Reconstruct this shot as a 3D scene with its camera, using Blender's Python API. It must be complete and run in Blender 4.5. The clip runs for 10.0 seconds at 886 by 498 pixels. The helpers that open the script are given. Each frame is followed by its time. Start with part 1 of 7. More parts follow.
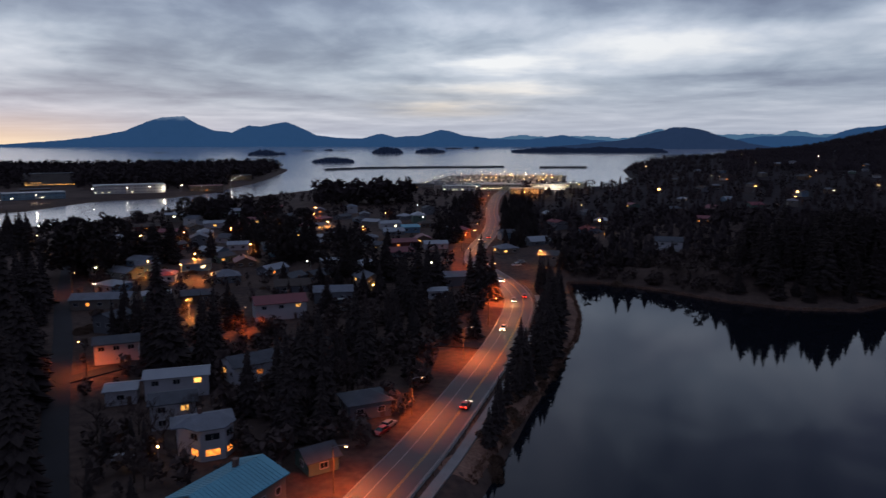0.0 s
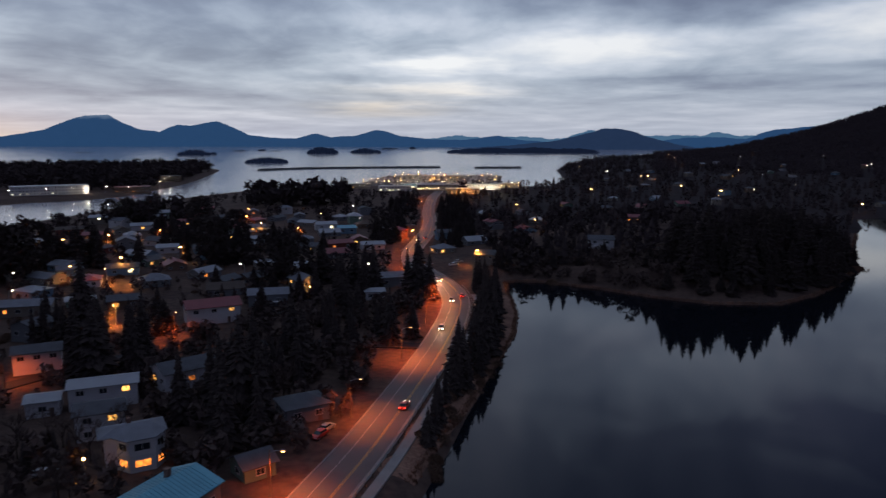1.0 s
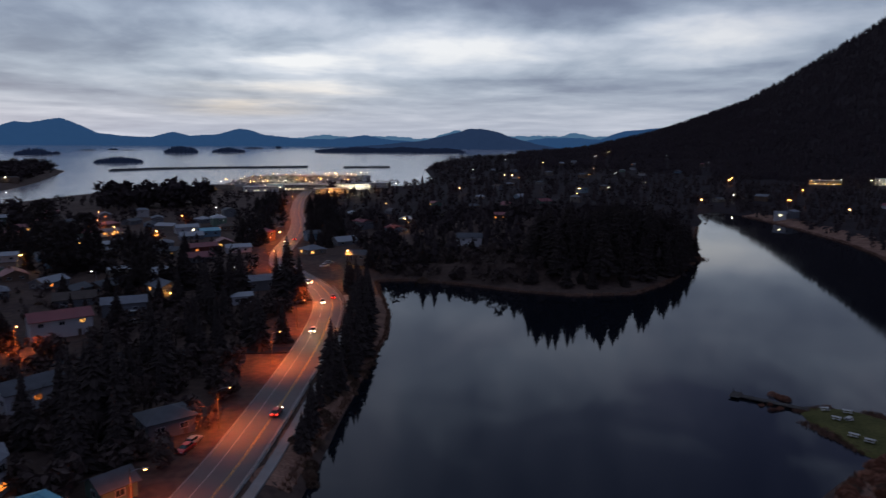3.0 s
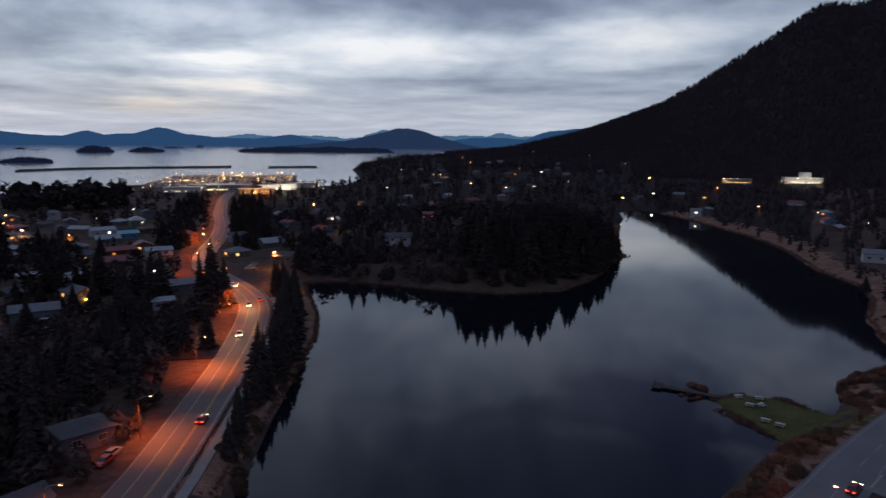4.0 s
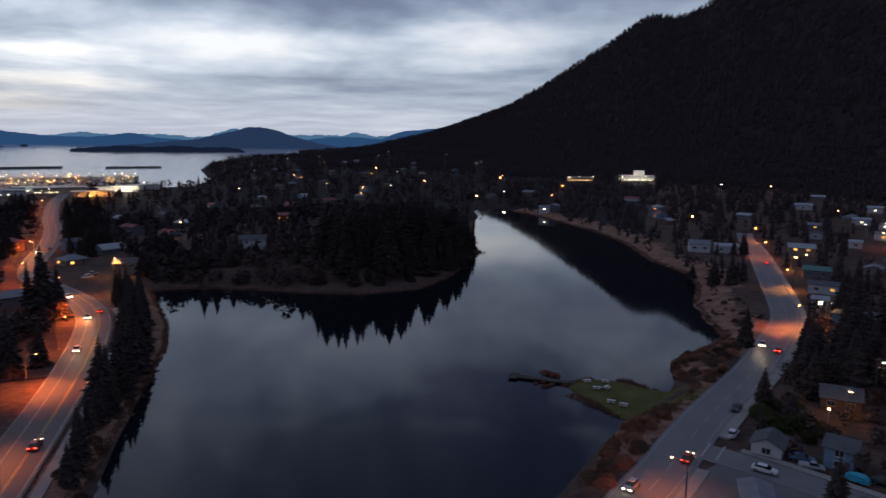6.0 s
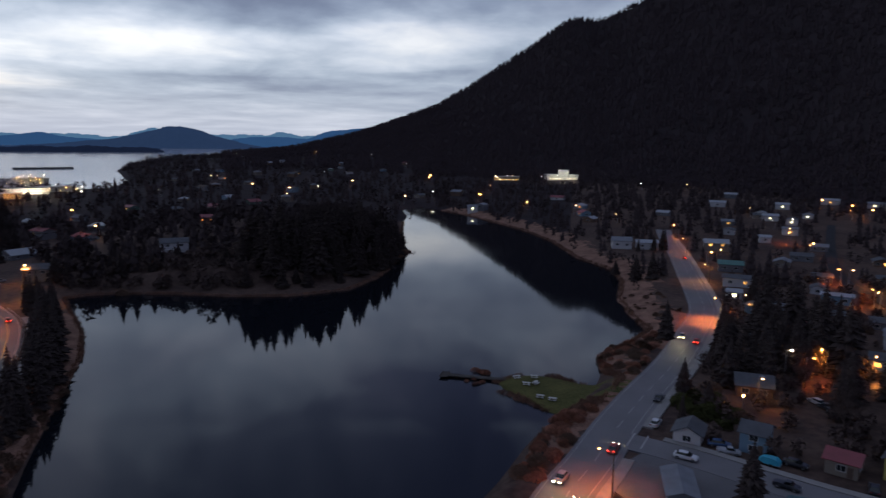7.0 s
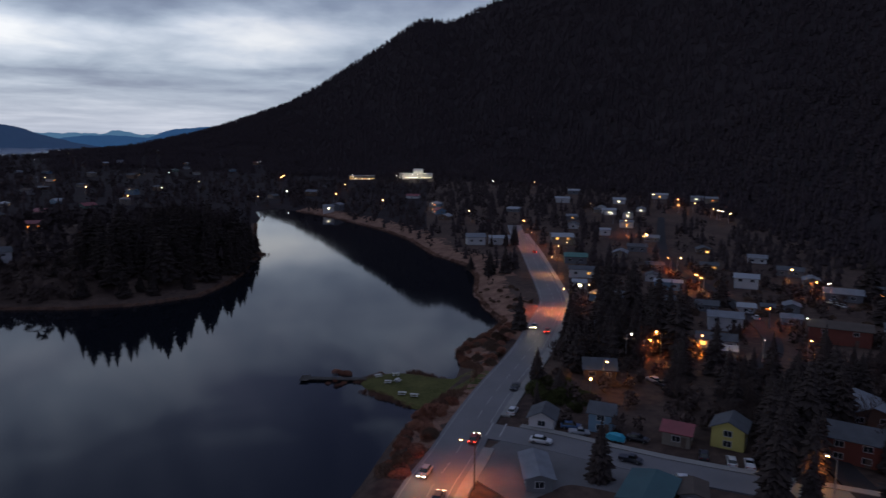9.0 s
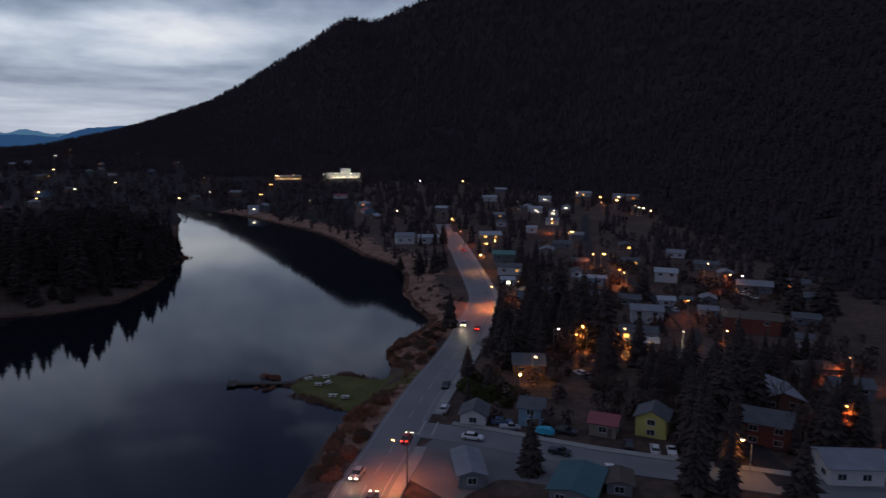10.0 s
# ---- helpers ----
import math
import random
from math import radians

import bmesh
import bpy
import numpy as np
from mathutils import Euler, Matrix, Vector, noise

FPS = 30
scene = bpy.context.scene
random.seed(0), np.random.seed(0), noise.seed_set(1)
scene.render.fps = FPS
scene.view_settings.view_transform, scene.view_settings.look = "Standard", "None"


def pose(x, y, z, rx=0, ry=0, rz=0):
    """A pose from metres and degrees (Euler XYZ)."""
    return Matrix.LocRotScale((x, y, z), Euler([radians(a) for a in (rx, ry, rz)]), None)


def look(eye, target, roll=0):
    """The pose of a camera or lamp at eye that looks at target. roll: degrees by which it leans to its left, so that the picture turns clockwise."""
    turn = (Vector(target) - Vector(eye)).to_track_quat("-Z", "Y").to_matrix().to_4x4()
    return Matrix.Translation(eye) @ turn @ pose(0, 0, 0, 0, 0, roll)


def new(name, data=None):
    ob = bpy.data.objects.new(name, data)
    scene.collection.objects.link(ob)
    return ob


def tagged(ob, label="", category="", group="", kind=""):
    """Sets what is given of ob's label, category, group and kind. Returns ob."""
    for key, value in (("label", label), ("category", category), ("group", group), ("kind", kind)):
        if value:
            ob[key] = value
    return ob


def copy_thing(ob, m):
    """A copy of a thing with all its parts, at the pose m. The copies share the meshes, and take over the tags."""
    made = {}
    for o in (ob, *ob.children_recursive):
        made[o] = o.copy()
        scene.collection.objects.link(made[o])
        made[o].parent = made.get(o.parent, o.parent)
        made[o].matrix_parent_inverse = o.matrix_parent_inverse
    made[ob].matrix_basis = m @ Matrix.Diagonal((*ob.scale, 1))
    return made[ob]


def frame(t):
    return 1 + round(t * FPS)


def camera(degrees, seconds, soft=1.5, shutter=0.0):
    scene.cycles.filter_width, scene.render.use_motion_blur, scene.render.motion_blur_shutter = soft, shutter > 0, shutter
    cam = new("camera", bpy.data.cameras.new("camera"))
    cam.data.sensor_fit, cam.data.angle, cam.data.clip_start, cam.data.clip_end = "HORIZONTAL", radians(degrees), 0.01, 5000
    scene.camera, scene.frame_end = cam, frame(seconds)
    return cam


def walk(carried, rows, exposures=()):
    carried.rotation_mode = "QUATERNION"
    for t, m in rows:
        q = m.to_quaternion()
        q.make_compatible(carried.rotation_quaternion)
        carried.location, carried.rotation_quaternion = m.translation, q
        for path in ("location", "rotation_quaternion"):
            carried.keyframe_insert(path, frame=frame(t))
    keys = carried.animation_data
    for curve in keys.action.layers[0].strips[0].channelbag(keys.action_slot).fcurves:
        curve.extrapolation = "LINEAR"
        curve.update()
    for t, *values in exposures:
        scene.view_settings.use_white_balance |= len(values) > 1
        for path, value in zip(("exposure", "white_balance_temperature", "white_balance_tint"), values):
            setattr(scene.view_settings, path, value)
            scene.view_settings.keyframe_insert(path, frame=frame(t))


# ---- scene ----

# ================= camera and its walk =================
cam = camera(65.2, 10.0, soft=1.4, shutter=0.75)
ROWS = [  # seconds, yaw, tilt below level, roll; the drone hovers and turns
    (0.0, 0.00, 8.68, 0.00), (0.5, 2.63, 8.66, 0.08), (1.0, 5.26, 8.65, 0.15), (1.5, 7.86, 8.64, 0.23),
    (2.0, 10.48, 8.64, 0.27), (2.5, 13.18, 8.64, 0.32), (4.0, 21.96, 8.62, 0.47), (4.5, 24.91, 8.61, 0.53),
    (5.0, 27.86, 8.59, 0.58), (5.5, 30.80, 8.57, 0.61), (7.0, 39.64, 8.49, 0.64), (7.5, 42.59, 8.47, 0.64),
    (8.0, 45.56, 8.45, 0.63), (8.5, 48.53, 8.44, 0.63), (9.0, 51.50, 8.43, 0.62), (9.5, 54.46, 8.43, 0.59),
    (10.0, 57.41, 8.42, 0.56),
]
walk(cam, [(t, pose(0.3, 0.3, 62, 90 - tilt, 0, -yaw) @ pose(0, 0, 0, 0, 0, roll)) for t, yaw, tilt, roll in ROWS],
     exposures=[(0.0, 0.14), (2.5, 0.14), (4.0, 0.18), (5.0, 0.24), (7.5, 0.39), (9.0, 0.30), (10.0, 0.22)])

# ================= world and sun =================
SUNSET = -34.0  # azimuth of the afterglow, degrees clockwise from +y


def build_world():
    w = bpy.data.worlds.new("dusk")
    scene.world = w
    w.use_nodes = True
    n, l = w.node_tree.nodes, w.node_tree.links
    n.clear()

    def node(kind, **kw):
        x = n.new(kind)
        for k, v in kw.items():
            x.inputs[k].default_value = v
        return x

    def math_(op, a, b=None, c=None, clamp=False):
        x = n.new("ShaderNodeMath")
        x.operation, x.use_clamp = op, clamp
        for i, v in enumerate((a, b, c)):
            if v is None:
                continue
            if isinstance(v, (int, float)):
                x.inputs[i].default_value = v
            else:
                l.new(v, x.inputs[i])
        return x.outputs[0]

    def ramp(src, stops):
        r = n.new("ShaderNodeValToRGB")
        el = r.color_ramp.elements
        while len(el) < len(stops):
            el.new(0.5)
        for e, (p, c) in zip(el, stops):
            e.position, e.color = p, (*c, 1)
        l.new(src, r.inputs[0])
        return r.outputs[0]

    def mix(fac, a, b, blend="MIX"):
        m = n.new("ShaderNodeMix")
        m.data_type, m.blend_type = "RGBA", blend
        for i, v in ((0, fac), (6, a), (7, b)):
            if isinstance(v, (int, float)):
                m.inputs[i].default_value = v
            elif isinstance(v, tuple):
                m.inputs[i].default_value = (*v, 1)
            else:
                l.new(v, m.inputs[i])
        return m.outputs[2]

    co = n.new("ShaderNodeTexCoord")
    sep = n.new("ShaderNodeSeparateXYZ")
    l.new(co.outputs["Generated"], sep.inputs[0])
    x, y, z = sep.outputs
    up = math_("MAXIMUM", z, 0.0)
    bearing = math_("MULTIPLY", math_("ARCTAN2", x, y), 57.2958)
    slant = math_("MULTIPLY", math_("ARCSINE", z), 57.2958)
    # the deck hangs level: layers thin out towards the horizon
    vec = n.new("ShaderNodeCombineXYZ")
    l.new(math_("MULTIPLY", bearing, 0.105), vec.inputs[0])
    l.new(math_("DIVIDE", 1.0, math_("ADD", up, 0.085)), vec.inputs[1])

    def cloud(scale, detail, rough, stretch, shift, turn, warp=0.0):
        mp = n.new("ShaderNodeMapping")
        mp.inputs["Location"].default_value = shift
        mp.inputs["Rotation"].default_value = (0, 0, radians(turn))
        mp.inputs["Scale"].default_value = (*stretch, 1)
        l.new(vec.outputs[0], mp.inputs[0])
        t = node("ShaderNodeTexNoise", Scale=scale, Detail=detail, Roughness=rough, Distortion=warp)
        l.new(mp.outputs[0], t.inputs["Vector"])
        return t.outputs[0]

    big = cloud(0.40, 3, 0.5, (0.7, 1.0), (5.6, 4.3, 0), 2, 0.4)
    mid = cloud(0.85, 5, 0.52, (1.35, 1.2), (7.4, 2.2, 0), -3, 0.45)
    fine = cloud(2.6, 5, 0.55, (1.5, 1.1), (1.2, 9.2, 0), 3, 0.4)
    # ragged outlines for the larger breaks and banks
    wa = math_("MULTIPLY_ADD", math_("SUBTRACT", cloud(0.8, 4, 0.6, (0.8, 1.0), (3.1, 0.4, 0), 0), 0.5), 16.0, bearing)
    we = math_("MULTIPLY_ADD", math_("SUBTRACT", cloud(0.9, 4, 0.6, (0.6, 1.1), (8.7, 5.1, 0), 0), 0.5), math_("MULTIPLY_ADD", up, 22.0, 0.5), slant)

    def patch(a0, e0, sa, se, k):
        p = math_("MULTIPLY", math_("SUBTRACT", wa, a0), 1.0 / sa)
        q = math_("MULTIPLY", math_("SUBTRACT", we, e0), 1.0 / se)
        e = math_("EXPONENT", math_("MULTIPLY", math_("ADD", math_("MULTIPLY", p, p), math_("MULTIPLY", q, q)), -1.0))
        return math_("MULTIPLY", e, k)

    dens = math_("ADD", math_("MULTIPLY_ADD", big, 0.42, 0.13), math_("ADD", math_("MULTIPLY", mid, 0.30), math_("MULTIPLY", fine, 0.10)))
    # banks (darker) and breaks (lighter) of the deck: bearing, height, widths, weight
    for q in ((-10, 7.6, 15, 1.6, 0.12), (24, 11.4, 15, 2.1, 0.17), (25, 4.7, 12, 0.45, 0.09), (-22, 3.8, 12, 0.9, 0.07), (0, 11.0, 14, 1.2, 0.07), (36, 5.6, 8, 0.4, 0.07), (-3, 5.2, 5, 0.5, 0.05), (28, 8.5, 5, 2.5, 0.06),
              (6, 6.4, 5, 0.8, -0.22), (4.5, 4.5, 5, 0.5, -0.17), (1, 2.9, 4, 0.4, -0.16), (18, 7.4, 8, 1.2, -0.10), (37, 8.4, 8, 1.7, -0.17), (-32, 7.0, 5, 2.2, -0.12), (14, 2.6, 16, 1.0, -0.05), (33, 3.2, 9, 0.9, -0.06), (-10, 2.2, 10, 0.4, -0.07)):
        dens = math_("ADD", dens, patch(*q))
    body = ramp(dens, [(0.34, (0.74, 0.76, 0.79)), (0.45, (0.50, 0.555, 0.645)), (0.54, (0.325, 0.388, 0.485)), (0.63, (0.20, 0.25, 0.345)), (0.72, (0.125, 0.16, 0.245))])
    sx, sy = math.sin(radians(SUNSET + 26)), math.cos(radians(SUNSET + 26))
    toward = math_("MULTIPLY", math_("ADD", math_("MULTIPLY", x, sx), math_("MULTIPLY", y, sy)), 1.0, clamp=True)
    # thin light band under the deck along the horizon
    band = math_("POWER", math_("SUBTRACT", 1.0, math_("MULTIPLY", up, 11.0, clamp=True)), 1.6)
    c1 = mix(math_("MULTIPLY", band, 0.55), body, (0.47, 0.485, 0.555))
    gx, gy = math.sin(radians(SUNSET)), math.cos(radians(SUNSET))
    g = math_("ADD", math_("MULTIPLY", x, gx), math_("MULTIPLY", y, gy))
    glow = math_("MULTIPLY", math_("POWER", math_("MAXIMUM", g, 0.0), 70.0), math_("POWER", math_("SUBTRACT", 1.0, math_("MULTIPLY", up, 20.0, clamp=True)), 1.6))
    c2 = mix(math_("MULTIPLY", glow, 0.75), c1, (1.0, 0.74, 0.42))
    # warm light in the lowest break
    c3 = mix(math_("MULTIPLY", math_("ADD", patch(0.8, 2.8, 5, 0.6, 1.0), patch(3, 4.2, 6, 0.6, 0.5)), 0.8, clamp=True), c2, (1.0, 0.86, 0.70), "MULTIPLY")
    # the deck darkens away from the sunset
    away = math_("MULTIPLY", math_("SUBTRACT", 1.0, toward, clamp=True), 0.75, clamp=True)
    c4 = mix(away, c3, (0.16, 0.20, 0.28), "MIX")
    # lumpy underside of the deck higher up
    mp = n.new("ShaderNodeMapping")
    mp.inputs["Scale"].default_value = (1.0, 1.0, 2.4)
    l.new(co.outputs["Generated"], mp.inputs[0])
    lumps = node("ShaderNodeTexNoise", Scale=5.2, Detail=4, Roughness=0.5, Distortion=0.5)
    l.new(mp.outputs[0], lumps.inputs["Vector"])
    base = math_("MULTIPLY_ADD", math_("SUBTRACT", lumps.outputs[0], 0.5), math_("MULTIPLY", math_("SUBTRACT", up, 0.12), 4.5, clamp=True), up)
    high = math_("MULTIPLY", math_("MULTIPLY", math_("SUBTRACT", base, 0.15), 3.6, clamp=True), math_("SUBTRACT", 1.0, math_("MULTIPLY", math_("SUBTRACT", up, 0.58), 3.5, clamp=True)))
    c4 = mix(math_("MULTIPLY", high, math_("MULTIPLY_ADD", away, 2.4, 0.27), clamp=True), c4, (0.25, 0.255, 0.385), "MULTIPLY")
    c4 = mix(math_("MULTIPLY", math_("MULTIPLY", math_("SUBTRACT", up, 0.12), 5.0, clamp=True), 0.45), c4, (0.88, 0.90, 1.08), "MULTIPLY")
    sky = n.new("ShaderNodeTexSky")
    sky.sky_type, sky.sun_disc = "NISHITA", False
    sky.sun_elevation, sky.sun_rotation = radians(-1.5), radians(SUNSET)
    veil = mix(0.06, c4, sky.outputs[0])
    bg = n.new("ShaderNodeBackground")
    l.new(veil, bg.inputs[0])
    bg.inputs[1].default_value = 1.12
    out = n.new("ShaderNodeOutputWorld")
    l.new(bg.outputs[0], out.inputs[0])


build_world()
sun = new("sun", bpy.data.lights.new("sun", "SUN"))
sun.data.energy, sun.data.angle, sun.data.color = 0.03, radians(40), (1.0, 0.86, 0.75)
sun.matrix_world = look(Vector((0, 0, 300)), Vector((0, 0, 300)) - Vector((math.sin(radians(SUNSET)), math.cos(radians(SUNSET)), 0.25)) * 10)

# ================= materials =================
MATS = {}


def mat(name, color, rough=0.8, metal=0.0, var=0.25, scale=1.0, fine=12.0, bump=0.0, emit=None, strength=0.0, spec=0.5, tint=None, pieces=0.0, rooms=False):
    """A surface with stains at one scale and grain at a finer one; pieces: how far alike pieces differ."""
    if name in MATS:
        return MATS[name]
    m = bpy.data.materials.new(name)
    m.use_nodes = True
    n, l = m.node_tree.nodes, m.node_tree.links
    b = n["Principled BSDF"]
    b.inputs["Roughness"].default_value, b.inputs["Metallic"].default_value = rough, metal
    b.inputs["Specular IOR Level"].default_value = spec
    co = n.new("ShaderNodeTexCoord")
    t1, t2 = n.new("ShaderNodeTexNoise"), n.new("ShaderNodeTexNoise")
    for t, s, d in ((t1, scale, 4), (t2, fine, 3)):
        t.inputs["Scale"].default_value, t.inputs["Detail"].default_value = s, d
        l.new(co.outputs["Object"], t.inputs["Vector"])
    add = n.new("ShaderNodeMath")
    add.operation = "ADD"
    l.new(t1.outputs[0], add.inputs[0]), l.new(t2.outputs[0], add.inputs[1])
    src = add.outputs[0]
    if pieces:
        oi = n.new("ShaderNodeObjectInfo")
        ma = n.new("ShaderNodeMath")
        ma.operation = "MULTIPLY_ADD"
        ma.inputs[1].default_value = pieces
        l.new(oi.outputs["Random"], ma.inputs[0]), l.new(src, ma.inputs[2])
        src = ma.outputs[0]
    mr = n.new("ShaderNodeMapRange")
    mr.inputs[1].default_value, mr.inputs[2].default_value = 0.65, 1.35 + pieces
    l.new(src, mr.inputs[0])
    mx = n.new("ShaderNodeMix")
    mx.data_type = "RGBA"
    dark = tuple(c * (1 - var) for c in color)
    lite = tuple(min(1, c * (1 + var)) for c in (tint or color))
    mx.inputs[6].default_value, mx.inputs[7].default_value = (*dark, 1), (*lite, 1)
    l.new(mr.outputs[0], mx.inputs[0]), l.new(mx.outputs[2], b.inputs["Base Color"])
    if bump:
        bp = n.new("ShaderNodeBump")
        bp.inputs["Strength"].default_value, bp.inputs["Distance"].default_value = bump, 0.05
        l.new(t2.outputs[0], bp.inputs["Height"]), l.new(bp.outputs[0], b.inputs["Normal"])
    if emit:
        b.inputs["Emission Color"].default_value, b.inputs["Emission Strength"].default_value = (*emit, 1), strength
    if rooms:
        # lit rooms differ from pane to pane and are uneven within
        oi, nz = n.new("ShaderNodeObjectInfo"), n.new("ShaderNodeTexNoise")
        nz.inputs["Scale"].default_value, nz.inputs["Detail"].default_value = 1.1, 2
        l.new(co.outputs["Object"], nz.inputs["Vector"])
        ad, ra = n.new("ShaderNodeMath"), n.new("ShaderNodeMapRange")
        ad.operation = "MULTIPLY_ADD"
        ad.inputs[1].default_value = 0.5
        l.new(oi.outputs["Random"], ad.inputs[0]), l.new(nz.outputs[0], ad.inputs[2])
        ra.inputs[1].default_value, ra.inputs[2].default_value, ra.inputs[3].default_value, ra.inputs[4].default_value = 0.45, 1.05, 0.12 * strength, 1.9 * strength
        l.new(ad.outputs[0], ra.inputs[0]), l.new(ra.outputs[0], b.inputs["Emission Strength"])
    MATS[name] = m
    return m


def water(name, color, rough, scale, strength, gloss, deep=0.1):
    m = bpy.data.materials.new(name)
    m.use_nodes = True
    n, l = m.node_tree.nodes, m.node_tree.links
    b = n["Principled BSDF"]
    b.inputs["Base Color"].default_value, b.inputs["Roughness"].default_value, b.inputs["IOR"].default_value = (*color, 1), rough, 1.333
    b.inputs["Specular IOR Level"].default_value = gloss
    co, t, t2, bp = (n.new(k) for k in ("ShaderNodeTexCoord", "ShaderNodeTexNoise", "ShaderNodeTexNoise", "ShaderNodeBump"))
    t.inputs["Scale"].default_value, t.inputs["Detail"].default_value = scale, 3
    t2.inputs["Scale"].default_value, t2.inputs["Detail"].default_value = 0.012, 2
    l.new(co.outputs["Object"], t.inputs["Vector"]), l.new(co.outputs["Object"], t2.inputs["Vector"])
    mu = n.new("ShaderNodeMath")
    mu.operation = "MULTIPLY"
    l.new(t.outputs[0], mu.inputs[0]), l.new(t2.outputs[0], mu.inputs[1])
    bp.inputs["Strength"].default_value, bp.inputs["Distance"].default_value = strength, deep
    # wind patches: rougher water in loose drifts
    t3, mr = n.new("ShaderNodeTexNoise"), n.new("ShaderNodeMapRange")
    t3.inputs["Scale"].default_value, t3.inputs["Detail"].default_value = 0.018, 4
    mr.inputs[1].default_value, mr.inputs[2].default_value, mr.inputs[3].default_value, mr.inputs[4].default_value = 0.42, 0.68, rough, rough + 0.022
    l.new(co.outputs["Object"], t3.inputs["Vector"]), l.new(t3.outputs[0], mr.inputs[0]), l.new(mr.outputs[0], b.inputs["Roughness"])
    l.new(mu.outputs[0], bp.inputs["Height"]), l.new(bp.outputs[0], b.inputs["Normal"])
    return m


LAKE_W = water("lake_water", (0.006, 0.008, 0.012), 0.03, 0.35, 0.04, 0.42)
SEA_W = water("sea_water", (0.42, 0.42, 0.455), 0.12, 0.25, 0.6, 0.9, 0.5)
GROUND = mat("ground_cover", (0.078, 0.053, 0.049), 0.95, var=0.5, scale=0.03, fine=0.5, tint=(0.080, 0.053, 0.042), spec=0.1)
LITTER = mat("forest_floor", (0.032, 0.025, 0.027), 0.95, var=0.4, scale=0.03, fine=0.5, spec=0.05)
MAIN_ASPHALT = mat("main_road_asphalt", (0.092, 0.085, 0.086), 0.7, var=0.22, scale=0.12, fine=6, bump=0.2, spec=0.4)
ASPHALT = mat("asphalt", (0.14, 0.133, 0.138), 0.68, var=0.22, scale=0.12, fine=6, bump=0.2, spec=0.5)
CONCRETE = mat("concrete", (0.23, 0.218, 0.208), 0.85, var=0.2, scale=0.3, fine=5, bump=0.2)
# side streets: same asphalt, with their dimness put into a darker colour
DIM_ASPHALT = mat("dim_asphalt", (0.021, 0.020, 0.023), 0.85, var=0.3, scale=0.12, fine=6, bump=0.2, spec=0.25)
YARD = mat("yard_asphalt", (0.125, 0.118, 0.122), 0.8, var=0.35, scale=0.1, fine=5, bump=0.2, spec=0.3)
PAINT_Y = mat("road_paint_yellow", (0.42, 0.26, 0.05), 0.6, var=0.35, scale=0.5, fine=8)
PAINT_W = mat("road_paint_white", (0.30, 0.29, 0.285), 0.6, var=0.3, scale=0.5, fine=8)
NEEDLES = mat("conifer_needles", (0.053, 0.040, 0.039), 0.95, var=0.2, scale=0.25, fine=2.5, tint=(0.058, 0.045, 0.040), spec=0.03)
MOUNTAIN = mat("mountain_forest", (0.047, 0.035, 0.038), 0.95, var=0.12, scale=0.01, fine=0.15, spec=0.05)
FOREST = mat("hillside_forest", (0.050, 0.037, 0.037), 0.95, var=0.2, scale=0.01, fine=0.15, spec=0.05)
BARK = mat("bark", (0.05, 0.038, 0.028), 0.95, var=0.35, scale=0.8, fine=6, bump=0.4, spec=0.1)
TWIGS = mat("bare_twigs", (0.085, 0.060, 0.054), 0.95, var=0.4, scale=0.4, fine=4, spec=0.1)
REED = mat("dry_reeds", (0.19, 0.108, 0.076), 0.95, var=0.45, scale=0.15, fine=2, spec=0.1, tint=(0.23, 0.132, 0.092))
MARSH = mat("marsh_bank", (0.19, 0.102, 0.076), 0.95, var=0.5, scale=0.2, fine=2, spec=0.1, tint=(0.22, 0.125, 0.09))
POINT_BANK = mat("point_bank", (0.085, 0.052, 0.042), 0.95, var=0.45, scale=0.15, fine=2, spec=0.1)
GRASS = mat("lawn_grass", (0.075, 0.080, 0.026), 0.95, var=0.4, scale=0.12, fine=1.5, spec=0.1, tint=(0.10, 0.090, 0.032))
METAL = mat("galvanised_metal", (0.30, 0.30, 0.31), 0.5, 0.6, var=0.15, fine=10)
WOODPOLE = mat("weathered_pole", (0.10, 0.075, 0.055), 0.9, var=0.3, scale=0.7, fine=9, bump=0.3)
ROCK = mat("breakwater_rock", (0.06, 0.06, 0.062), 0.9, var=0.4, scale=0.2, fine=2)


# ================= mesh helpers =================
def mesh_of(name, bm):
    me = bpy.data.meshes.new(name)
    bm.to_mesh(me)
    bm.free()
    return me


def thing(name, x, y, z, turn=0, label="", category="", group="", kind=""):
    e = new(name)
    e.empty_display_size = 0.3
    e.matrix_basis = pose(x, y, z, 0, 0, turn)
    return tagged(e, label, category, group, kind)


def part(name, bm, material, parent, label="", m=None, smooth=False):
    """Links a bmesh (or a mesh made before) as one mesh object under a thing or a part."""
    me = bm if isinstance(bm, bpy.types.Mesh) else mesh_of(name, bm)
    if material and not me.materials:
        me.materials.append(material)
    if smooth:
        for p in me.polygons:
            p.use_smooth = True
    ob = new(name, me)
    ob.parent = parent
    if m is not None:
        ob.matrix_basis = m
    return tagged(ob, label)


def solid(name, bm, material, label="", category="", group="", kind="", m=None, smooth=False):
    ob = part(name, bm, material, None, label, m, smooth)
    return tagged(ob, label, category, group, kind)


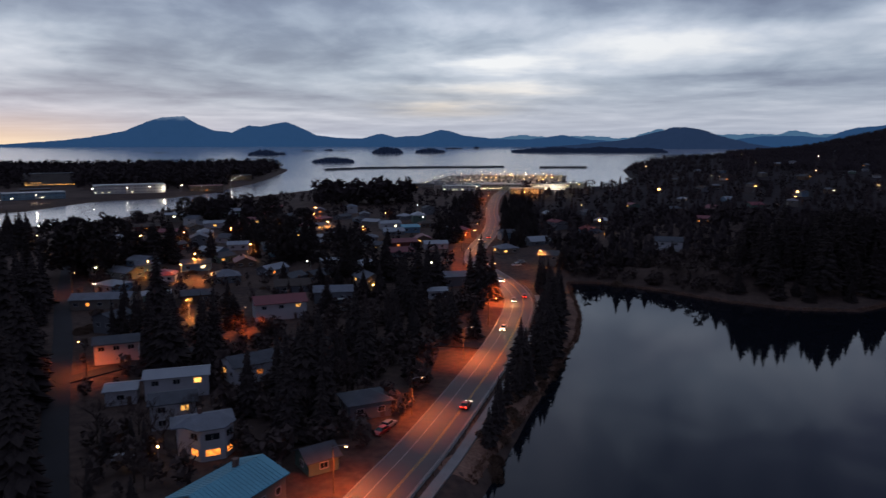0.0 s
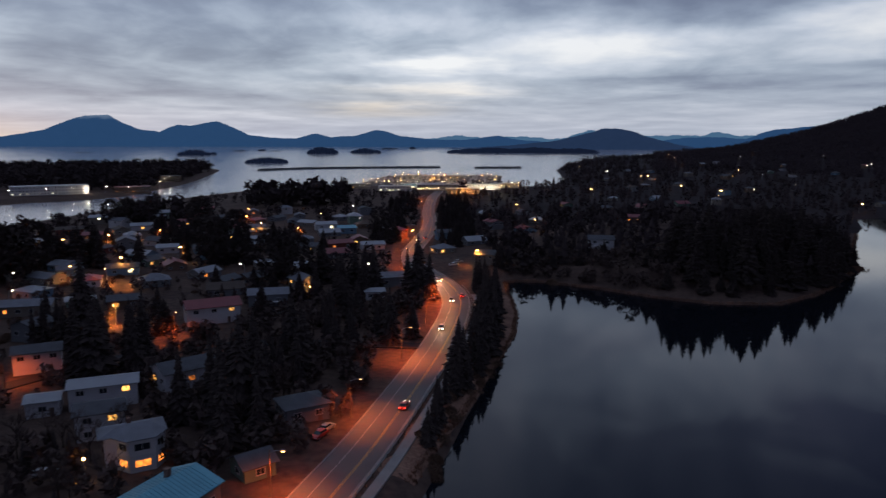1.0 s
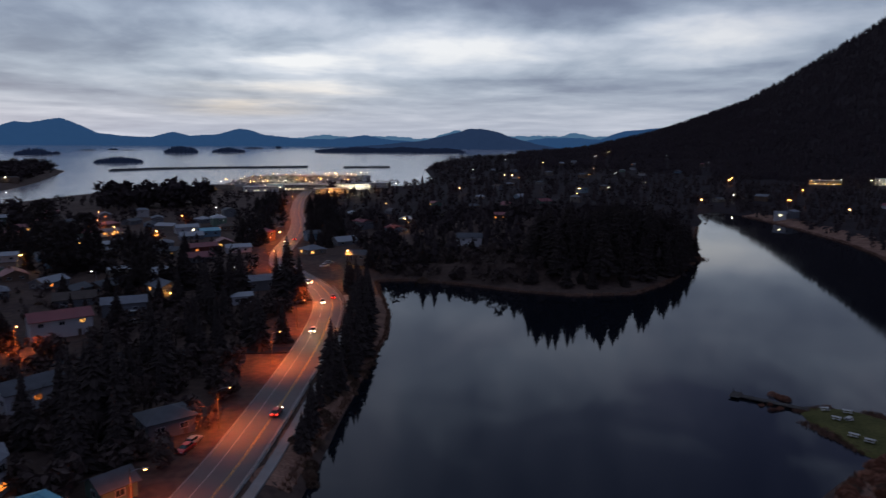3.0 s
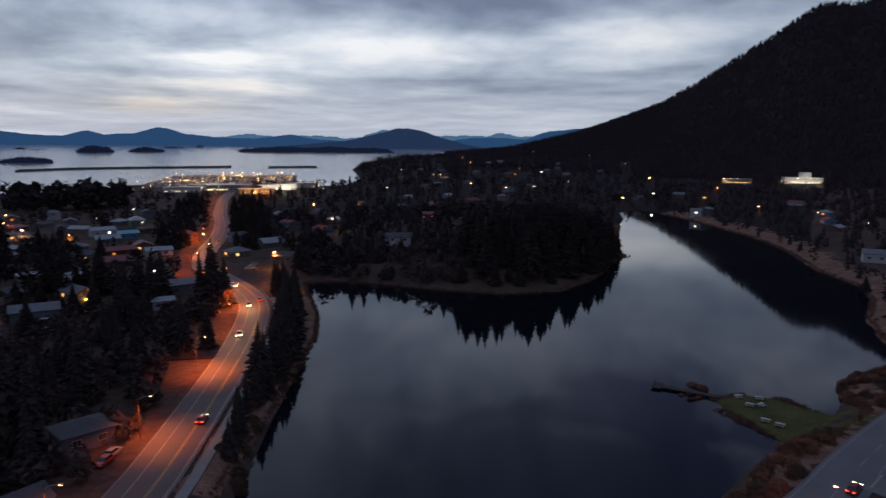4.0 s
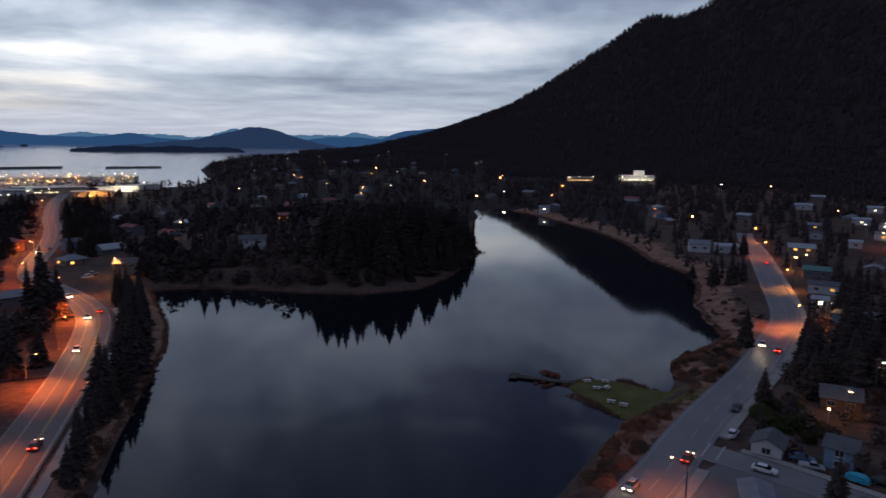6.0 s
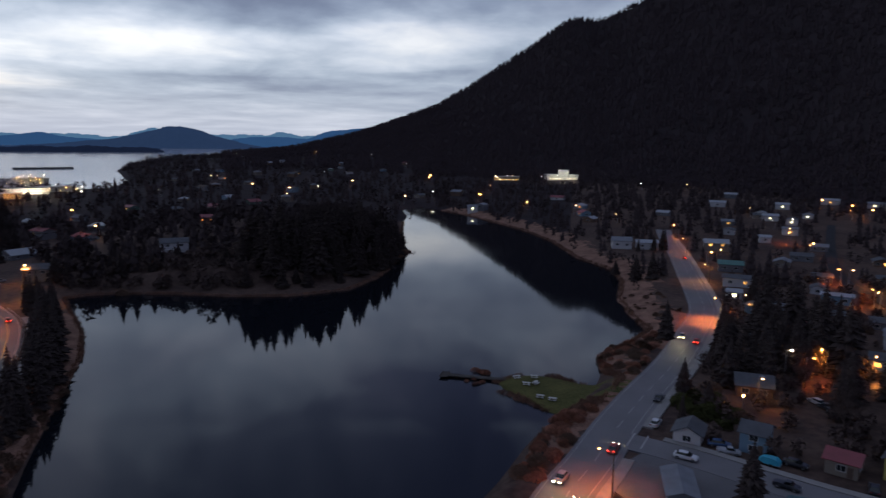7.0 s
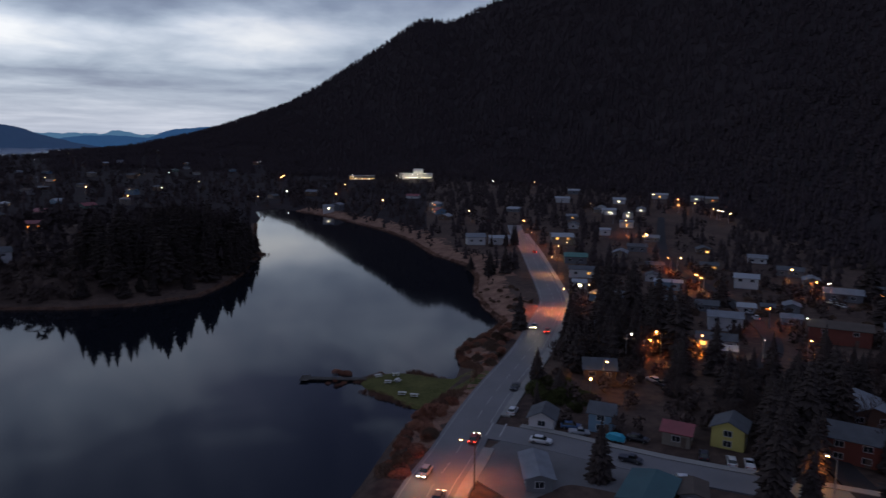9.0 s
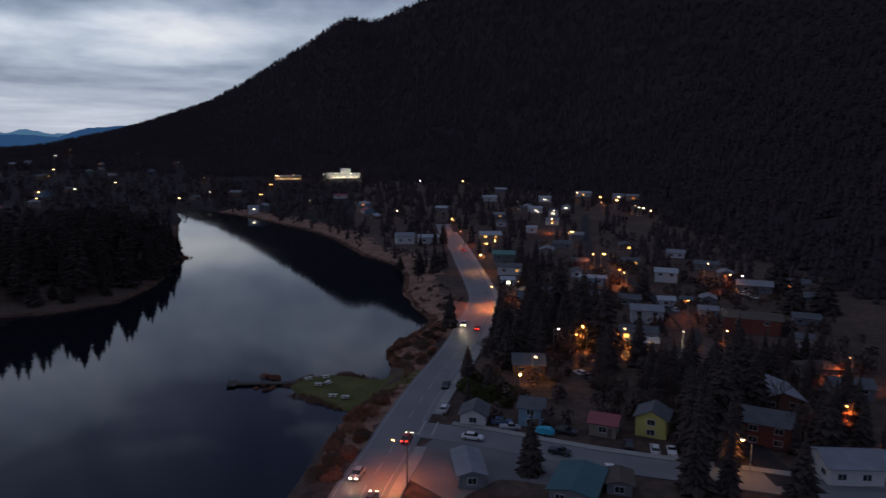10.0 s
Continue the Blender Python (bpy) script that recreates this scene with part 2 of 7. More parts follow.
def box(bm, x0, y0, z0, x1, y1, z1, bevel=0.0, turn=None):
    r = bmesh.ops.create_cube(bm, size=1)
    for v in r["verts"]:
        v.co = Vector((x0 + (v.co.x + 0.5) * (x1 - x0), y0 + (v.co.y + 0.5) * (y1 - y0), z0 + (v.co.z + 0.5) * (z1 - z0)))
    if turn is not None:
        bmesh.ops.transform(bm, matrix=turn, verts=r["verts"])
    if bevel:
        es = {e for v in r["verts"] for e in v.link_edges}
        bmesh.ops.bevel(bm, geom=list(es), offset=bevel, segments=1, affect="EDGES")
    return bm


def boxed(*a, bevel=0.0):
    return box(bmesh.new(), *a, bevel=bevel)


def cyl(bm, a, b, r0, r1, sides=8):
    a, b = Vector(a), Vector(b)
    d = b - a
    m = Matrix.Translation((a + b) / 2) @ d.to_track_quat("Z", "Y").to_matrix().to_4x4()
    bmesh.ops.create_cone(bm, cap_ends=True, segments=sides, radius1=r0, radius2=max(r1, 1e-4), depth=d.length, matrix=m)
    return bm


def from_arrays(name, verts, faces):
    me = bpy.data.meshes.new(name)
    me.from_pydata([tuple(v) for v in verts], [], faces)
    me.update()
    return me


def polar(az, r):
    a = radians(az)
    return math.sin(a) * r, math.cos(a) * r


# ================= the lie of the land =================
LEFT_ROAD = [(-42, 30), (-21.5, 80), (-10.1, 112), (-2.9, 132), (9.5, 172), (19.5, 208), (27, 243), (29, 266), (27, 290), (21, 318), (16, 346), (19.5, 389), (31, 455), (39, 534), (43, 608), (58, 760), (80, 900)]
RIGHT_ROAD = [(50, 42), (70, 62), (85.4, 71.2), (101.4, 77.4), (118.2, 84.5), (138, 92), (170, 103), (200, 115.5), (231, 129.5), (260, 149), (289, 170), (344, 210), (400, 253), (436, 279)]
SIDE_STREET = [(113.8, 82.5), (117.8, 68), (120.2, 52), (123, 38), (131, 10), (140, -25)]
HILL_STREET = [(-50, 80), (-66, 110), (-80, 136), (-94, 163), (-114, 202), (-138, 246), (-159, 287), (-195, 360)]
CROSS_STREET = [(-96, 166), (-76, 191), (-63, 197), (-50, 202), (-30, 205), (12, 198)]
BACK_STREET = [(131, 10), (158, 27), (190, 44), (221, 48), (250, 60), (300, 92), (340, 123), (420, 160), (560, 215)]
LAKE = [(-12, 90), (5, 117), (13, 138), (22, 160), (33, 190), (43, 216), (50, 246), (53, 275), (56, 304), (64, 304), (72, 303), (93, 287), (112, 267), (131, 254.5), (155, 251.5), (178, 265), (194, 278), (219, 304), (238, 320), (243, 330), (255, 347), (281, 385), (332, 452), (362, 487), (395, 540), (432, 556), (424, 515), (415, 470), (392, 404), (372, 352), (345, 303), (306, 250), (290, 215), (268, 192), (236, 170), (216, 150), (200, 131), (176, 126), (164, 124), (157, 117.5), (151, 111), (147, 104), (138, 99), (127, 96), (117, 95.5), (106.5, 94.3), (97, 88.5), (90, 80.5), (66, 68), (40, 55), (10, 60)]
COAST = [(-5000, 300), (-900, 330), (-500, 395), (-356, 444), (-321, 503), (-275, 540), (-241, 760), (-170, 930), (-45, 1015), (150, 975), (247, 1001), (326, 1186), (427, 1638), (545, 2000), (690, 2230), (1000, 2480), (1500, 2720), (2500, 2950), (5000, 3200), (5000, -5000), (-5000, -5000)]
ISLAND = [(-2500, 420), (-900, 520), (-401, 624), (-388, 646), (-384, 687), (-380, 734), (-364, 763), (-340, 779), (-318, 804), (-300, 849), (-296, 910), (-299, 956), (-298, 1063), (-310, 1216), (-339, 1447), (-365, 1632), (-400, 1740), (-520, 1720), (-700, 1600), (-1000, 1500), (-2500, 1500)]
# crest of the mountain: azimuth, elevation from the open water's middle
CREST = [(12, -2.6), (14.5, -2.3), (16.6, -1.6), (18.8, -1.2), (22.8, -0.72), (26.7, -0.42), (28, -0.2), (30.6, 0.5), (33.6, 1.32), (35.8, 2.1), (39, 3.28), (41.5, 4.68), (44, 6.4), (46.3, 7.85), (48.3, 9.25), (49.4, 9.9), (50.2, 10.02), (51.4, 9.82), (52.5, 9.98), (55.4, 11.35), (62, 14), (72, 17), (88, 18), (110, 15), (140, 8), (175, 3), (200, -2)]
CREST_R = [(12, 2300), (20, 2500), (28, 2500), (36, 2350), (45, 2200), (55, 2000), (75, 1700), (95, 1500), (200, 1500)]
FOOT_R = [(12, 1400), (20, 1300), (28, 1400), (36, 1250), (45, 1100), (52, 1000), (60, 930), (68, 800), (76, 560), (84, 380), (92, 300), (120, 280), (200, 500)]


def inside(px, py, poly):
    res = np.zeros(px.shape, bool)
    n = len(poly)
    for i in range(n):
        (x0, y0), (x1, y1) = poly[i], poly[(i + 1) % n]
        if y0 == y1:
            continue
        res ^= ((y0 > py) != (y1 > py)) & (px < (x1 - x0) * (py - y0) / (y1 - y0) + x0)
    return res


def edge_distance(px, py, pts, closed):
    best = np.full(px.shape, 1e9)
    n = len(pts)
    for i in range(n if closed else n - 1):
        (x0, y0), (x1, y1) = pts[i], pts[(i + 1) % n]
        dx, dy = x1 - x0, y1 - y0
        t = np.clip(((px - x0) * dx + (py - y0) * dy) / (dx * dx + dy * dy), 0, 1)
        best = np.minimum(best, np.hypot(px - x0 - t * dx, py - y0 - t * dy))
    return best


def signed(px, py, poly):
    d = edge_distance(px, py, poly, True)
    return np.where(inside(px, py, poly), d, -d)


def sstep(a, b, v):
    t = np.clip((v - a) / (b - a), 0, 1)
    return t * t * (3 - 2 * t)


def wobble(px, py, size, seed):
    """Cheap smooth relief: a few crossed waves."""
    rng = np.random.RandomState(seed)
    out = np.zeros_like(px)
    for _ in range(7):
        a, k, p = rng.uniform(0, math.pi), rng.uniform(0.6, 1.9) / size, rng.uniform(0, 6.28)
        out += np.sin((px * math.cos(a) + py * math.sin(a)) * k + p)
    return out / 4.0


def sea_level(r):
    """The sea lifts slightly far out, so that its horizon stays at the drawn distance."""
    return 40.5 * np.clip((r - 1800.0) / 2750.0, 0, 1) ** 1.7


ROADS = ((LEFT_ROAD, 9.0), (RIGHT_ROAD, 9.0), (SIDE_STREET, 6.5), (HILL_STREET, 6.0), (CROSS_STREET, 5.5), (BACK_STREET, 6.0))


def rise(px, py):
    """The broad rise of the land, before shores and roads cut it."""
    r = np.hypot(px, py)
    az = np.degrees(np.arctan2(px, py))
    h = 3.0 + 0.0 * r
    h = h + 24 * sstep(650, 1900, r) * sstep(13, 26, az) * (1 - sstep(60, 75, az))
    h = h + 7 * sstep(380, 900, r) * sstep(40, 55, az) * (1 - sstep(150, 180, az))
    h = h + 6 * sstep(120, 320, -px) * (1 - sstep(350, 480, py))
    h = h + 11 * np.exp(-(((px - 185) / 90) ** 2 + ((py - 400) / 90) ** 2))
    h = h + 7 * np.exp(-(((px - 150) / 45) ** 2 + ((py - 297) / 26) ** 2))
    cr = np.interp(az, [a for a, _ in CREST_R], [b for _, b in CREST_R])
    fr = np.interp(az, [a for a, _ in FOOT_R], [b for _, b in FOOT_R])
    ce = np.interp(az, [a for a, _ in CREST], [b for _, b in CREST])
    top = 62 + np.tan(np.radians(ce)) * cr - 6
    s = np.clip((r - fr) / (cr - fr), 0, 1)
    up = np.maximum(top - h, 0) * s ** 1.85
    back = 1 - 0.6 * sstep(1.0, 1.9, r / cr)
    live = sstep(11, 16, az) * (1 - sstep(185, 200, az))
    rough = wobble(px, py, 60, 5) * 10 * sstep(0.05, 0.3, s) * (1 - 0.75 * sstep(0.6, 1.0, s))
    return h + (up * back + rough * (s > 0)) * live


def land(px, py, roads=True):
    """Height of the ground at arrays of places."""
    px, py = np.asarray(px, float), np.asarray(py, float)
    r = np.hypot(px, py)
    h = rise(px, py) + wobble(px, py, 9, 3) * 0.25 * sstep(60, 200, r)
    sl = signed(px, py, LAKE)
    h = np.where(sl > -14, np.minimum(h, np.maximum(-4, -sl * 0.21 + 0.05 + 0.15 * wobble(px, py, 3, 8))), h)
    coast = np.maximum(signed(px, py, COAST), signed(px, py, ISLAND))
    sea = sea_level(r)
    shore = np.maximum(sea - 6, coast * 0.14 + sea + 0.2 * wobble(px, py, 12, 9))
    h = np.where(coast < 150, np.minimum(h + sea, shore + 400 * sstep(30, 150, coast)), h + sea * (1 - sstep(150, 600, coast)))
    if roads:
        for pts, w in ROADS:
            d = edge_distance(px, py, pts, False)
            t = 1 - sstep(w, w + 9, d)
            h = h * (1 - t) + (road_level(px, py) - 0.30) * t
    return h


def road_level(px, py):
    return np.maximum(rise(np.asarray(px, float), np.asarray(py, float)), 2.6)


def ground_at(x, y):
    return float(land(np.array([x]), np.array([y]))[0])


# ---- ground: one sheet, finer where the town and the lake lie ----
def build_ground():
    az = np.concatenate([np.linspace(-180, -46, 70), np.linspace(-45, 96, 560), np.linspace(97, 180, 42)[:-1]])
    rr = np.concatenate([np.linspace(0.002, 70, 10), np.geomspace(76, 640, 165), np.geomspace(655, 4990, 110)])
    A, R = np.meshgrid(np.radians(az), rr)
    X, Y = np.sin(A) * R, np.cos(A) * R
    Z = land(X.ravel(), Y.ravel()).reshape(X.shape)
    V = np.stack([X, Y, Z], -1).reshape(-1, 3)
    nr, na = X.shape
    i, j = np.meshgrid(np.arange(nr - 1), np.arange(na), indexing="ij")
    jn = (j + 1) % na
    F = np.stack([i * na + j, (i + 1) * na + j, (i + 1) * na + jn, i * na + jn], -1).reshape(-1, 4)
    me = bpy.data.meshes.new("ground")
    me.vertices.add(len(V))
    me.vertices.foreach_set("co", V.ravel())
    me.loops.add(F.size)
    me.loops.foreach_set("vertex_index", F.ravel().astype(np.int32))
    me.polygons.add(len(F))
    me.polygons.foreach_set("loop_start", (np.arange(len(F)) * 4).astype(np.int32))
    me.polygons.foreach_set("use_smooth", np.ones(len(F), bool))
    me.update(calc_edges=True)
    me.validate()
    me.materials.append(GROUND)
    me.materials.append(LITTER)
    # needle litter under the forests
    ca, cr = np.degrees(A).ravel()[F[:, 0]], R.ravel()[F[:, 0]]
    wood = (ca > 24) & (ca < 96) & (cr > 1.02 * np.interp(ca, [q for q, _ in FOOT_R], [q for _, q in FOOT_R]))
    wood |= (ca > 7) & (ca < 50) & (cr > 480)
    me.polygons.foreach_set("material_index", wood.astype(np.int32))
    tagged(new("ground", me), "dark brown earth and winter scrub of the town", "ground", kind="structure")


build_ground()


def flat_sheet(name, pts, z, material, label, category):
    bm = bmesh.new()
    bm.faces.new([bm.verts.new((x, y, z)) for x, y in pts])
    bmesh.ops.triangulate(bm, faces=bm.faces[:])
    return solid(name, bm, material, label, category, kind="structure")


flat_sheet("lake_water", [(-45, 20), (485, 20), (485, 620), (-45, 620)], 0.0, LAKE_W, "still dark lake water mirroring the cloudy sky", "lake")


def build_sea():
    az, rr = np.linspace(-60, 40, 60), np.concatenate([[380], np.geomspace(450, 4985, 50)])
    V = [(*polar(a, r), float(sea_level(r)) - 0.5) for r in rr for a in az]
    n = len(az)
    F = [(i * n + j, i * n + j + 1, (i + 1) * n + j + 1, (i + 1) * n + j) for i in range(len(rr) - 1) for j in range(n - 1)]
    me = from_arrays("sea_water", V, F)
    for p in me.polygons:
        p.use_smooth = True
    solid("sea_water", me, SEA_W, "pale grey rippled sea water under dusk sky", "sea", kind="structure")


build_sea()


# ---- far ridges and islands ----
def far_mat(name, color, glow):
    """Distance: haze of miles of dusk air, put into the surface as a glow."""
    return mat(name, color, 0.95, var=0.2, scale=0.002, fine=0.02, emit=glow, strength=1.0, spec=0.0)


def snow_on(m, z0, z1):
    """Thin snow above a height, broken up by gullies; its hazed tone sits in the glow."""
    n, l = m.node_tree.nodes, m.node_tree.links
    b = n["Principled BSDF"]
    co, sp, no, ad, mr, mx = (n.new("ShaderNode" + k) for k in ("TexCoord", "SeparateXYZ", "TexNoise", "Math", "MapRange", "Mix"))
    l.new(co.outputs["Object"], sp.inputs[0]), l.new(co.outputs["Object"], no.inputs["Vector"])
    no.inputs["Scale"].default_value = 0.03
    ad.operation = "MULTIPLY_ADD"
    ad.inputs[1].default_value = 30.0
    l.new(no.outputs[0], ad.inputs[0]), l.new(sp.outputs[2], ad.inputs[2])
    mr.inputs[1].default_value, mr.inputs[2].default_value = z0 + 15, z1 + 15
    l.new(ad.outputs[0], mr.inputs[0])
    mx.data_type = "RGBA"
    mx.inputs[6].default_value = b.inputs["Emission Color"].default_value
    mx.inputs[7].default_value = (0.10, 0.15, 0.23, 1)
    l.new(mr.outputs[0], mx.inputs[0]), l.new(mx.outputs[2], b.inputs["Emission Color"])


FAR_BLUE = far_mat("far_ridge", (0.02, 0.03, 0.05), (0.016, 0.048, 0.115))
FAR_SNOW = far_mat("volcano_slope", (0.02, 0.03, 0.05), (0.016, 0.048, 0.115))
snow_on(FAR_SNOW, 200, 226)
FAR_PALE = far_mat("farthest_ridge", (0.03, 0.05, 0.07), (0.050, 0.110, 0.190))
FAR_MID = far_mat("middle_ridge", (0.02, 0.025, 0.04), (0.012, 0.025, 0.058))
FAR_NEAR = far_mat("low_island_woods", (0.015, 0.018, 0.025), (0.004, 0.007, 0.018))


def ridge(name, crest, dist, depth, material, label, jag=0.03, foot=-0.6, seed=1):
    """A mountain range: a ridged body of real depth, whose crest stands at the given azimuths and elevations."""
    rng = random.Random(seed)
    crest = [(a + 0.25 * min(max((a - 11) / 3, 0), 1) + 0.2 * min(max((a - 20) / 3, 0), 1), e) for a, e in crest]
    az = np.arange(crest[0][0], crest[-1][0] + 0.01, 0.12)
    ce = np.interp(az, [c[0] for c in crest], [c[1] for c in crest])
    for o, (k, amp) in enumerate(((0.9, 1.0), (2.3, 0.7), (5.1, 0.5))):
        ph = rng.uniform(0, 6)
        ce = ce + np.sin(az * k * 2.1 + ph) * jag * amp
    V, F = [], []
    rows = 7
    for a, e in zip(az, ce):
        for k in range(rows):
            s = (k - 2) / 2.0 if k <= 2 else (k - 2) / 4.0
            r = dist + s * depth
            fall = 1 - abs(s) ** 1.3
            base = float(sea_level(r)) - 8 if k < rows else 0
            top = 62 + math.tan(radians(max(e, foot))) * dist
            z = base + max(top - base, 1) * max(fall, 0) + (rng.uniform(-1, 1) * 5 * fall if k not in (2,) else rng.uniform(-1, 1) * 0.8)
            V.append((*polar(a, r), z))
    n = len(az)
    for i in range(n - 1):
        for k in range(rows - 1):
            F.append((i * rows + k, (i + 1) * rows + k, (i + 1) * rows + k + 1, i * rows + k + 1))
    return solid(name, from_arrays(name, V, F), material, label, "mountain", kind="structure", smooth=True)


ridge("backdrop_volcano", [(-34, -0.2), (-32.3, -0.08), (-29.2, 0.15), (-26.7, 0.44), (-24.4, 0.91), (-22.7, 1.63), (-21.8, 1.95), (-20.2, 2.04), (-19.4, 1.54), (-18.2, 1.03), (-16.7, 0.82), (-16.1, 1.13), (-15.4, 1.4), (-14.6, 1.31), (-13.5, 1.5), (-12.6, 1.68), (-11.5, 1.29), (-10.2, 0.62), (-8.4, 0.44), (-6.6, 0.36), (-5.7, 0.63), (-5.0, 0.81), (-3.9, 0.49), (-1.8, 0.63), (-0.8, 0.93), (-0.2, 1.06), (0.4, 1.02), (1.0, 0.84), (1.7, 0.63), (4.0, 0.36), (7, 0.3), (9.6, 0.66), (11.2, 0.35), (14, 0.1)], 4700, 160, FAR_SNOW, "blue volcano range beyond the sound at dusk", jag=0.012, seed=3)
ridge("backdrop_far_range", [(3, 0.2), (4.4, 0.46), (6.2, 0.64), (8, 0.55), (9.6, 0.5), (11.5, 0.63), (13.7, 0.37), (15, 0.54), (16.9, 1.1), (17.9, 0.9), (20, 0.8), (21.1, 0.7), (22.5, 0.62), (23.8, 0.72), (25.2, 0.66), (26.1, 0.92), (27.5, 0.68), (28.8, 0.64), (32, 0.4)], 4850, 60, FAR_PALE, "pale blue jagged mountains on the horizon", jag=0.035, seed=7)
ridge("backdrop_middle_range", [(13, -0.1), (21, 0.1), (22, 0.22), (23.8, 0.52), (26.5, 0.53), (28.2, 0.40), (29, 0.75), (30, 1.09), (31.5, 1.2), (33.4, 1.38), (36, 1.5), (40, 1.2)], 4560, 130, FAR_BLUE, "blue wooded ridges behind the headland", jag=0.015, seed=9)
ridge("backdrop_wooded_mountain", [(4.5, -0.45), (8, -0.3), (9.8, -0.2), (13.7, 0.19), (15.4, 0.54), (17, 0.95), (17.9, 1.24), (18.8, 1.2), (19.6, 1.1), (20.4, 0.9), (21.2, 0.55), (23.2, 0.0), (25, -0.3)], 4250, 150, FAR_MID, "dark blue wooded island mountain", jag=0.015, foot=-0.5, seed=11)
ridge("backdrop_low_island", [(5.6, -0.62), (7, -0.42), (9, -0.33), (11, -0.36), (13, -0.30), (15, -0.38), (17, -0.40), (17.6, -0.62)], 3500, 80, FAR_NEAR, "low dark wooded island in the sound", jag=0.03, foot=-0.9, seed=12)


# ================= roads, kerbs and paths =================
def smooth_line(pts, step=4.0):
    out = []
    n = len(pts)
    for i in range(n - 1):
        p0, p1, p2, p3 = (Vector(pts[min(max(k, 0), n - 1)]) for k in (i - 1, i, i + 1, i + 2))
        m = max(1, int((p2 - p1).length / step))
        for k in range(m):
            t = k / m
            out.append(0.5 * (2 * p1 + (p2 - p0) * t + (2 * p0 - 5 * p1 + 4 * p2 - p3) * t * t + (3 * p1 - p0 - 3 * p2 + p3) * t ** 3))
    out.append(Vector(pts[-1]))
    return out


def normals(line):
    res = []
    for i in range(len(line)):
        d = (line[min(i + 1, len(line) - 1)] - line[max(i - 1, 0)]).normalized()
        res.append(Vector((d.y, -d.x)))  # to the right of the way
    return res


def ribbon(name, pts, o0, o1, lift, thick, material, label="", category="", parent=None, kind="structure", span=None, m=None):
    """A strip along a line, from o0 to o1 metres right of it, lift above the road's level."""
    line = smooth_line(pts)
    ns = normals(line)
    if span:
        ends = [q if isinstance(q, int) else min(range(len(line)), key=lambda i: (line[i] - Vector(q)).length) for q in span]
        line, ns = line[ends[0]:ends[1] + 1], ns[ends[0]:ends[1] + 1]
    lv = road_level(np.array([p.x for p in line]), np.array([p.y for p in line]))
    V, F = [], []
    for p, q, z in zip(line, ns, lv):
        a, b = p + q * o0, p + q * o1
        V += [(a.x, a.y, z + lift), (b.x, b.y, z + lift), (b.x, b.y, z + lift - thick), (a.x, a.y, z + lift - thick)]
    for i in range(len(line) - 1):
        k = i * 4
        for e in range(4):
            F.append((k + e, k + (e + 1) % 4, k + 4 + (e + 1) % 4, k + 4 + e))
    F += [(0, 3, 2, 1), (len(V) - 4, len(V) - 3, len(V) - 2, len(V) - 1)]
    me = from_arrays(name, V, [f[::-1] for f in F])
    if parent:
        return part(name, me, material, parent, label)
    return solid(name, me, material, label, category, kind=kind)


def along(pts, start, end, every):
    """Places and headings along a line, metre marks from start to end."""
    line = smooth_line(pts, 1.0)
    s, nxt, out = 0.0, start, []
    for a, b in zip(line, line[1:]):
        s += (b - a).length
        if s >= nxt and s <= end:
            d = (b - a).normalized()
            out.append((b, d, math.degrees(math.atan2(d.y, d.x))))
            nxt += every
    return out


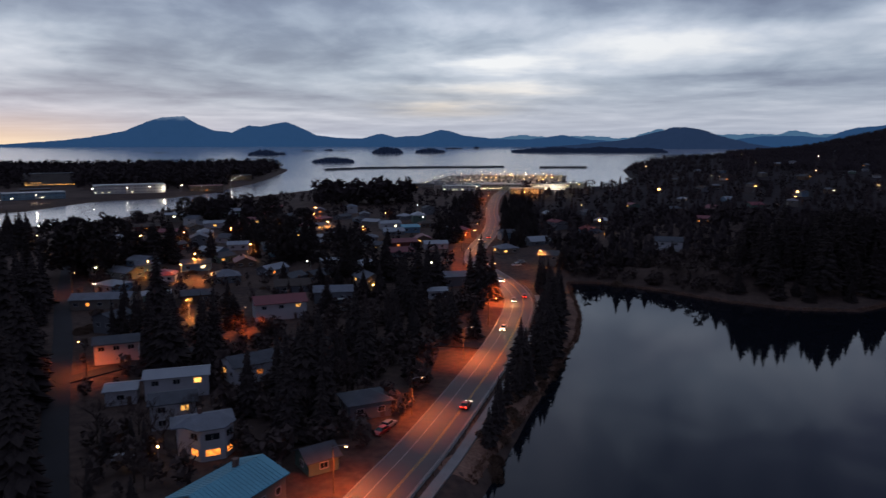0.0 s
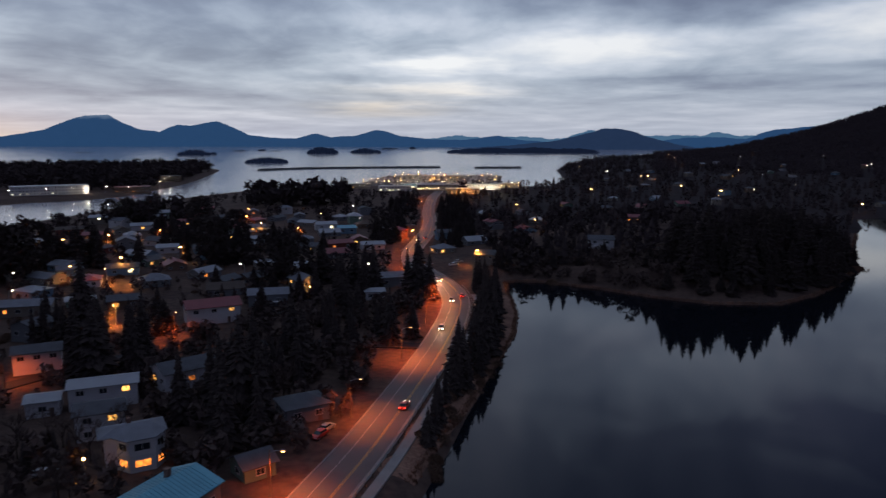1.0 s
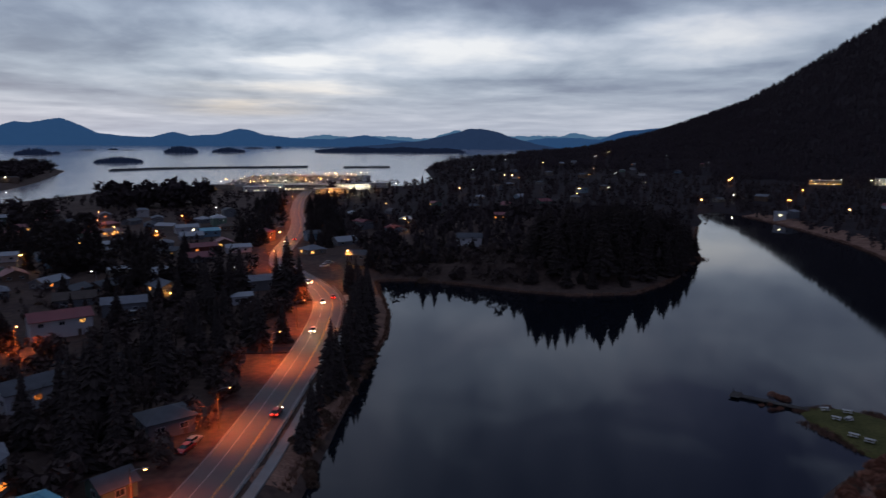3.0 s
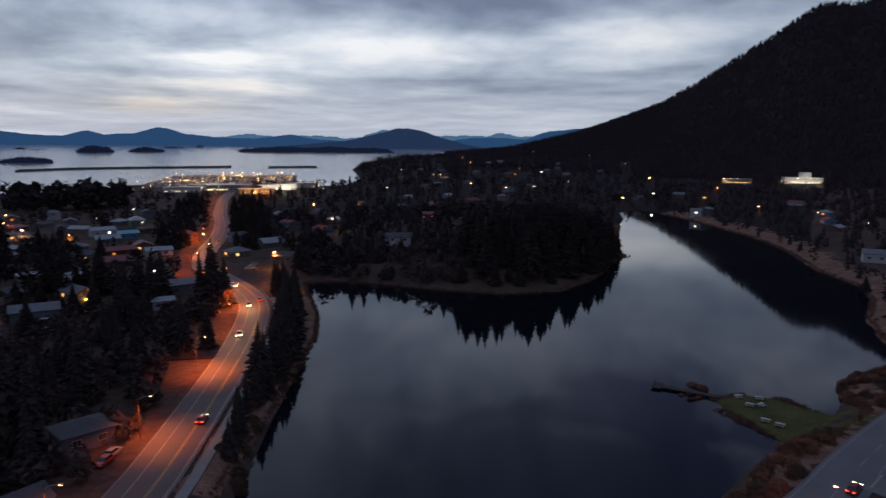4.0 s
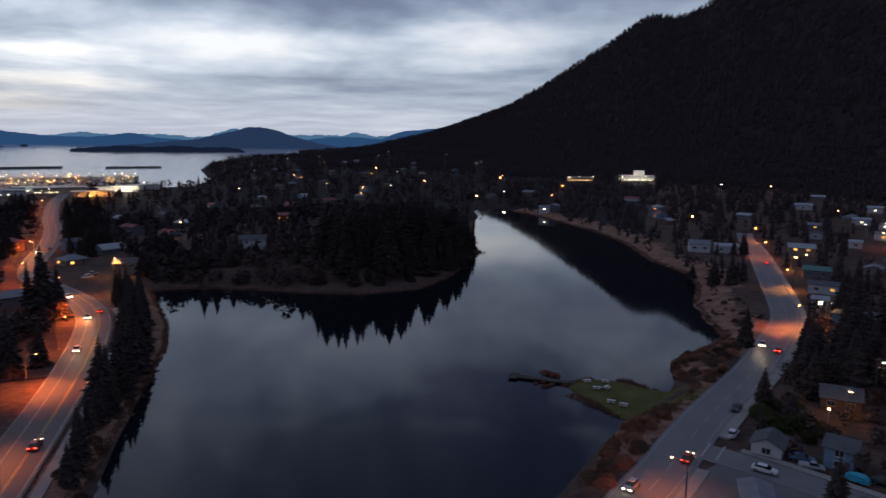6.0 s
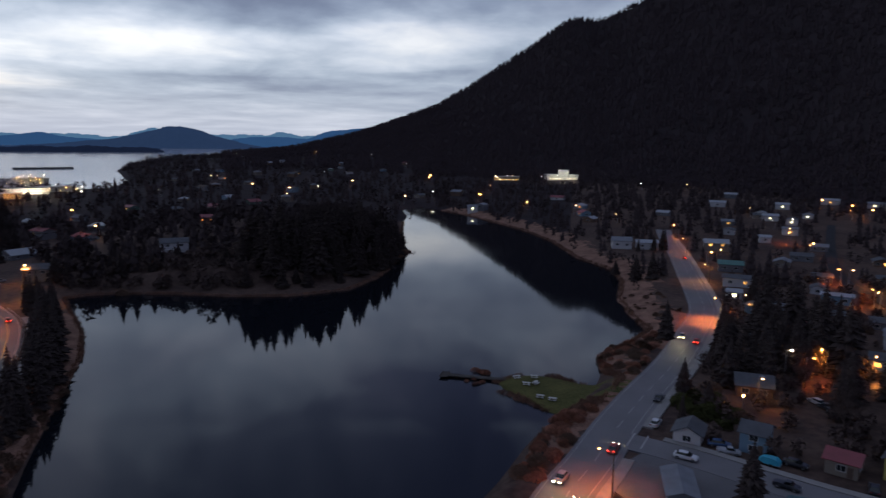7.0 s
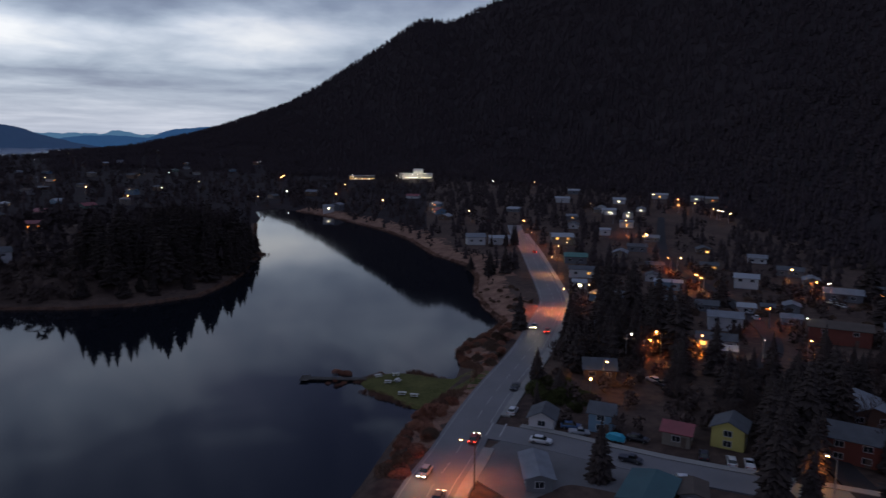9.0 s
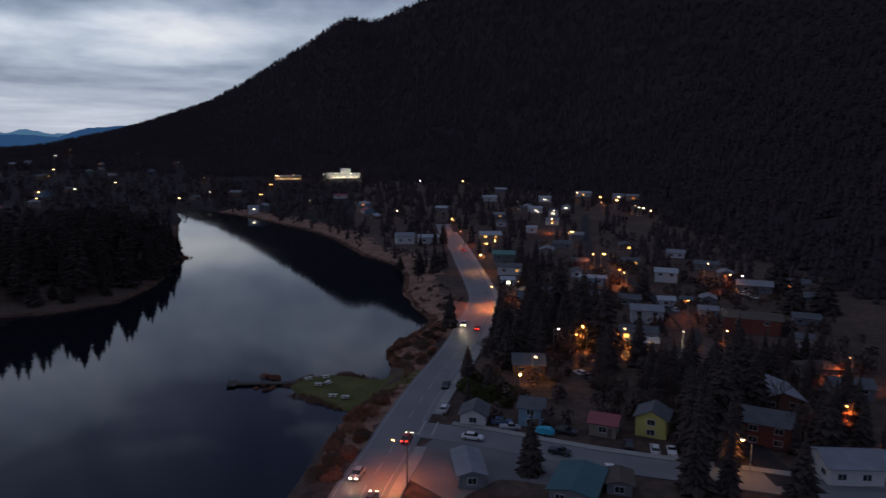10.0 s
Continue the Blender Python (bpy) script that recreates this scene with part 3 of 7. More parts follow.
def build_roads():
    main = ribbon("road_main", LEFT_ROAD, -4.8, 5.3, 0.0, 0.4, MAIN_ASPHALT, "two-lane asphalt road lit orange by street lamps", "road")
    ribbon("centre_line", LEFT_ROAD, 1.75, 1.88, 0.012, 0.02, PAINT_Y, parent=main)
    ribbon("centre_line", LEFT_ROAD, 2.06, 2.19, 0.012, 0.02, PAINT_Y, parent=main)
    ribbon("edge_line", LEFT_ROAD, -1.85, -1.72, 0.012, 0.02, PAINT_W, parent=main)
    ribbon("edge_line", LEFT_ROAD, 4.95, 5.07, 0.012, 0.02, PAINT_W, parent=main)
    ribbon("kerb_main", LEFT_ROAD, 5.3, 5.55, 0.15, 0.5, CONCRETE, "grey concrete kerb beside the lit road", "kerb")
    ribbon("pavement_lake", LEFT_ROAD, 7.0, 9.1, 0.10, 0.5, CONCRETE, "concrete footpath between road and lake bank", "pavement", span=((-20, 80), (29, 266)))
    ribbon("kerb_town", LEFT_ROAD, -5.05, -4.8, 0.15, 0.5, CONCRETE, "grey concrete kerb beside the lit road", "kerb")
    lake = ribbon("road_lake", RIGHT_ROAD, -5.2, 4.8, 0.02, 0.4, ASPHALT, "grey asphalt road curving along the lake", "road")
    for b, d, a in along(RIGHT_ROAD, 30, 430, 9.0):
        bm = boxed(-2.4, -0.07, 0, 2.4, 0.07, 0.012)
        z = float(road_level(np.array([b.x]), np.array([b.y]))[0])
        part("lane_dash", bm, PAINT_W, lake, m=pose(b.x + d.y * 0.3, b.y - d.x * 0.3, z + 0.022, 0, 0, a))
    ribbon("edge_line", RIGHT_ROAD, -4.5, -4.38, 0.032, 0.02, PAINT_W, parent=lake)
    ribbon("edge_line", RIGHT_ROAD, 3.6, 3.72, 0.032, 0.02, PAINT_W, parent=lake)
    ribbon("kerb_lake", RIGHT_ROAD, 4.8, 5.02, 0.16, 0.5, CONCRETE, "pale concrete kerb along the lake road", "kerb", span=((75, 65.5), (106, 80)))
    ribbon("kerb_lake_far", RIGHT_ROAD, 4.8, 5.02, 0.16, 0.5, CONCRETE, "pale concrete kerb along the lake road", "kerb", span=((120, 86), (400, 253)))
    ribbon("pavement_shops", RIGHT_ROAD, 5.02, 7.0, 0.14, 0.5, CONCRETE, "pale concrete pavement along the lake road", "pavement", span=((75, 65.5), (106, 80)))
    ribbon("pavement_shops_far", RIGHT_ROAD, 5.02, 7.0, 0.14, 0.5, CONCRETE, "pale concrete pavement along the lake road", "pavement", span=((120, 86), (400, 253)))
    side = ribbon("road_side", SIDE_STREET, -3.9, 3.9, 0.035, 0.4, ASPHALT, "grey asphalt side street with parked cars", "road")
    ribbon("pavement_side", SIDE_STREET, -6.0, -4.1, 0.15, 0.5, CONCRETE, "pale concrete pavement along the side street", "pavement", span=((119, 72), (140, -25)))
    for o in (0.4, 3.2):
        part("crosswalk_line", boxed(-3.6, -0.16, 0, 3.6, 0.16, 0.02), PAINT_W, side, m=pose(115.6 + 0.40 * o, 79.3 - 0.92 * o, float(road_level(117.0, 78.0)) + 0.05, 0, 0, 22))
    ribbon("road_hill", HILL_STREET, -2.7, 2.7, 0.0, 0.4, DIM_ASPHALT, "dark asphalt residential street between houses", "road")
    ribbon("road_cross", CROSS_STREET, -2.6, 2.6, 0.03, 0.4, DIM_ASPHALT, "narrow asphalt lane under a sodium lamp", "road")
    ribbon("road_back", BACK_STREET, -2.8, 2.8, 0.05, 0.4, DIM_ASPHALT, "asphalt back street climbing between houses", "road")
    # paved yard beside the side street
    bm = bmesh.new()
    z = float(road_level(105.0, 60.0)) - 0.02
    for k in (z, z - 0.4):
        bm.faces.new([bm.verts.new((x, y, k)) for x, y in ((96, 69.5), (106, 73.5), (113.5, 74), (116, 60), (119, 40), (100, 36), (92, 54))])
    bm.verts.ensure_lookup_table()
    for i in range(7):
        bm.faces.new((bm.verts[i], bm.verts[(i + 1) % 7], bm.verts[7 + (i + 1) % 7], bm.verts[7 + i]))
    bmesh.ops.recalc_face_normals(bm, faces=bm.faces[:])
    solid("pavement_yard", bm, YARD, "dark worn asphalt yard by the corner", "pavement", kind="structure")
    # guard rail between road and footpath
    rail = thing("guard_rail", 0, 0, 0, 0, "steel guard rail on short posts beside the road", "guard rail")
    ribbon("rail_beam", LEFT_ROAD, 6.1, 6.18, 0.72, 0.3, METAL, parent=rail, span=(12, 62))
    post = mesh_of("post", boxed(-0.08, -0.08, -0.6, 0.08, 0.08, 0.72))
    post.materials.append(WOODPOLE)
    for b, d, a in along(LEFT_ROAD, 50, 235, 3.8):
        x, y = b.x + d.y * 6.26, b.y - d.x * 6.26
        part("post", post, None, rail, m=pose(x, y, float(road_level(x, y)), 0, 0, a))


build_roads()

# ================= houses =================
WALLS = {
    "white": mat("wall_white", (0.52, 0.51, 0.51), 0.7, var=0.08, scale=0.5, fine=9, bump=0.1),
    "grey": mat("wall_grey", (0.16, 0.165, 0.175), 0.75, var=0.1, scale=0.5, fine=9, bump=0.1),
    "blue": mat("wall_blue", (0.16, 0.26, 0.34), 0.75, var=0.1, scale=0.5, fine=9, bump=0.1),
    "yellow": mat("wall_yellow", (0.52, 0.44, 0.13), 0.75, var=0.1, scale=0.5, fine=9, bump=0.1),
    "brown": mat("wall_brown", (0.15, 0.095, 0.065), 0.8, var=0.15, scale=0.5, fine=9, bump=0.1),
    "red": mat("wall_red", (0.18, 0.05, 0.035), 0.8, var=0.15, scale=0.5, fine=9, bump=0.1),
    "tan": mat("wall_tan", (0.22, 0.185, 0.15), 0.8, var=0.12, scale=0.5, fine=9, bump=0.1),
    "green": mat("wall_green", (0.12, 0.18, 0.14), 0.8, var=0.12, scale=0.5, fine=9, bump=0.1),
}
ROOFS = {
    "dark": mat("roof_dark_shingle", (0.075, 0.078, 0.088), 0.9, var=0.3, scale=0.4, fine=7, bump=0.3),
    "grey": mat("roof_grey_shingle", (0.17, 0.178, 0.20), 0.9, var=0.25, scale=0.4, fine=7, bump=0.3),
    "pale": mat("roof_pale_metal", (0.26, 0.275, 0.30), 0.5, var=0.12, scale=0.3, fine=5),
    "teal": mat("roof_teal_metal", (0.10, 0.33, 0.42), 0.42, 0.1, var=0.15, scale=0.25, fine=4),
    "slate": mat("roof_slate_teal", (0.035, 0.09, 0.10), 0.6, var=0.2, scale=0.25, fine=4),
    "red": mat("roof_red_metal", (0.20, 0.035, 0.045), 0.55, var=0.2, scale=0.3, fine=5),
    "green": mat("roof_green_metal", (0.05, 0.15, 0.13), 0.55, var=0.2, scale=0.3, fine=5),
    "brown": mat("roof_brown_shingle", (0.075, 0.055, 0.045), 0.9, var=0.25, scale=0.4, fine=7, bump=0.3),
}
TRIM = mat("white_trim", (0.50, 0.49, 0.48), 0.6, var=0.08)
DOOR = mat("door_paint", (0.12, 0.08, 0.06), 0.6, var=0.15)
BRICK = mat("chimney_brick", (0.16, 0.09, 0.07), 0.9, var=0.3, fine=8, bump=0.3)
GLASS = mat("window_glass", (0.02, 0.025, 0.03), 0.08, var=0.1)
LIT = mat("window_lit", (0.3, 0.2, 0.1), 0.4, var=0.2, scale=0.9, emit=(1.0, 0.46, 0.10), strength=1.5, rooms=True)
LIT_O = mat("window_lit_orange", (0.3, 0.15, 0.07), 0.4, var=0.2, scale=0.9, emit=(1.0, 0.27, 0.04), strength=1.3, rooms=True)
LIT_W = mat("window_lit_white", (0.3, 0.3, 0.25), 0.4, var=0.2, scale=0.9, emit=(1.0, 0.86, 0.55), strength=3.0, rooms=True)
PANES = {"off": GLASS, "lit": LIT, "orange": LIT_O, "white": LIT_W}
CACHE = {}


def cached(key, make, material):
    if key not in CACHE:
        me = mesh_of(key.split("|")[0], make())
        me.materials.append(material)
        CACHE[key] = me
    return CACHE[key]


def window(parent, x, y, z, turn, w, h, state):
    """A framed window on a wall that faces the way turn (degrees, 0 is +x)."""
    def frame_bm():
        bm = bmesh.new()
        t = 0.11
        for a in ((-w / 2 - t, -h / 2 - t, w / 2 + t, -h / 2), (-w / 2 - t, h / 2, w / 2 + t, h / 2 + t), (-w / 2 - t, -h / 2, -w / 2, h / 2), (w / 2, -h / 2, w / 2 + t, h / 2)):
            box(bm, -0.02, a[0], a[1], 0.07, a[2], a[3])
        if w > 1.3:
            box(bm, -0.02, -0.04, -h / 2, 0.06, 0.04, h / 2)
        return bm
    f = part("window", cached(f"window|{w:.1f}|{h:.1f}", frame_bm, TRIM), None, parent, m=pose(x, y, z, 0, 0, turn))
    part("pane", cached(f"pane|{w:.1f}|{h:.1f}|{state}", lambda: boxed(-0.01, -w / 2, -h / 2, 0.03, w / 2, h / 2), PANES[state]), None, f)


HOUSES = []


def seam_bm(s, reach, top, eave):
    """A raised seam down one slope of a metal roof."""
    bm = bmesh.new()
    q = [bm.verts.new((dx, py, pz)) for dx in (-0.03, 0.03) for py, pz in ((s * 0.01, top - 0.01), (s * reach, eave - 0.01), (s * reach, eave + 0.06), (s * 0.01, top + 0.06))]
    for f in ((0, 1, 2, 3), (4, 5, 6, 7), (2, 3, 7, 6), (1, 2, 6, 5), (0, 3, 7, 4)):
        bm.faces.new([q[k] for k in f])
    return bm



def house(x, y, turn, w, d, h, wall="white", roof="dark", kind="gable", pitch=0.42, lit="", label="", storeys=0, chimney=False, porch=False, group="", category="house", name="house", sink=0.0):
    """A house w long (its own x, the ridge) and d deep, with eaves at h. lit: states of its windows, letter by letter."""
    HOUSES.append((x, y, max(w, d) / 2 + 1.5))
    g = min(ground_at(x + math.cos(radians(a)) * w * 0.35, y + math.sin(radians(a)) * w * 0.35) for a in (0, 90, 180, 270))
    g = max(g, 1.2) - sink
    e = thing(name, x, y, g, turn, label, category, group)
    rise_ = d / 2 * pitch
    bm = bmesh.new()
    if kind == "gable":
        v = [bm.verts.new(c) for c in ((-w / 2, -d / 2, -1), (-w / 2, d / 2, -1), (-w / 2, d / 2, h), (-w / 2, 0, h + rise_), (-w / 2, -d / 2, h))]
        u = [bm.verts.new((w / 2, c.co.y, c.co.z)) for c in v]
        bm.faces.new(v[::-1]), bm.faces.new(u)
        for i in range(5):
            bm.faces.new((v[i], v[(i + 1) % 5], u[(i + 1) % 5], u[i]))
    else:
        box(bm, -w / 2, -d / 2, -1, w / 2, d / 2, h)
    bmesh.ops.recalc_face_normals(bm, faces=bm.faces[:])
    part("wall", bm, WALLS[wall], e)
    o, t = 0.55, 0.16
    if kind == "gable":
        for s in (-1, 1):
            bm = bmesh.new()
            ez = h - o * pitch
            pts = [(0, h + rise_), (s * (d / 2 + o), ez), (s * (d / 2 + o), ez + t), (0, h + rise_ + t)]
            a = [bm.verts.new((-w / 2 - o, py + s * 0.004, pz + 0.03)) for py, pz in pts]
            b = [bm.verts.new((w / 2 + o, py + s * 0.004, pz + 0.03)) for py, pz in pts]
            bm.faces.new(a), bm.faces.new(b[::-1])
            for i in range(4):
                bm.faces.new((a[i], a[(i + 1) % 4], b[(i + 1) % 4], b[i]))
            bmesh.ops.recalc_face_normals(bm, faces=bm.faces[:])
            slab = part("roof", bm, ROOFS[roof], e)
            if roof in ("teal", "red") and w > 12:
                rib = cached(f"seam|{d:.1f}|{h:.1f}|{pitch}|{s}", lambda: seam_bm(s, d / 2 + o, h + rise_ + t + 0.03, ez + t + 0.03), ROOFS[roof])
                for i in range(int(w / 0.8) + 1):
                    part("seam", rib, None, slab, m=pose(-w / 2 - o + 0.1 + 0.8 * i, 0, 0))
    elif kind == "hip":
        bm = bmesh.new()
        L = max(w / 2 - d / 2 * 0.9, 0.3)
        lo = [bm.verts.new((sx * (w / 2 + o), sy * (d / 2 + o), h + z)) for z in (0.01, 0.18) for sx, sy in ((-1, -1), (1, -1), (1, 1), (-1, 1))]
        r0, r1 = bm.verts.new((-L, 0, h + rise_ + 0.2)), bm.verts.new((L, 0, h + rise_ + 0.2))
        bm.faces.new(lo[3::-1])
        for i in range(4):
            bm.faces.new((lo[i], lo[(i + 1) % 4], lo[4 + (i + 1) % 4], lo[4 + i]))
        bm.faces.new((lo[4], lo[5], r1, r0)), bm.faces.new((lo[5], lo[6], r1)), bm.faces.new((lo[6], lo[7], r0, r1)), bm.faces.new((lo[7], lo[4], r0))
        bmesh.ops.recalc_face_normals(bm, faces=bm.faces[:])
        part("roof", bm, ROOFS[roof], e)
    else:  # flat
        bm = boxed(-w / 2 - 0.25, -d / 2 - 0.25, h + 0.002, w / 2 + 0.25, d / 2 + 0.25, h + 0.35)
        part("roof", bm, ROOFS[roof], e)
    # windows on the sides that look to the lake and the camera
    st = storeys or max(1, int(h / 2.7))
    it = iter(lit + "." * 200)
    names = {"l": "lit", "o": "orange", "w": "white"}
    faces_ = ((-90, w, 0, -d / 2), (180, d, -w / 2, 0), (90, w, 0, d / 2), (0, d, w / 2, 0))
    eye = Vector((-x, -y))
    for a, span, cx, cy in faces_:
        out = Vector((math.cos(radians(a + turn)), math.sin(radians(a + turn))))
        if out.dot(eye) < 0.12 * eye.length:
            continue
        n = max(1, int(span / 3.4))
        near = eye.length < 165
        if span < 20 and not near:
            n = min(n, 3 if eye.length < 240 else 2 if eye.length < 500 else 1)
        rows = st if near or span > 20 else 1
        for f in range(st - rows, st):
            for i in range(n):
                u = (i - (n - 1) / 2) * span / n
                px, py = (cx + u, cy) if a in (-90, 90) else (cx, cy + u)
                state = names.get(next(it), "off")
                window(e, px, py, (f + 0.55) * h / st, a, 1.0 if n > 3 and i % 2 else 1.5, 1.1, state)
    if math.hypot(x, y) < 300:
        part("door", cached("door|", lambda: box(box(bmesh.new(), -0.03, -0.48, 0, 0.06, 0.48, 2.05), 0.06, 0.3, 0.98, 0.12, 0.38, 1.06), DOOR), None, e, m=pose(w / 2 * 0.55, -d / 2, 0.02, 0, 0, -90))
    if chimney:
        bm = boxed(-0.4, -0.4, h, 0.4, 0.4, h + rise_ + 1.1)
        box(bm, -0.48, -0.48, h + rise_ + 1.0, 0.48, 0.48, h + rise_ + 1.18)
        part("chimney", bm, BRICK, e, m=pose(w * 0.2, d * 0.12, 0))
    if porch:
        bm = boxed(-w * 0.3, -d / 2 - 2.2, h * 0.42, w * 0.3, -d / 2 - 0.01, h * 0.42 + 0.15)
        part("balcony", bm, TRIM, e)
        for sx in (-w * 0.28, 0, w * 0.28):
            part("balcony_post", cached(f"balcony_post|{h:.1f}", lambda: boxed(-0.07, -0.07, -1, 0.07, 0.07, h * 0.42 + 1.0), TRIM), None, e, m=pose(sx, -d / 2 - 2.1, 0))
    return e


def toward_eye(x, y, extra=0):
    """Turn by which a house's long front looks to the lake's open side."""
    return math.degrees(math.atan2(-y, -x)) + 90 + extra


# near the lit road
house(-34, 104, 62, 15, 10.5, 5.0, "tan", "teal", pitch=0.36, lit="", label="tan house under a teal standing-seam metal roof", chimney=True)
def bay_house(x, y, turn):
    """A two-storey house with a three-sided bay under a broad low roof."""
    HOUSES.append((x, y, 7.5))
    e = thing("house", x, y, ground_at(x, y), turn, "white two-storey house, lower bay windows lit, grey shingles", "house")
    foot = [(-5.5, 4), (-5.5, -1.5), (-3.6, -1.5), (-1.8, -4.2), (2.6, -4.2), (4.6, -1.6), (4.6, 4)]
    H = 6.2

    def prism(pts, z0, z1, top=None):
        bm = bmesh.new()
        a = [bm.verts.new((px, py, z0)) for px, py in pts]
        c = [bm.verts.new((px, py, z1)) for px, py in pts]
        n = len(pts)
        bm.faces.new(a)
        for i in range(n):
            bm.faces.new((a[i], a[(i + 1) % n], c[(i + 1) % n], c[i]))
        if top:
            r = [bm.verts.new(q) for q in top]
            for i in range(n):
                k0, k1 = (0 if c[i].co.x < -0.5 else 1), (0 if c[(i + 1) % n].co.x < -0.5 else 1)
                bm.faces.new((c[i], c[(i + 1) % n], r[k1], r[k0]) if k0 != k1 else (c[i], c[(i + 1) % n], r[k0]))
        else:
            bm.faces.new(c[::-1])
        bmesh.ops.recalc_face_normals(bm, faces=bm.faces[:])
        return bm

    part("wall", prism(foot, -1, H), WALLS["white"], e)
    part("roof", prism([(px * 1.17 - 0.3, py * 1.17) for px, py in foot], H + 0.01, H + 0.2, [(-3.0, 0.4, H + 1.5), (2.2, 0.2, H + 1.6)]), ROOFS["grey"], e)
    part("sill_band", prism([(px * 1.02, py * 1.02) for px, py in foot], 3.05, 3.2), TRIM, e, "white band between the storeys")
    for (ax, ay), (bx, by), w, st in ((foot[2], foot[3], 1.9, ("orange", "off")), (foot[3], foot[4], 2.6, ("orange", "off")), (foot[4], foot[5], 1.9, ("orange", "off"))):
        a = math.degrees(math.atan2(by - ay, bx - ax)) - 90
        for f in (0, 1):
            window(e, (ax + bx) / 2, (ay + by) / 2, 1.6 + 3.1 * f, a, w, 1.25, st[f])
    for yy in (-0.2, 2.4):
        window(e, 4.6, yy, 4.7, 0, 1.2, 1.1, "off")
    part("door", CACHE["door|"], None, e, m=pose(-4.6, -1.5, 0.02, 0, 0, -90))
    part("chimney", boxed(-0.35, -0.35, H, 0.35, 0.35, H + 2.2), BRICK, e, m=pose(-1.2, 1.6, 0))
    return e


bay_house(-45, 127, 24)
house(-57, 141, 20, 9, 7.5, 5.6, "white", "dark", pitch=0.3, lit="...l", label="white house with dark shingle roof behind trees")
house(-63, 159, 17, 14, 7, 5.2, "white", "pale", pitch=0.26, lit="..l", label="long white house with whitish metal roof", storeys=2)
house(-74, 154, 17, 6.5, 6, 3.6, "white", "pale", pitch=0.25, label="small white garage with pale low roof", category="garage", name="garage")
house(-48, 170, 38, 13, 8.5, 4.8, "white", "dark", pitch=0.4, lit=".o..l.l", label="white gabled house with dark roof and lit windows")
house(-90, 186, 22, 11, 8, 5.6, "white", "dark", pitch=0.3, lit="", label="white two-storey house with dark low roof", storeys=2)
house(-56, 233, 22, 17, 9, 5.8, "white", "red", pitch=0.42, lit="..l....l", label="white house with dark red metal roof", chimney=True)
house(-41, 256, 8, 14, 8, 4.5, "grey", "grey", pitch=0.4, lit="...", label="grey low house with shingle roof and deck", porch=True)
house(-30, 275, -60, 12, 8, 6.0, "tan", "grey", pitch=0.5, lit="ll.l", label="tan house with steep grey roof, porch lit", storeys=2)
house(-17, 147, 25, 9.5, 8, 3.4, "grey", "dark", "hip", pitch=0.4, lit="..", label="dark grey house with hip roof beside the road")
house(-23, 121, 35, 6, 6, 2.8, "green", "dark", pitch=0.5, label="dark green cottage with steep shingle roof")
house(-2, 262, 5, 7, 6, 3.2, "white", "pale", pitch=0.3, label="small white shed with pale roof", category="shed", name="shed")
house(116, 352, -15, 13, 9, 5.6, "white", "dark", pitch=0.4, lit="", label="white lakeside house on wooded slope", porch=True)
house(163, 431, -20, 8, 7, 4, "brown", "red", pitch=0.4, lit="oo", label="brown cabin glowing orange among dark trees")
# beyond the lake road
house(126, 72, -158, 6.2, 5.4, 2.5, "white", "dark", pitch=0.5, lit="", label="small white gabled house by the corner")
house(132, 61, -75, 5.0, 5.6, 4.2, "blue", "dark", pitch=0.5, lit="", label="blue two-storey house with dark gable roof", storeys=2)
house(135.5, 46, -80, 5.4, 5.6, 2.9, "tan", "red", pitch=0.42, lit="", label="cream house with dark red roof")
house(141, 37.5, -172, 6.4, 6.2, 4.2, "yellow", "dark", pitch=0.5, lit="", label="bright yellow two-storey house with dark roof", storeys=2)
house(103, 60, 38, 10, 4.6, 2.6, "grey", "grey", pitch=0.3, lit="", label="grey manufactured home on the asphalt yard")
house(108, 41, 10, 11, 7.5, 2.6, "grey", "slate", pitch=0.18, label="low building under a teal metal roof")
house(151, 17, -85, 9.5, 8.5, 4.8, "red", "dark", pitch=0.42, lit="......oo", label="dark red house with orange-lit windows", storeys=2)
house(142, 1, -60, 13, 8.5, 3.6, "white", "grey", pitch=0.34, lit="", label="white bungalow with grey shingle roof")
house(163, 77, -60, 8, 7, 3.0, "brown", "dark", pitch=0.55, lit="", label="brown house with dark roof behind the corner")
house(241, 34, -78, 17, 9, 5.0, "red", "brown", pitch=0.3, lit="", label="long dark red building with a brown roof", storeys=2)
house(236, 67, -70, 10.5, 8, 4.6, "white", "grey", pitch=0.3, lit="", label="large white house with grey low roof", storeys=2)
house(288, 106, -70, 11, 6.5, 3.4, "blue", "pale", pitch=0.2, label="low building with pale flat-looking metal roof")
house(289, 147, -62, 12, 8, 3.8, "white", "dark", pitch=0.25, lit=".l", label="grey roadside shop with broad low roof")
house(322, 168, -60, 11, 8, 3.6, "grey", "green", pitch=0.35, lit=".", label="roadside house with green metal roof")
house(380, 208, -55, 13, 9, 4.8, "tan", "pale", pitch=0.4, lit="lll.", label="tan house with yellow-lit ground floor", storeys=2)
house(341, 246, -48, 11, 9, 4.8, "white", "grey", pitch=0.4, label="white house near the reed shore")
house(352, 236, -48, 12, 8, 4.2, "white", "pale", pitch=0.3, label="white low house near the reed shore")
house(313, 81, -75, 9.5, 7.5, 4.6, "white", "pale", pitch=0.35, lit="", label="white house with pale metal roof", storeys=2)
house(201, 12, -60, 9, 6, 3.0, "tan", "brown", pitch=0.45, lit="", label="tan house with brown hip roof", kind="hip")
house(190, 4, -70, 9, 7, 3.2, "grey", "dark", pitch=0.4, lit="", label="grey house with dark shingle roof", storeys=2)
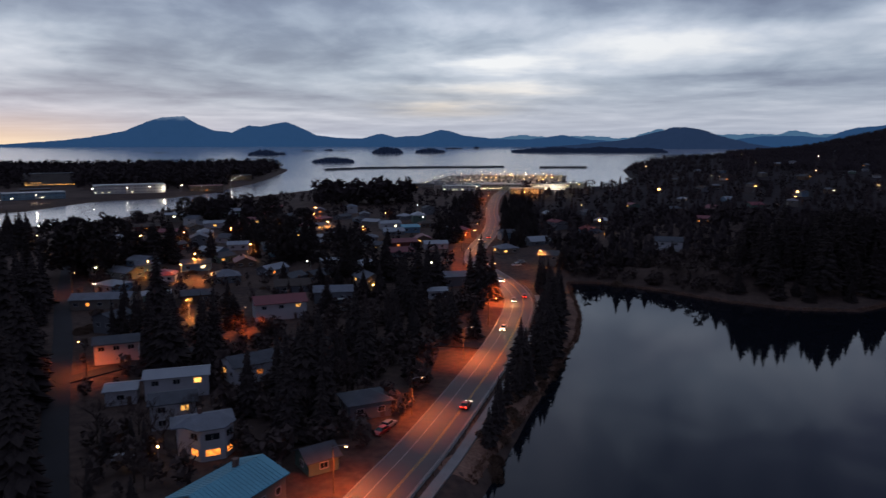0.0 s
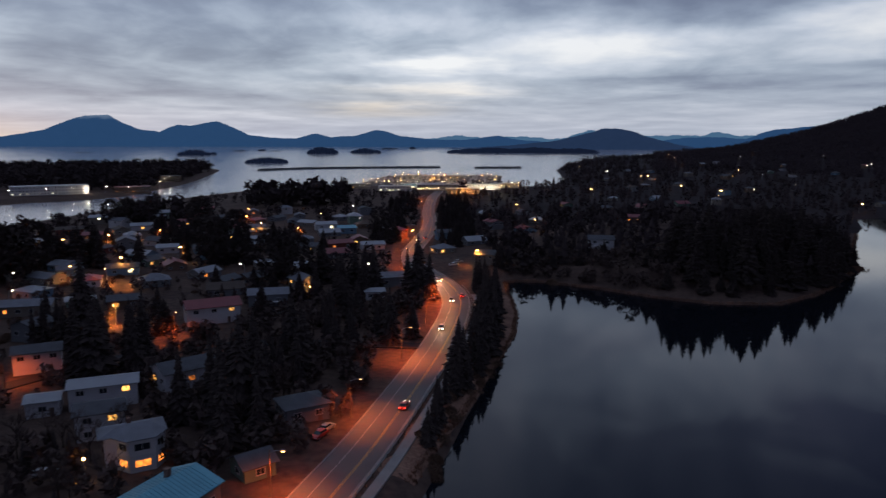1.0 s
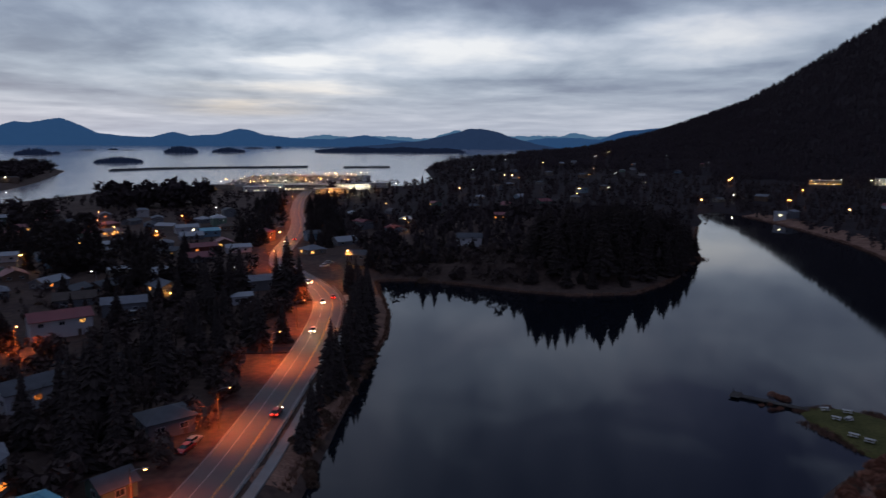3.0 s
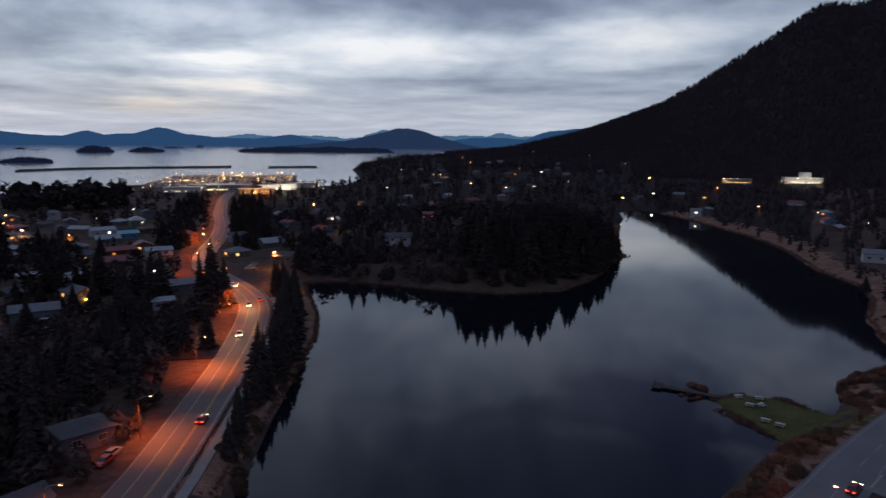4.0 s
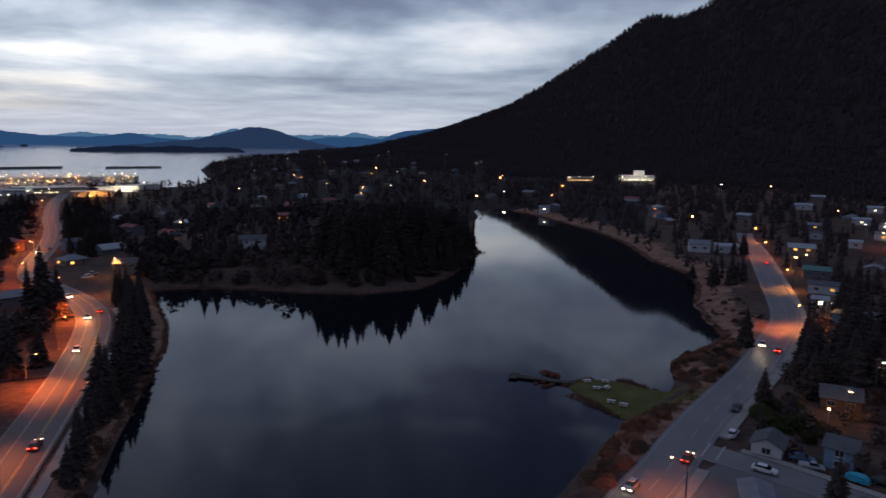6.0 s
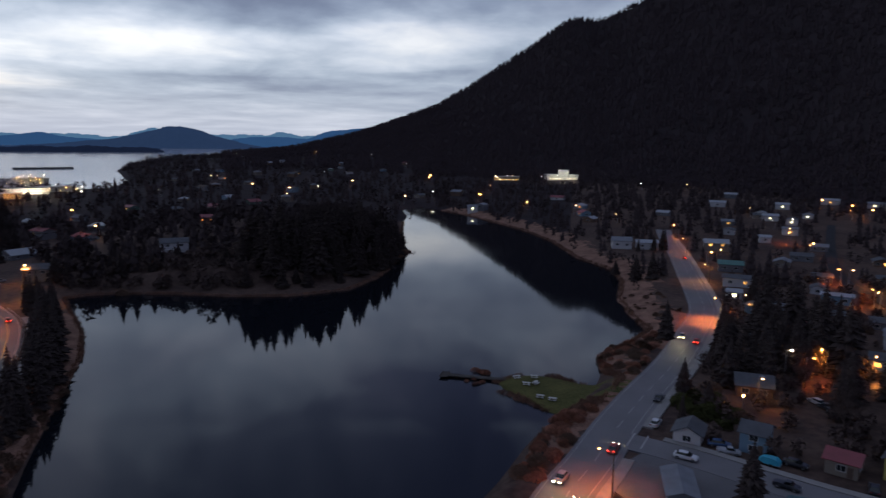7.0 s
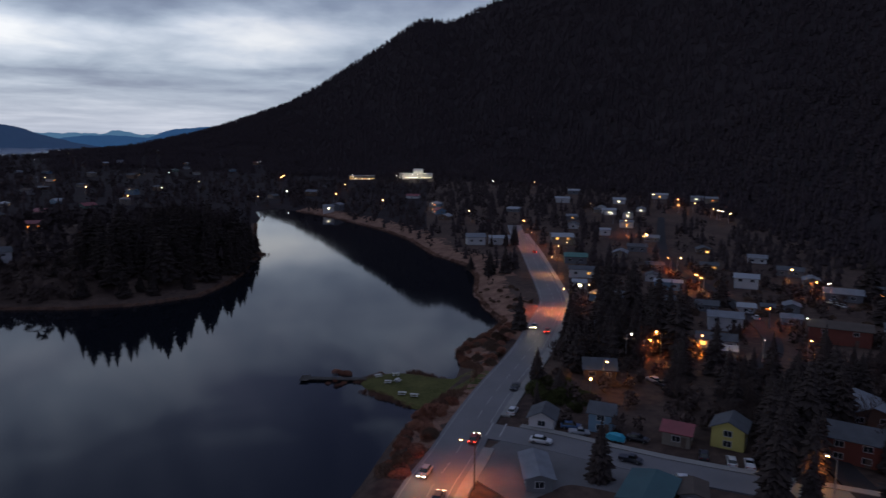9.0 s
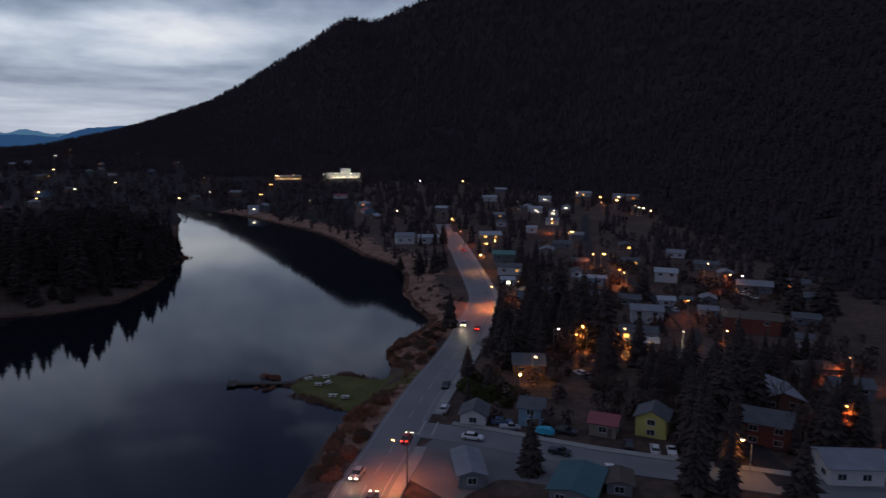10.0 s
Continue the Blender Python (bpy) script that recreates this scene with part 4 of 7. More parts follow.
house(231, 18, -80, 5.5, 5, 3.0, "white", "dark", pitch=0.4, label="white cottage with dark roof")
house(211, 62, -72, 11, 6.5, 3.0, "white", "dark", pitch=0.4, lit="l.", label="white low house behind conifers")
house(202, 57, -72, 6.5, 5.5, 2.8, "grey", "pale", pitch=0.3, lit=".w", label="grey cottage with pale roof")


def scatter_houses(seed, places, group, jitter=6):
    rng = random.Random(seed)
    wl, rl = ["white", "grey", "tan", "blue", "brown", "grey", "green", "brown"], ["dark", "grey", "pale", "brown", "dark", "grey", "red", "pale"]
    for x, y in places:
        x, y = x + rng.uniform(-jitter, jitter), y + rng.uniform(-jitter, jitter)
        if any(math.hypot(x - a, y - b) < c + 6 for a, b, c in HOUSES):
            continue
        if min(float(edge_distance(np.array([x]), np.array([y]), p, False)[0]) - w for p, w in ROADS) < 3:
            continue
        wa, ro = rng.choice(wl), rng.choice(rl)
        st = rng.choice((1, 1, 1, 2))
        lit = "".join(rng.choice("....................ow" if st > 1 else "..............lo") for _ in range(4))
        house(x, y, rng.choice((18, 18, 105, 108, -25, 60)) + rng.uniform(-8, 8), rng.uniform(9.5, 14), rng.uniform(7.5, 10), 2.6 * st + rng.uniform(0, 0.4), wa, ro, rng.choice(("gable", "gable", "hip")), rng.uniform(0.28, 0.5), lit,
              f"{wa} {'two-storey' if st > 1 else 'low'} house with {ro} roof, {'a window lit' if lit.strip('.') else 'windows dark'}", st, chimney=rng.random() < 0.3, group=group)


# beyond the lake road: x, y, turn, length, depth, eaves, wall, roof, lit windows
ROWS_NEAR = [(204, 94, -60, 8.5, 7, 3.2, "blue", "dark", ".."), (356, 73, -80, 13, 8, 3.4, "grey", "dark", ""), (336, 60, 15, 10, 7, 3.2, "tan", "grey", "ol"), (312, 44, -78, 15, 9, 3.6, "grey", "grey", ""), (265, 68, -70, 6.5, 6, 2.8, "white", "pale", ""), (271, 62, -75, 5, 5, 2.6, "brown", "dark", "o"), (276, 55, 15, 7.5, 6, 2.8, "grey", "grey", ""), (257, 51, -75, 7, 6, 2.8, "blue", "grey", ""), (265, 136, -60, 6, 6, 3.0, "white", "pale", "w")]
ROWS_MID = [(434, 205, -60, 8, 7, 4.6, "white", "pale", "."), (482, 211, -60, 11, 8, 5.2, "white", "grey", "l.w"), (537, 234, 20, 13, 9, 5.2, "white", "dark", "w.w"), (382, 160, -66, 12, 8, 3.4, "grey", "dark", ""), (355, 158, 20, 11, 8, 3.2, "tan", "grey", ""), (331, 129, -66, 9, 7, 3.0, "grey", "dark", "l"), (258, 80, -70, 8.5, 7, 3.0, "grey", "dark", ""), (300, 118, 20, 8, 6, 3.0, "white", "dark", "."), (348, 108, -70, 9, 7, 3.0, "tan", "dark", ".l")]
ROWS_HILL = [(550, 257, -60, 14, 9, 5.2, "white", "pale", "w."), (568, 273, 20, 12, 9, 5.0, "white", "grey", ".w"), (643, 290, -66, 14, 10, 5.4, "white", "pale", "w"), (617, 339, -60, 17, 10, 5.4, "white", "pale", "."), (705, 373, -60, 15, 10, 5.2, "grey", "pale", ""), (722, 280, -68, 20, 10, 5.4, "white", "pale", "l"), (690, 215, -70, 16, 10, 5.4, "tan", "grey", "ol"), (705, 235, -70, 14, 9, 5.2, "white", "grey", "w.")]
ROWS_EDGE = [(400, 128, 25, 10, 8, 3.2, "brown", "dark", "l"), (428, 170, -66, 10, 8, 3.2, "grey", "grey", ""), (455, 240, 25, 11, 8, 3.4, "white", "dark", "."), (500, 265, -60, 11, 8, 3.4, "grey", "grey", "l"), (560, 270, -60, 12, 8, 3.4, "tan", "dark", ""), (590, 245, 20, 11, 8, 3.4, "white", "grey", "w"), (385, 95, -75, 10, 8, 3.2, "white", "grey", ""), (300, 22, -80, 10, 8, 3.2, "grey", "dark", "."), (330, 30, -80, 11, 8, 3.2, "tan", "dark", "o"), (262, 20, -80, 9, 7, 3.0, "grey", "dark", ""), (255, 95, -66, 8, 7, 3.0, "brown", "dark", "")]
for rows in (ROWS_NEAR, ROWS_MID, ROWS_HILL, ROWS_EDGE):
    for x, y, a, w, d, h, wa, ro, li in rows:
        k = 0.82 if h > 4 else 0.9
        house(x, y, a, w * k, d * k, h * k, wa, ro, "gable", 0.36, li, f"{wa} {'two-storey' if h > 4.4 else 'low'} house with {ro} roof, {'a window lit' if li.strip('.') else 'windows dark'}", group="houses below the mountain")
scatter_houses(29, [(175, 20), (185, -5), (170, 45), (178, 95), (228, 100), (160, -15), (245, 110)], "houses below the mountain", 4)
# the old town's rows
ROWS_TOWN = [(-92, 255, 20, 11, 8, 3.4, "brown", "dark", "l"), (-105, 216, 70, 9, 8, 5.0, "grey", "dark", ""), (-124, 248, 10, 20, 9, 3.8, "tan", "grey", ".o"), (-168, 328, 20, 10, 7, 3.0, "white", "pale", "w"), (-140, 302, -30, 12, 9, 3.2, "grey", "grey", ""), (-174, 388, 25, 13, 9, 3.4, "tan", "brown", "oo"), (-169, 406, -20, 14, 9, 3.4, "red", "brown", "oo"), (-174, 440, 15, 13, 9, 3.4, "brown", "red", "o"), (-200, 467, 20, 16, 9, 3.6, "red", "brown", "o")]
ROWS_TOWN_B = [(-168, 467, -60, 13, 9, 3.4, "tan", "brown", "o"), (-161, 488, 15, 15, 9, 3.4, "white", "pale", "ll"), (-142, 480, 60, 12, 8, 3.2, "tan", "red", "oo"), (-110, 440, -20, 12, 9, 3.4, "white", "grey", "l"), (-115, 386, 15, 11, 8, 3.2, "white", "pale", ""), (-139, 320, 35, 10, 8, 3.2, "blue", "grey", "."), (-116, 322, 15, 13, 9, 3.4, "blue", "dark", ".w"), (-149, 383, 60, 10, 8, 3.2, "red", "dark", "o"), (-138, 513, 15, 13, 9, 3.4, "tan", "red", "l")]
ROWS_TOWN_C = [(-37, 482, 15, 14, 9, 4.2, "white", "pale", ".w"), (-22, 462, 15, 12, 8, 4.0, "blue", "teal", ""), (-23, 395, 20, 15, 9, 3.6, "red", "red", "o"), (-4, 391, 10, 13, 8, 3.0, "white", "pale", ""), (5, 289, 15, 13, 9, 4.2, "grey", "grey", "."), (42, 424, 10, 14, 9, 4.6, "blue", "dark", ""), (-84, 478, 30, 12, 8, 3.4, "white", "grey", "l"), (-66, 434, -30, 12, 8, 3.4, "grey", "grey", "."), (-64, 291, 60, 10, 8, 3.4, "grey", "dark", ""), (-39, 386, -20, 12, 9, 3.4, "tan", "dark", ".l")]
for rows in (ROWS_TOWN, ROWS_TOWN_B, ROWS_TOWN_C):
    for x, y, a, w, d, h, wa, ro, li in rows:
        house(x, y, a, w, d, h, wa, ro, "gable", 0.34, li, f"{wa} {'two-storey' if h > 4.4 else 'low'} house with {ro} roof, {'a window lit' if li.strip('.') else 'windows dark'}", group="houses of the old town")

# the town on the left slope and flats, in loose rows
scatter_houses(21, [(-115, 238), (-135, 276), (-92, 256), (-156, 315), (-141, 330), (-120, 318), (-175, 345), (-95, 290), (-70, 275), (-98, 330), (-75, 315), (-55, 300), (-50, 335), (-120, 365), (-95, 385)], "houses of the old town")
scatter_houses(22, [(-160, 448), (-135, 415), (-190, 400), (-165, 490), (-195, 460), (-122, 479), (-95, 440), (-70, 420), (-70, 470), (-40, 420), (-27, 452), (-5, 388), (-27, 397), (-45, 500), (-90, 520)], "houses of the old town", 8)
scatter_houses(23, [(-130, 540), (-170, 560), (-205, 520), (-60, 560), (-25, 520), (-20, 580), (0, 460), (5, 430), (-100, 590), (-150, 610), (-200, 610), (39, 376), (50, 400), (60, 330), (94, 435), (75, 470), (110, 500)], "houses of the old town", 8)
scatter_houses(24, [(150, 520), (190, 560), (125, 560), (95, 560), (230, 620), (280, 640), (190, 640), (300, 700), (340, 660), (250, 720), (380, 760), (430, 800), (310, 820), (350, 880), (400, 900)], "houses on the wooded headland", 14)
scatter_houses(25, [(420, 1000), (470, 1050), (350, 1050), (520, 980), (560, 1060), (620, 1020), (640, 1120), (500, 1180), (700, 1150), (740, 1050), (780, 1230), (450, 1280), (600, 1300), (850, 1150), (680, 1350)], "houses on the wooded headland", 25)
scatter_houses(26, [(455, 380), (520, 400), (430, 470), (560, 480), (520, 600), (470, 620), (420, 340), (510, 330)], "houses below the mountain", 14)
scatter_houses(30, [(-180, 375), (-160, 385), (-140, 395), (-210, 430), (-150, 440), (-180, 505), (-145, 520), (-120, 445), (-100, 480), (-140, 560), (-175, 590), (-215, 560), (-110, 540), (-80, 545), (-60, 520), (-40, 470), (-10, 490), (-30, 545), (-75, 590), (-125, 400)], "houses of the old town", 4)
scatter_houses(31, [(-105, 262), (-125, 300), (-85, 300), (-110, 345), (-60, 275), (-85, 360), (-35, 320), (-70, 390), (-45, 375), (-15, 410), (-20, 360), (-150, 300)], "houses of the old town", 4)
# larger buildings
hosp = house(800, 688, toward_eye(800, 688), 52, 20, 8, "white", "pale", "flat", lit="w.wwwwww.wwwww", label="long white hospital building with bright windows", category="hospital", name="hospital", storeys=2)
part("tower", boxed(-6, -5, 8.36, 9, 8, 15, bevel=0.3), WALLS["white"], hosp)
house(752, 757, toward_eye(752, 757), 38, 14, 6, "tan", "pale", "flat", lit="llwllwllwlllw", label="long building with lit rows below the mountain", category="building", name="clinic", storeys=2)
house(424, 470, -40, 9, 8, 6, "white", "grey", lit="w", label="white house at the lake head", storeys=2)
# across the channel
for a in ((-440, 745, 58, 24, 7, "blue", "pale", "..w.......w.", "low pale hangar by the channel"), (-378, 838, 78, 26, 10, "white", "pale", "w.w.w......w", "long white warehouse by the channel"), (-560, 990, 62, 22, 17, "tan", "dark", "lllll.lllllllllllll.llll", "tall lit building behind the channel shore"), (-305, 895, 40, 18, 7, "brown", "red", "o....o", "brown shore building with reddish roof"), (-470, 800, 30, 16, 7, "brown", "dark", ".l..l", "dark shore building across the channel"), (-330, 1130, 36, 16, 9, "brown", "dark", "", "dark boathouse near the island point")):
    house(a[0], a[1], toward_eye(a[0], a[1], 4), a[2], a[3], a[4], a[5], a[6], "flat", 0.3, a[7], a[8], category="building", name="shore_building")
# by the harbour
for a in ((20, 880, 40, 18, 6, "white", "pale", "w.www.w", "harbour store with lit front"), (75, 900, 52, 20, 7, "grey", "pale", "ww.wwww", "grey harbour shed with lit front"), (135, 900, 44, 18, 7, "white", "grey", "wwwwww.", "white harbour hall with bright windows"), (-30, 930, 36, 16, 6, "tan", "grey", "l..l", "tan harbour building with grey roof"), (60, 960, 60, 18, 6, "blue", "pale", "w...w..", "long low net store on the harbour"), (170, 930, 40, 16, 6, "white", "pale", "wwww", "white harbour store with glowing front"), (100, 830, 40, 18, 6, "grey", "pale", ".w..w", "grey workshop behind the harbour")):
    house(a[0], a[1], toward_eye(a[0], a[1], 6), a[2], a[3], a[4], a[5], a[6], "flat", 0.3, a[7], a[8], category="building", name="harbour_building")

# ================= trees =================
# points of light further off: x, y and kind
FAR_A = [(-245, 416, 2), (-237, 410, 2), (-219, 368, 1), (-209, 436, 1), (-187, 394, 1), (-166, 382, 1), (-147, 360, 1), (-151, 399, 1), (-139, 436, 1), (-132, 424, 0), (-101, 355, 1), (-115, 323, 1), (-114, 298, 1), (-101, 295, 1), (-131, 303, 1), (-127, 303, 2), (-148, 288, 2), (-131, 254, 2), (-86, 230, 1), (-79, 462, 1), (-50, 430, 1), (-59, 306, 2), (-14, 488, 2), (-21, 584, 2), (-43, 516, 0), (-95, 508, 0), (-105, 562, 0), (-4, 300, 2), (21, 413, 1), (49, 329, 1), (41, 288, 1), (100, 430, 1), (119, 584, 0)]
FAR_B = [(434, 1487, 1), (401, 1202, 2), (590, 1531, 2), (831, 1950, 1), (660, 1507, 1), (583, 1304, 1), (387, 999, 1), (245, 778, 1), (360, 803, 1), (576, 1073, 1), (811, 1451, 1), (758, 1412, 2), (564, 981, 2), (501, 801, 1), (885, 1321, 2), (809, 1092, 2), (835, 1114, 2), (370, 727, 1), (335, 658, 0), (191, 360, 2), (417, 567, 1), (633, 802, 1), (485, 606, 2), (391, 990, 1)]
FAR_C = [(721, 750, 1), (601, 636, 0), (492, 537, 0), (468, 443, 1), (465, 385, 1), (437, 320, 1), (717, 491, 2), (658, 822, 1), (571, 171, 2), (494, 227, 2), (509, 222, 2), (576, 175, 2)]
FAR_D = [(742, 448, 1), (564, 280, 1), (463, 204, 1), (402, 164, 1), (418, 261, 0), (325, 182, 1), (239, 119, 1), (329, 117, 1), (288, 91, 1), (681, 269, 0), (646, 235, 0), (599, 215, 0), (618, 209, 0), (587, 183, 0), (555, 160, 1), (182, 78, 2), (190, 71, 1), (196, 62, 1), (192, 58, 1), (239, 43, 2), (329, 68, 1), (304, 47, 2), (306, 54, 0), (244, 55, 0)]
SIGHT = [(x, y) for rows in (FAR_A, FAR_B, FAR_C, FAR_D) for x, y, _ in rows if (x, y) != (191, 360)]


def conifer_mesh(seed, height=18.0, spread=3.4, levels=15, limbs=8):
    """Crown of drooping boughs in whorls, each a bent three-sided frond."""
    rng = random.Random(seed)
    V, F = [], []
    for lv in range(levels):
        s = lv / (levels - 1)
        z0 = height * (0.10 + 0.86 * s)
        reach = spread * (1 - s) ** 0.85 * rng.uniform(0.8, 1.12) + 0.25
        n = max(4, int(limbs * (1 - 0.45 * s)))
        off = rng.uniform(0, 6.28)
        for i in range(n):
            a = off + 6.283 * i / n + rng.uniform(-0.25, 0.25)
            L = reach * rng.uniform(0.65, 1.15)
            drop = L * rng.uniform(0.22, 0.5)
            wd = 0.16 + L * 0.22 * rng.uniform(0.8, 1.2)
            ca, sa = math.cos(a), math.sin(a)
            def P(r, t, z):
                return (ca * r - sa * t, sa * r + ca * t, z)
            k = len(V)
            m_ = L * 0.55
            V += [P(0, 0, z0 + 0.35), P(m_, wd, z0 - drop * 0.55), P(m_, -wd, z0 - drop * 0.55), P(m_, 0, z0 - drop * 0.2 + 0.12), P(L, 0, z0 - drop), P(m_ * 0.7, 0, z0 - drop * 0.9 - wd * 0.35)]
            F += [(k, k + 1, k + 3), (k, k + 3, k + 2), (k + 1, k + 4, k + 3), (k + 3, k + 4, k + 2), (k + 1, k + 5, k + 4), (k + 5, k + 2, k + 4), (k, k + 5, k + 1), (k, k + 2, k + 5)]
    k = len(V)
    V += [(0.22, 0, height * 0.93), (-0.12, 0.2, height * 0.93), (-0.12, -0.2, height * 0.93), (0, 0, height * 1.02)]
    F += [(k, k + 1, k + 3), (k + 1, k + 2, k + 3), (k + 2, k, k + 3)]
    me = from_arrays("crown", V, F)
    me.materials.append(NEEDLES)
    return me


def bare_mesh(seed, height=9.0, spread=3.6):
    """Crown of a leafless tree: limbs that fork into sprays of fine twigs."""
    rng = random.Random(seed)
    V, F = [], []

    def stick(a, b, r):
        d = (b - a)
        u = d.orthogonal().normalized() * r
        w = d.cross(u).normalized() * r
        k = len(V)
        V.extend([tuple(a + u), tuple(a - u * 0.5 + w * 0.87), tuple(a - u * 0.5 - w * 0.87), tuple(b)])
        F.extend([(k, k + 1, k + 3), (k + 1, k + 2, k + 3), (k + 2, k, k + 3)])

    def grow(p, d, L, r, depth):
        q = p + d * L
        stick(p, q, r)
        if depth == 0:
            return
        for _ in range(4 if depth > 1 else 5):
            nd = (d + Vector((rng.uniform(-1, 1), rng.uniform(-1, 1), rng.uniform(-0.35, 0.7))) * 0.85).normalized()
            grow(p + d * L * rng.uniform(0.45, 0.95), nd, L * rng.uniform(0.5, 0.72), r * 0.55, depth - 1)

    for i in range(5):
        a = 6.28 * i / 5 + rng.uniform(-0.3, 0.3)
        d = Vector((math.cos(a) * spread / height, math.sin(a) * spread / height, rng.uniform(0.5, 0.9))).normalized()
        grow(Vector((0, 0, height * rng.uniform(0.2, 0.38))), d, height * 0.36, 0.14, 3)
    me = from_arrays("crown", V, F)
    me.materials.append(TWIGS)
    return me


def make_tree(name, crown, trunk_h, trunk_r, label, category):
    e = thing(name, 0, 0, -300, 0, label, category)
    key = f"trunk|{trunk_h}|{trunk_r}"
    part("trunk", cached(key, lambda: cyl(cyl(bmesh.new(), (0, 0, -0.6), (0, 0, trunk_h * 0.3), trunk_r * 1.25, trunk_r * 0.8, 7), (0, 0, trunk_h * 0.3), (0, 0, trunk_h), trunk_r * 0.8, 0.04, 7), BARK), None, e)
    part("crown", crown, None, e)
    return e


CONIFERS = [make_tree("conifer", conifer_mesh(40 + i, 18, s, lv, lb), 17, 0.34, lab, "tree") for i, (s, lv, lb, lab) in enumerate(((3.6, 26, 12, "dark green spruce tree with drooping boughs"), (3.0, 25, 11, "slender dark spruce tree with ragged boughs"), (4.4, 24, 13, "broad dark hemlock tree with dense boughs"), (3.3, 26, 11, "dark spruce tree with uneven crown"), (5.2, 23, 13, "wide full dark conifer with heavy lower boughs")))]
BARES = [make_tree("bare_tree", bare_mesh(60 + i, 9, s), 4.2, 0.22, "leafless brown tree with fine twigs", "tree") for i, s in enumerate((3.6, 4.4, 3.0))]
PLANTED = []


def free_spot(x, y, gap, near_road=1.5, water=True):
    if any((x - a) ** 2 + (y - b) ** 2 < c * c for a, b, c in HOUSES):
        return False
    if any((x - a) ** 2 + (y - b) ** 2 < gap * gap for a, b in PLANTED):
        return False
    r = math.hypot(x, y)
    for a, b in SIGHT:
        q = math.hypot(a, b)
        if 0.72 * q < r < q + 2 and abs(x * b - y * a) / q < 3.2:
            return False
    px, py = np.array([x]), np.array([y])
    for p, w in ROADS:
        if edge_distance(px, py, p, False)[0] < w - 2.5 + near_road:
            return False
    if water and signed(px, py, LAKE)[0] > -1.2:
        return False
    return True


def plant(kind, x, y, height, group, rng):
    src = rng.choice(CONIFERS if kind == "c" else BARES)
    s = height / (18.0 if kind == "c" else 9.0)
    t = copy_thing(src, pose(x, y, ground_at(x, y) - 0.1, 0, 0, rng.uniform(0, 360)) @ Matrix.Diagonal((s * rng.uniform(0.85, 1.15), s * rng.uniform(0.85, 1.15), s, 1)))
    tagged(t, group=group)
    PLANTED.append((x, y))
    return t


def grow_joined(name, label, spots, seed):
    """Many full conifers of a wood in one mesh."""
    rng = random.Random(seed)
    VV, FF, base = [], [], 0
    src = []
    for t in CONIFERS:
        me = [c for c in t.children if c.name.startswith("crown")][0].data
        v = np.empty(len(me.vertices) * 3)
        me.vertices.foreach_get("co", v)
        f = np.empty(len(me.loops), np.int32)
        me.loops.foreach_get("vertex_index", f)
        src.append((v.reshape(-1, 3), f.reshape(-1, 3)))
    z = land(np.array([p[0] for p in spots]), np.array([p[1] for p in spots]))
    for (x, y, h), g in zip(spots, z):
        v, f = rng.choice(src)
        a, s = rng.uniform(0, 6.28), h / 18.0
        w = s * rng.uniform(1.2, 1.8)
        q = np.stack([(v[:, 0] * math.cos(a) - v[:, 1] * math.sin(a)) * w + x, (v[:, 0] * math.sin(a) + v[:, 1] * math.cos(a)) * w + y, v[:, 2] * s + g - 0.5], -1)
        VV.append(q), FF.append(f + base)
        base += len(v)
    V, F = np.concatenate(VV), np.concatenate(FF)
    me = bpy.data.meshes.new(name)
    me.vertices.add(len(V))
    me.vertices.foreach_set("co", V.ravel())
    me.loops.add(F.size)
    me.loops.foreach_set("vertex_index", F.ravel().astype(np.int32))
    me.polygons.add(len(F))
    me.polygons.foreach_set("loop_start", (np.arange(len(F)) * 3).astype(np.int32))
    me.update(calc_edges=True)
    me.materials.append(NEEDLES)
    tagged(new(name, me), label, "woods", kind="stuff")


def spots_in(seed, cx, cy, rx, ry, count, lo, hi, gap, turn=0):
    rng = random.Random(seed)
    res, tries = [], 0
    while len(res) < count and tries < count * 12:
        tries += 1
        a, r = rng.uniform(0, 6.283), math.sqrt(rng.random())
        u, v = math.cos(a) * r * rx, math.sin(a) * r * ry
        c, s = math.cos(radians(turn)), math.sin(radians(turn))
        x, y = cx + u * c - v * s, cy + u * s + v * c
        if free_spot(x, y, gap):
            res.append((x, y, rng.uniform(lo, hi)))
            PLANTED.append((x, y))
    return res


def grove(seed, cx, cy, rx, ry, count, lo, hi, gap, group, turn=0, bare=0.0):
    rng = random.Random(seed)
    done = tries = 0
    while done < count and tries < count * 14:
        tries += 1
        a, r = rng.uniform(0, 6.283), math.sqrt(rng.random())
        u, v = math.cos(a) * r * rx, math.sin(a) * r * ry
        c, s = math.cos(radians(turn)), math.sin(radians(turn))
        x, y = cx + u * c - v * s, cy + u * s + v * c
        if free_spot(x, y, gap):
            b = rng.random() < bare
            plant("b" if b else "c", x, y, rng.uniform(6, 10) if b else rng.uniform(lo, hi), group, rng)
            done += 1


R = random.Random(77)


def stand(rows, group, seed):
    """Single broad trees: x, y, height, width."""
    rng = random.Random(seed)
    for x, y, h, w in rows:
        src = rng.choice((CONIFERS[2], CONIFERS[4], CONIFERS[0]))
        k, s = max(w / 8.6, h / 18.0 * 0.8), h / 18.0
        t = copy_thing(src, pose(x, y, ground_at(x, y) - 0.1, 0, 0, rng.uniform(0, 360)) @ Matrix.Diagonal((k, k, s, 1)))
        tagged(t, group=group)
        PLANTED.append((x, y))


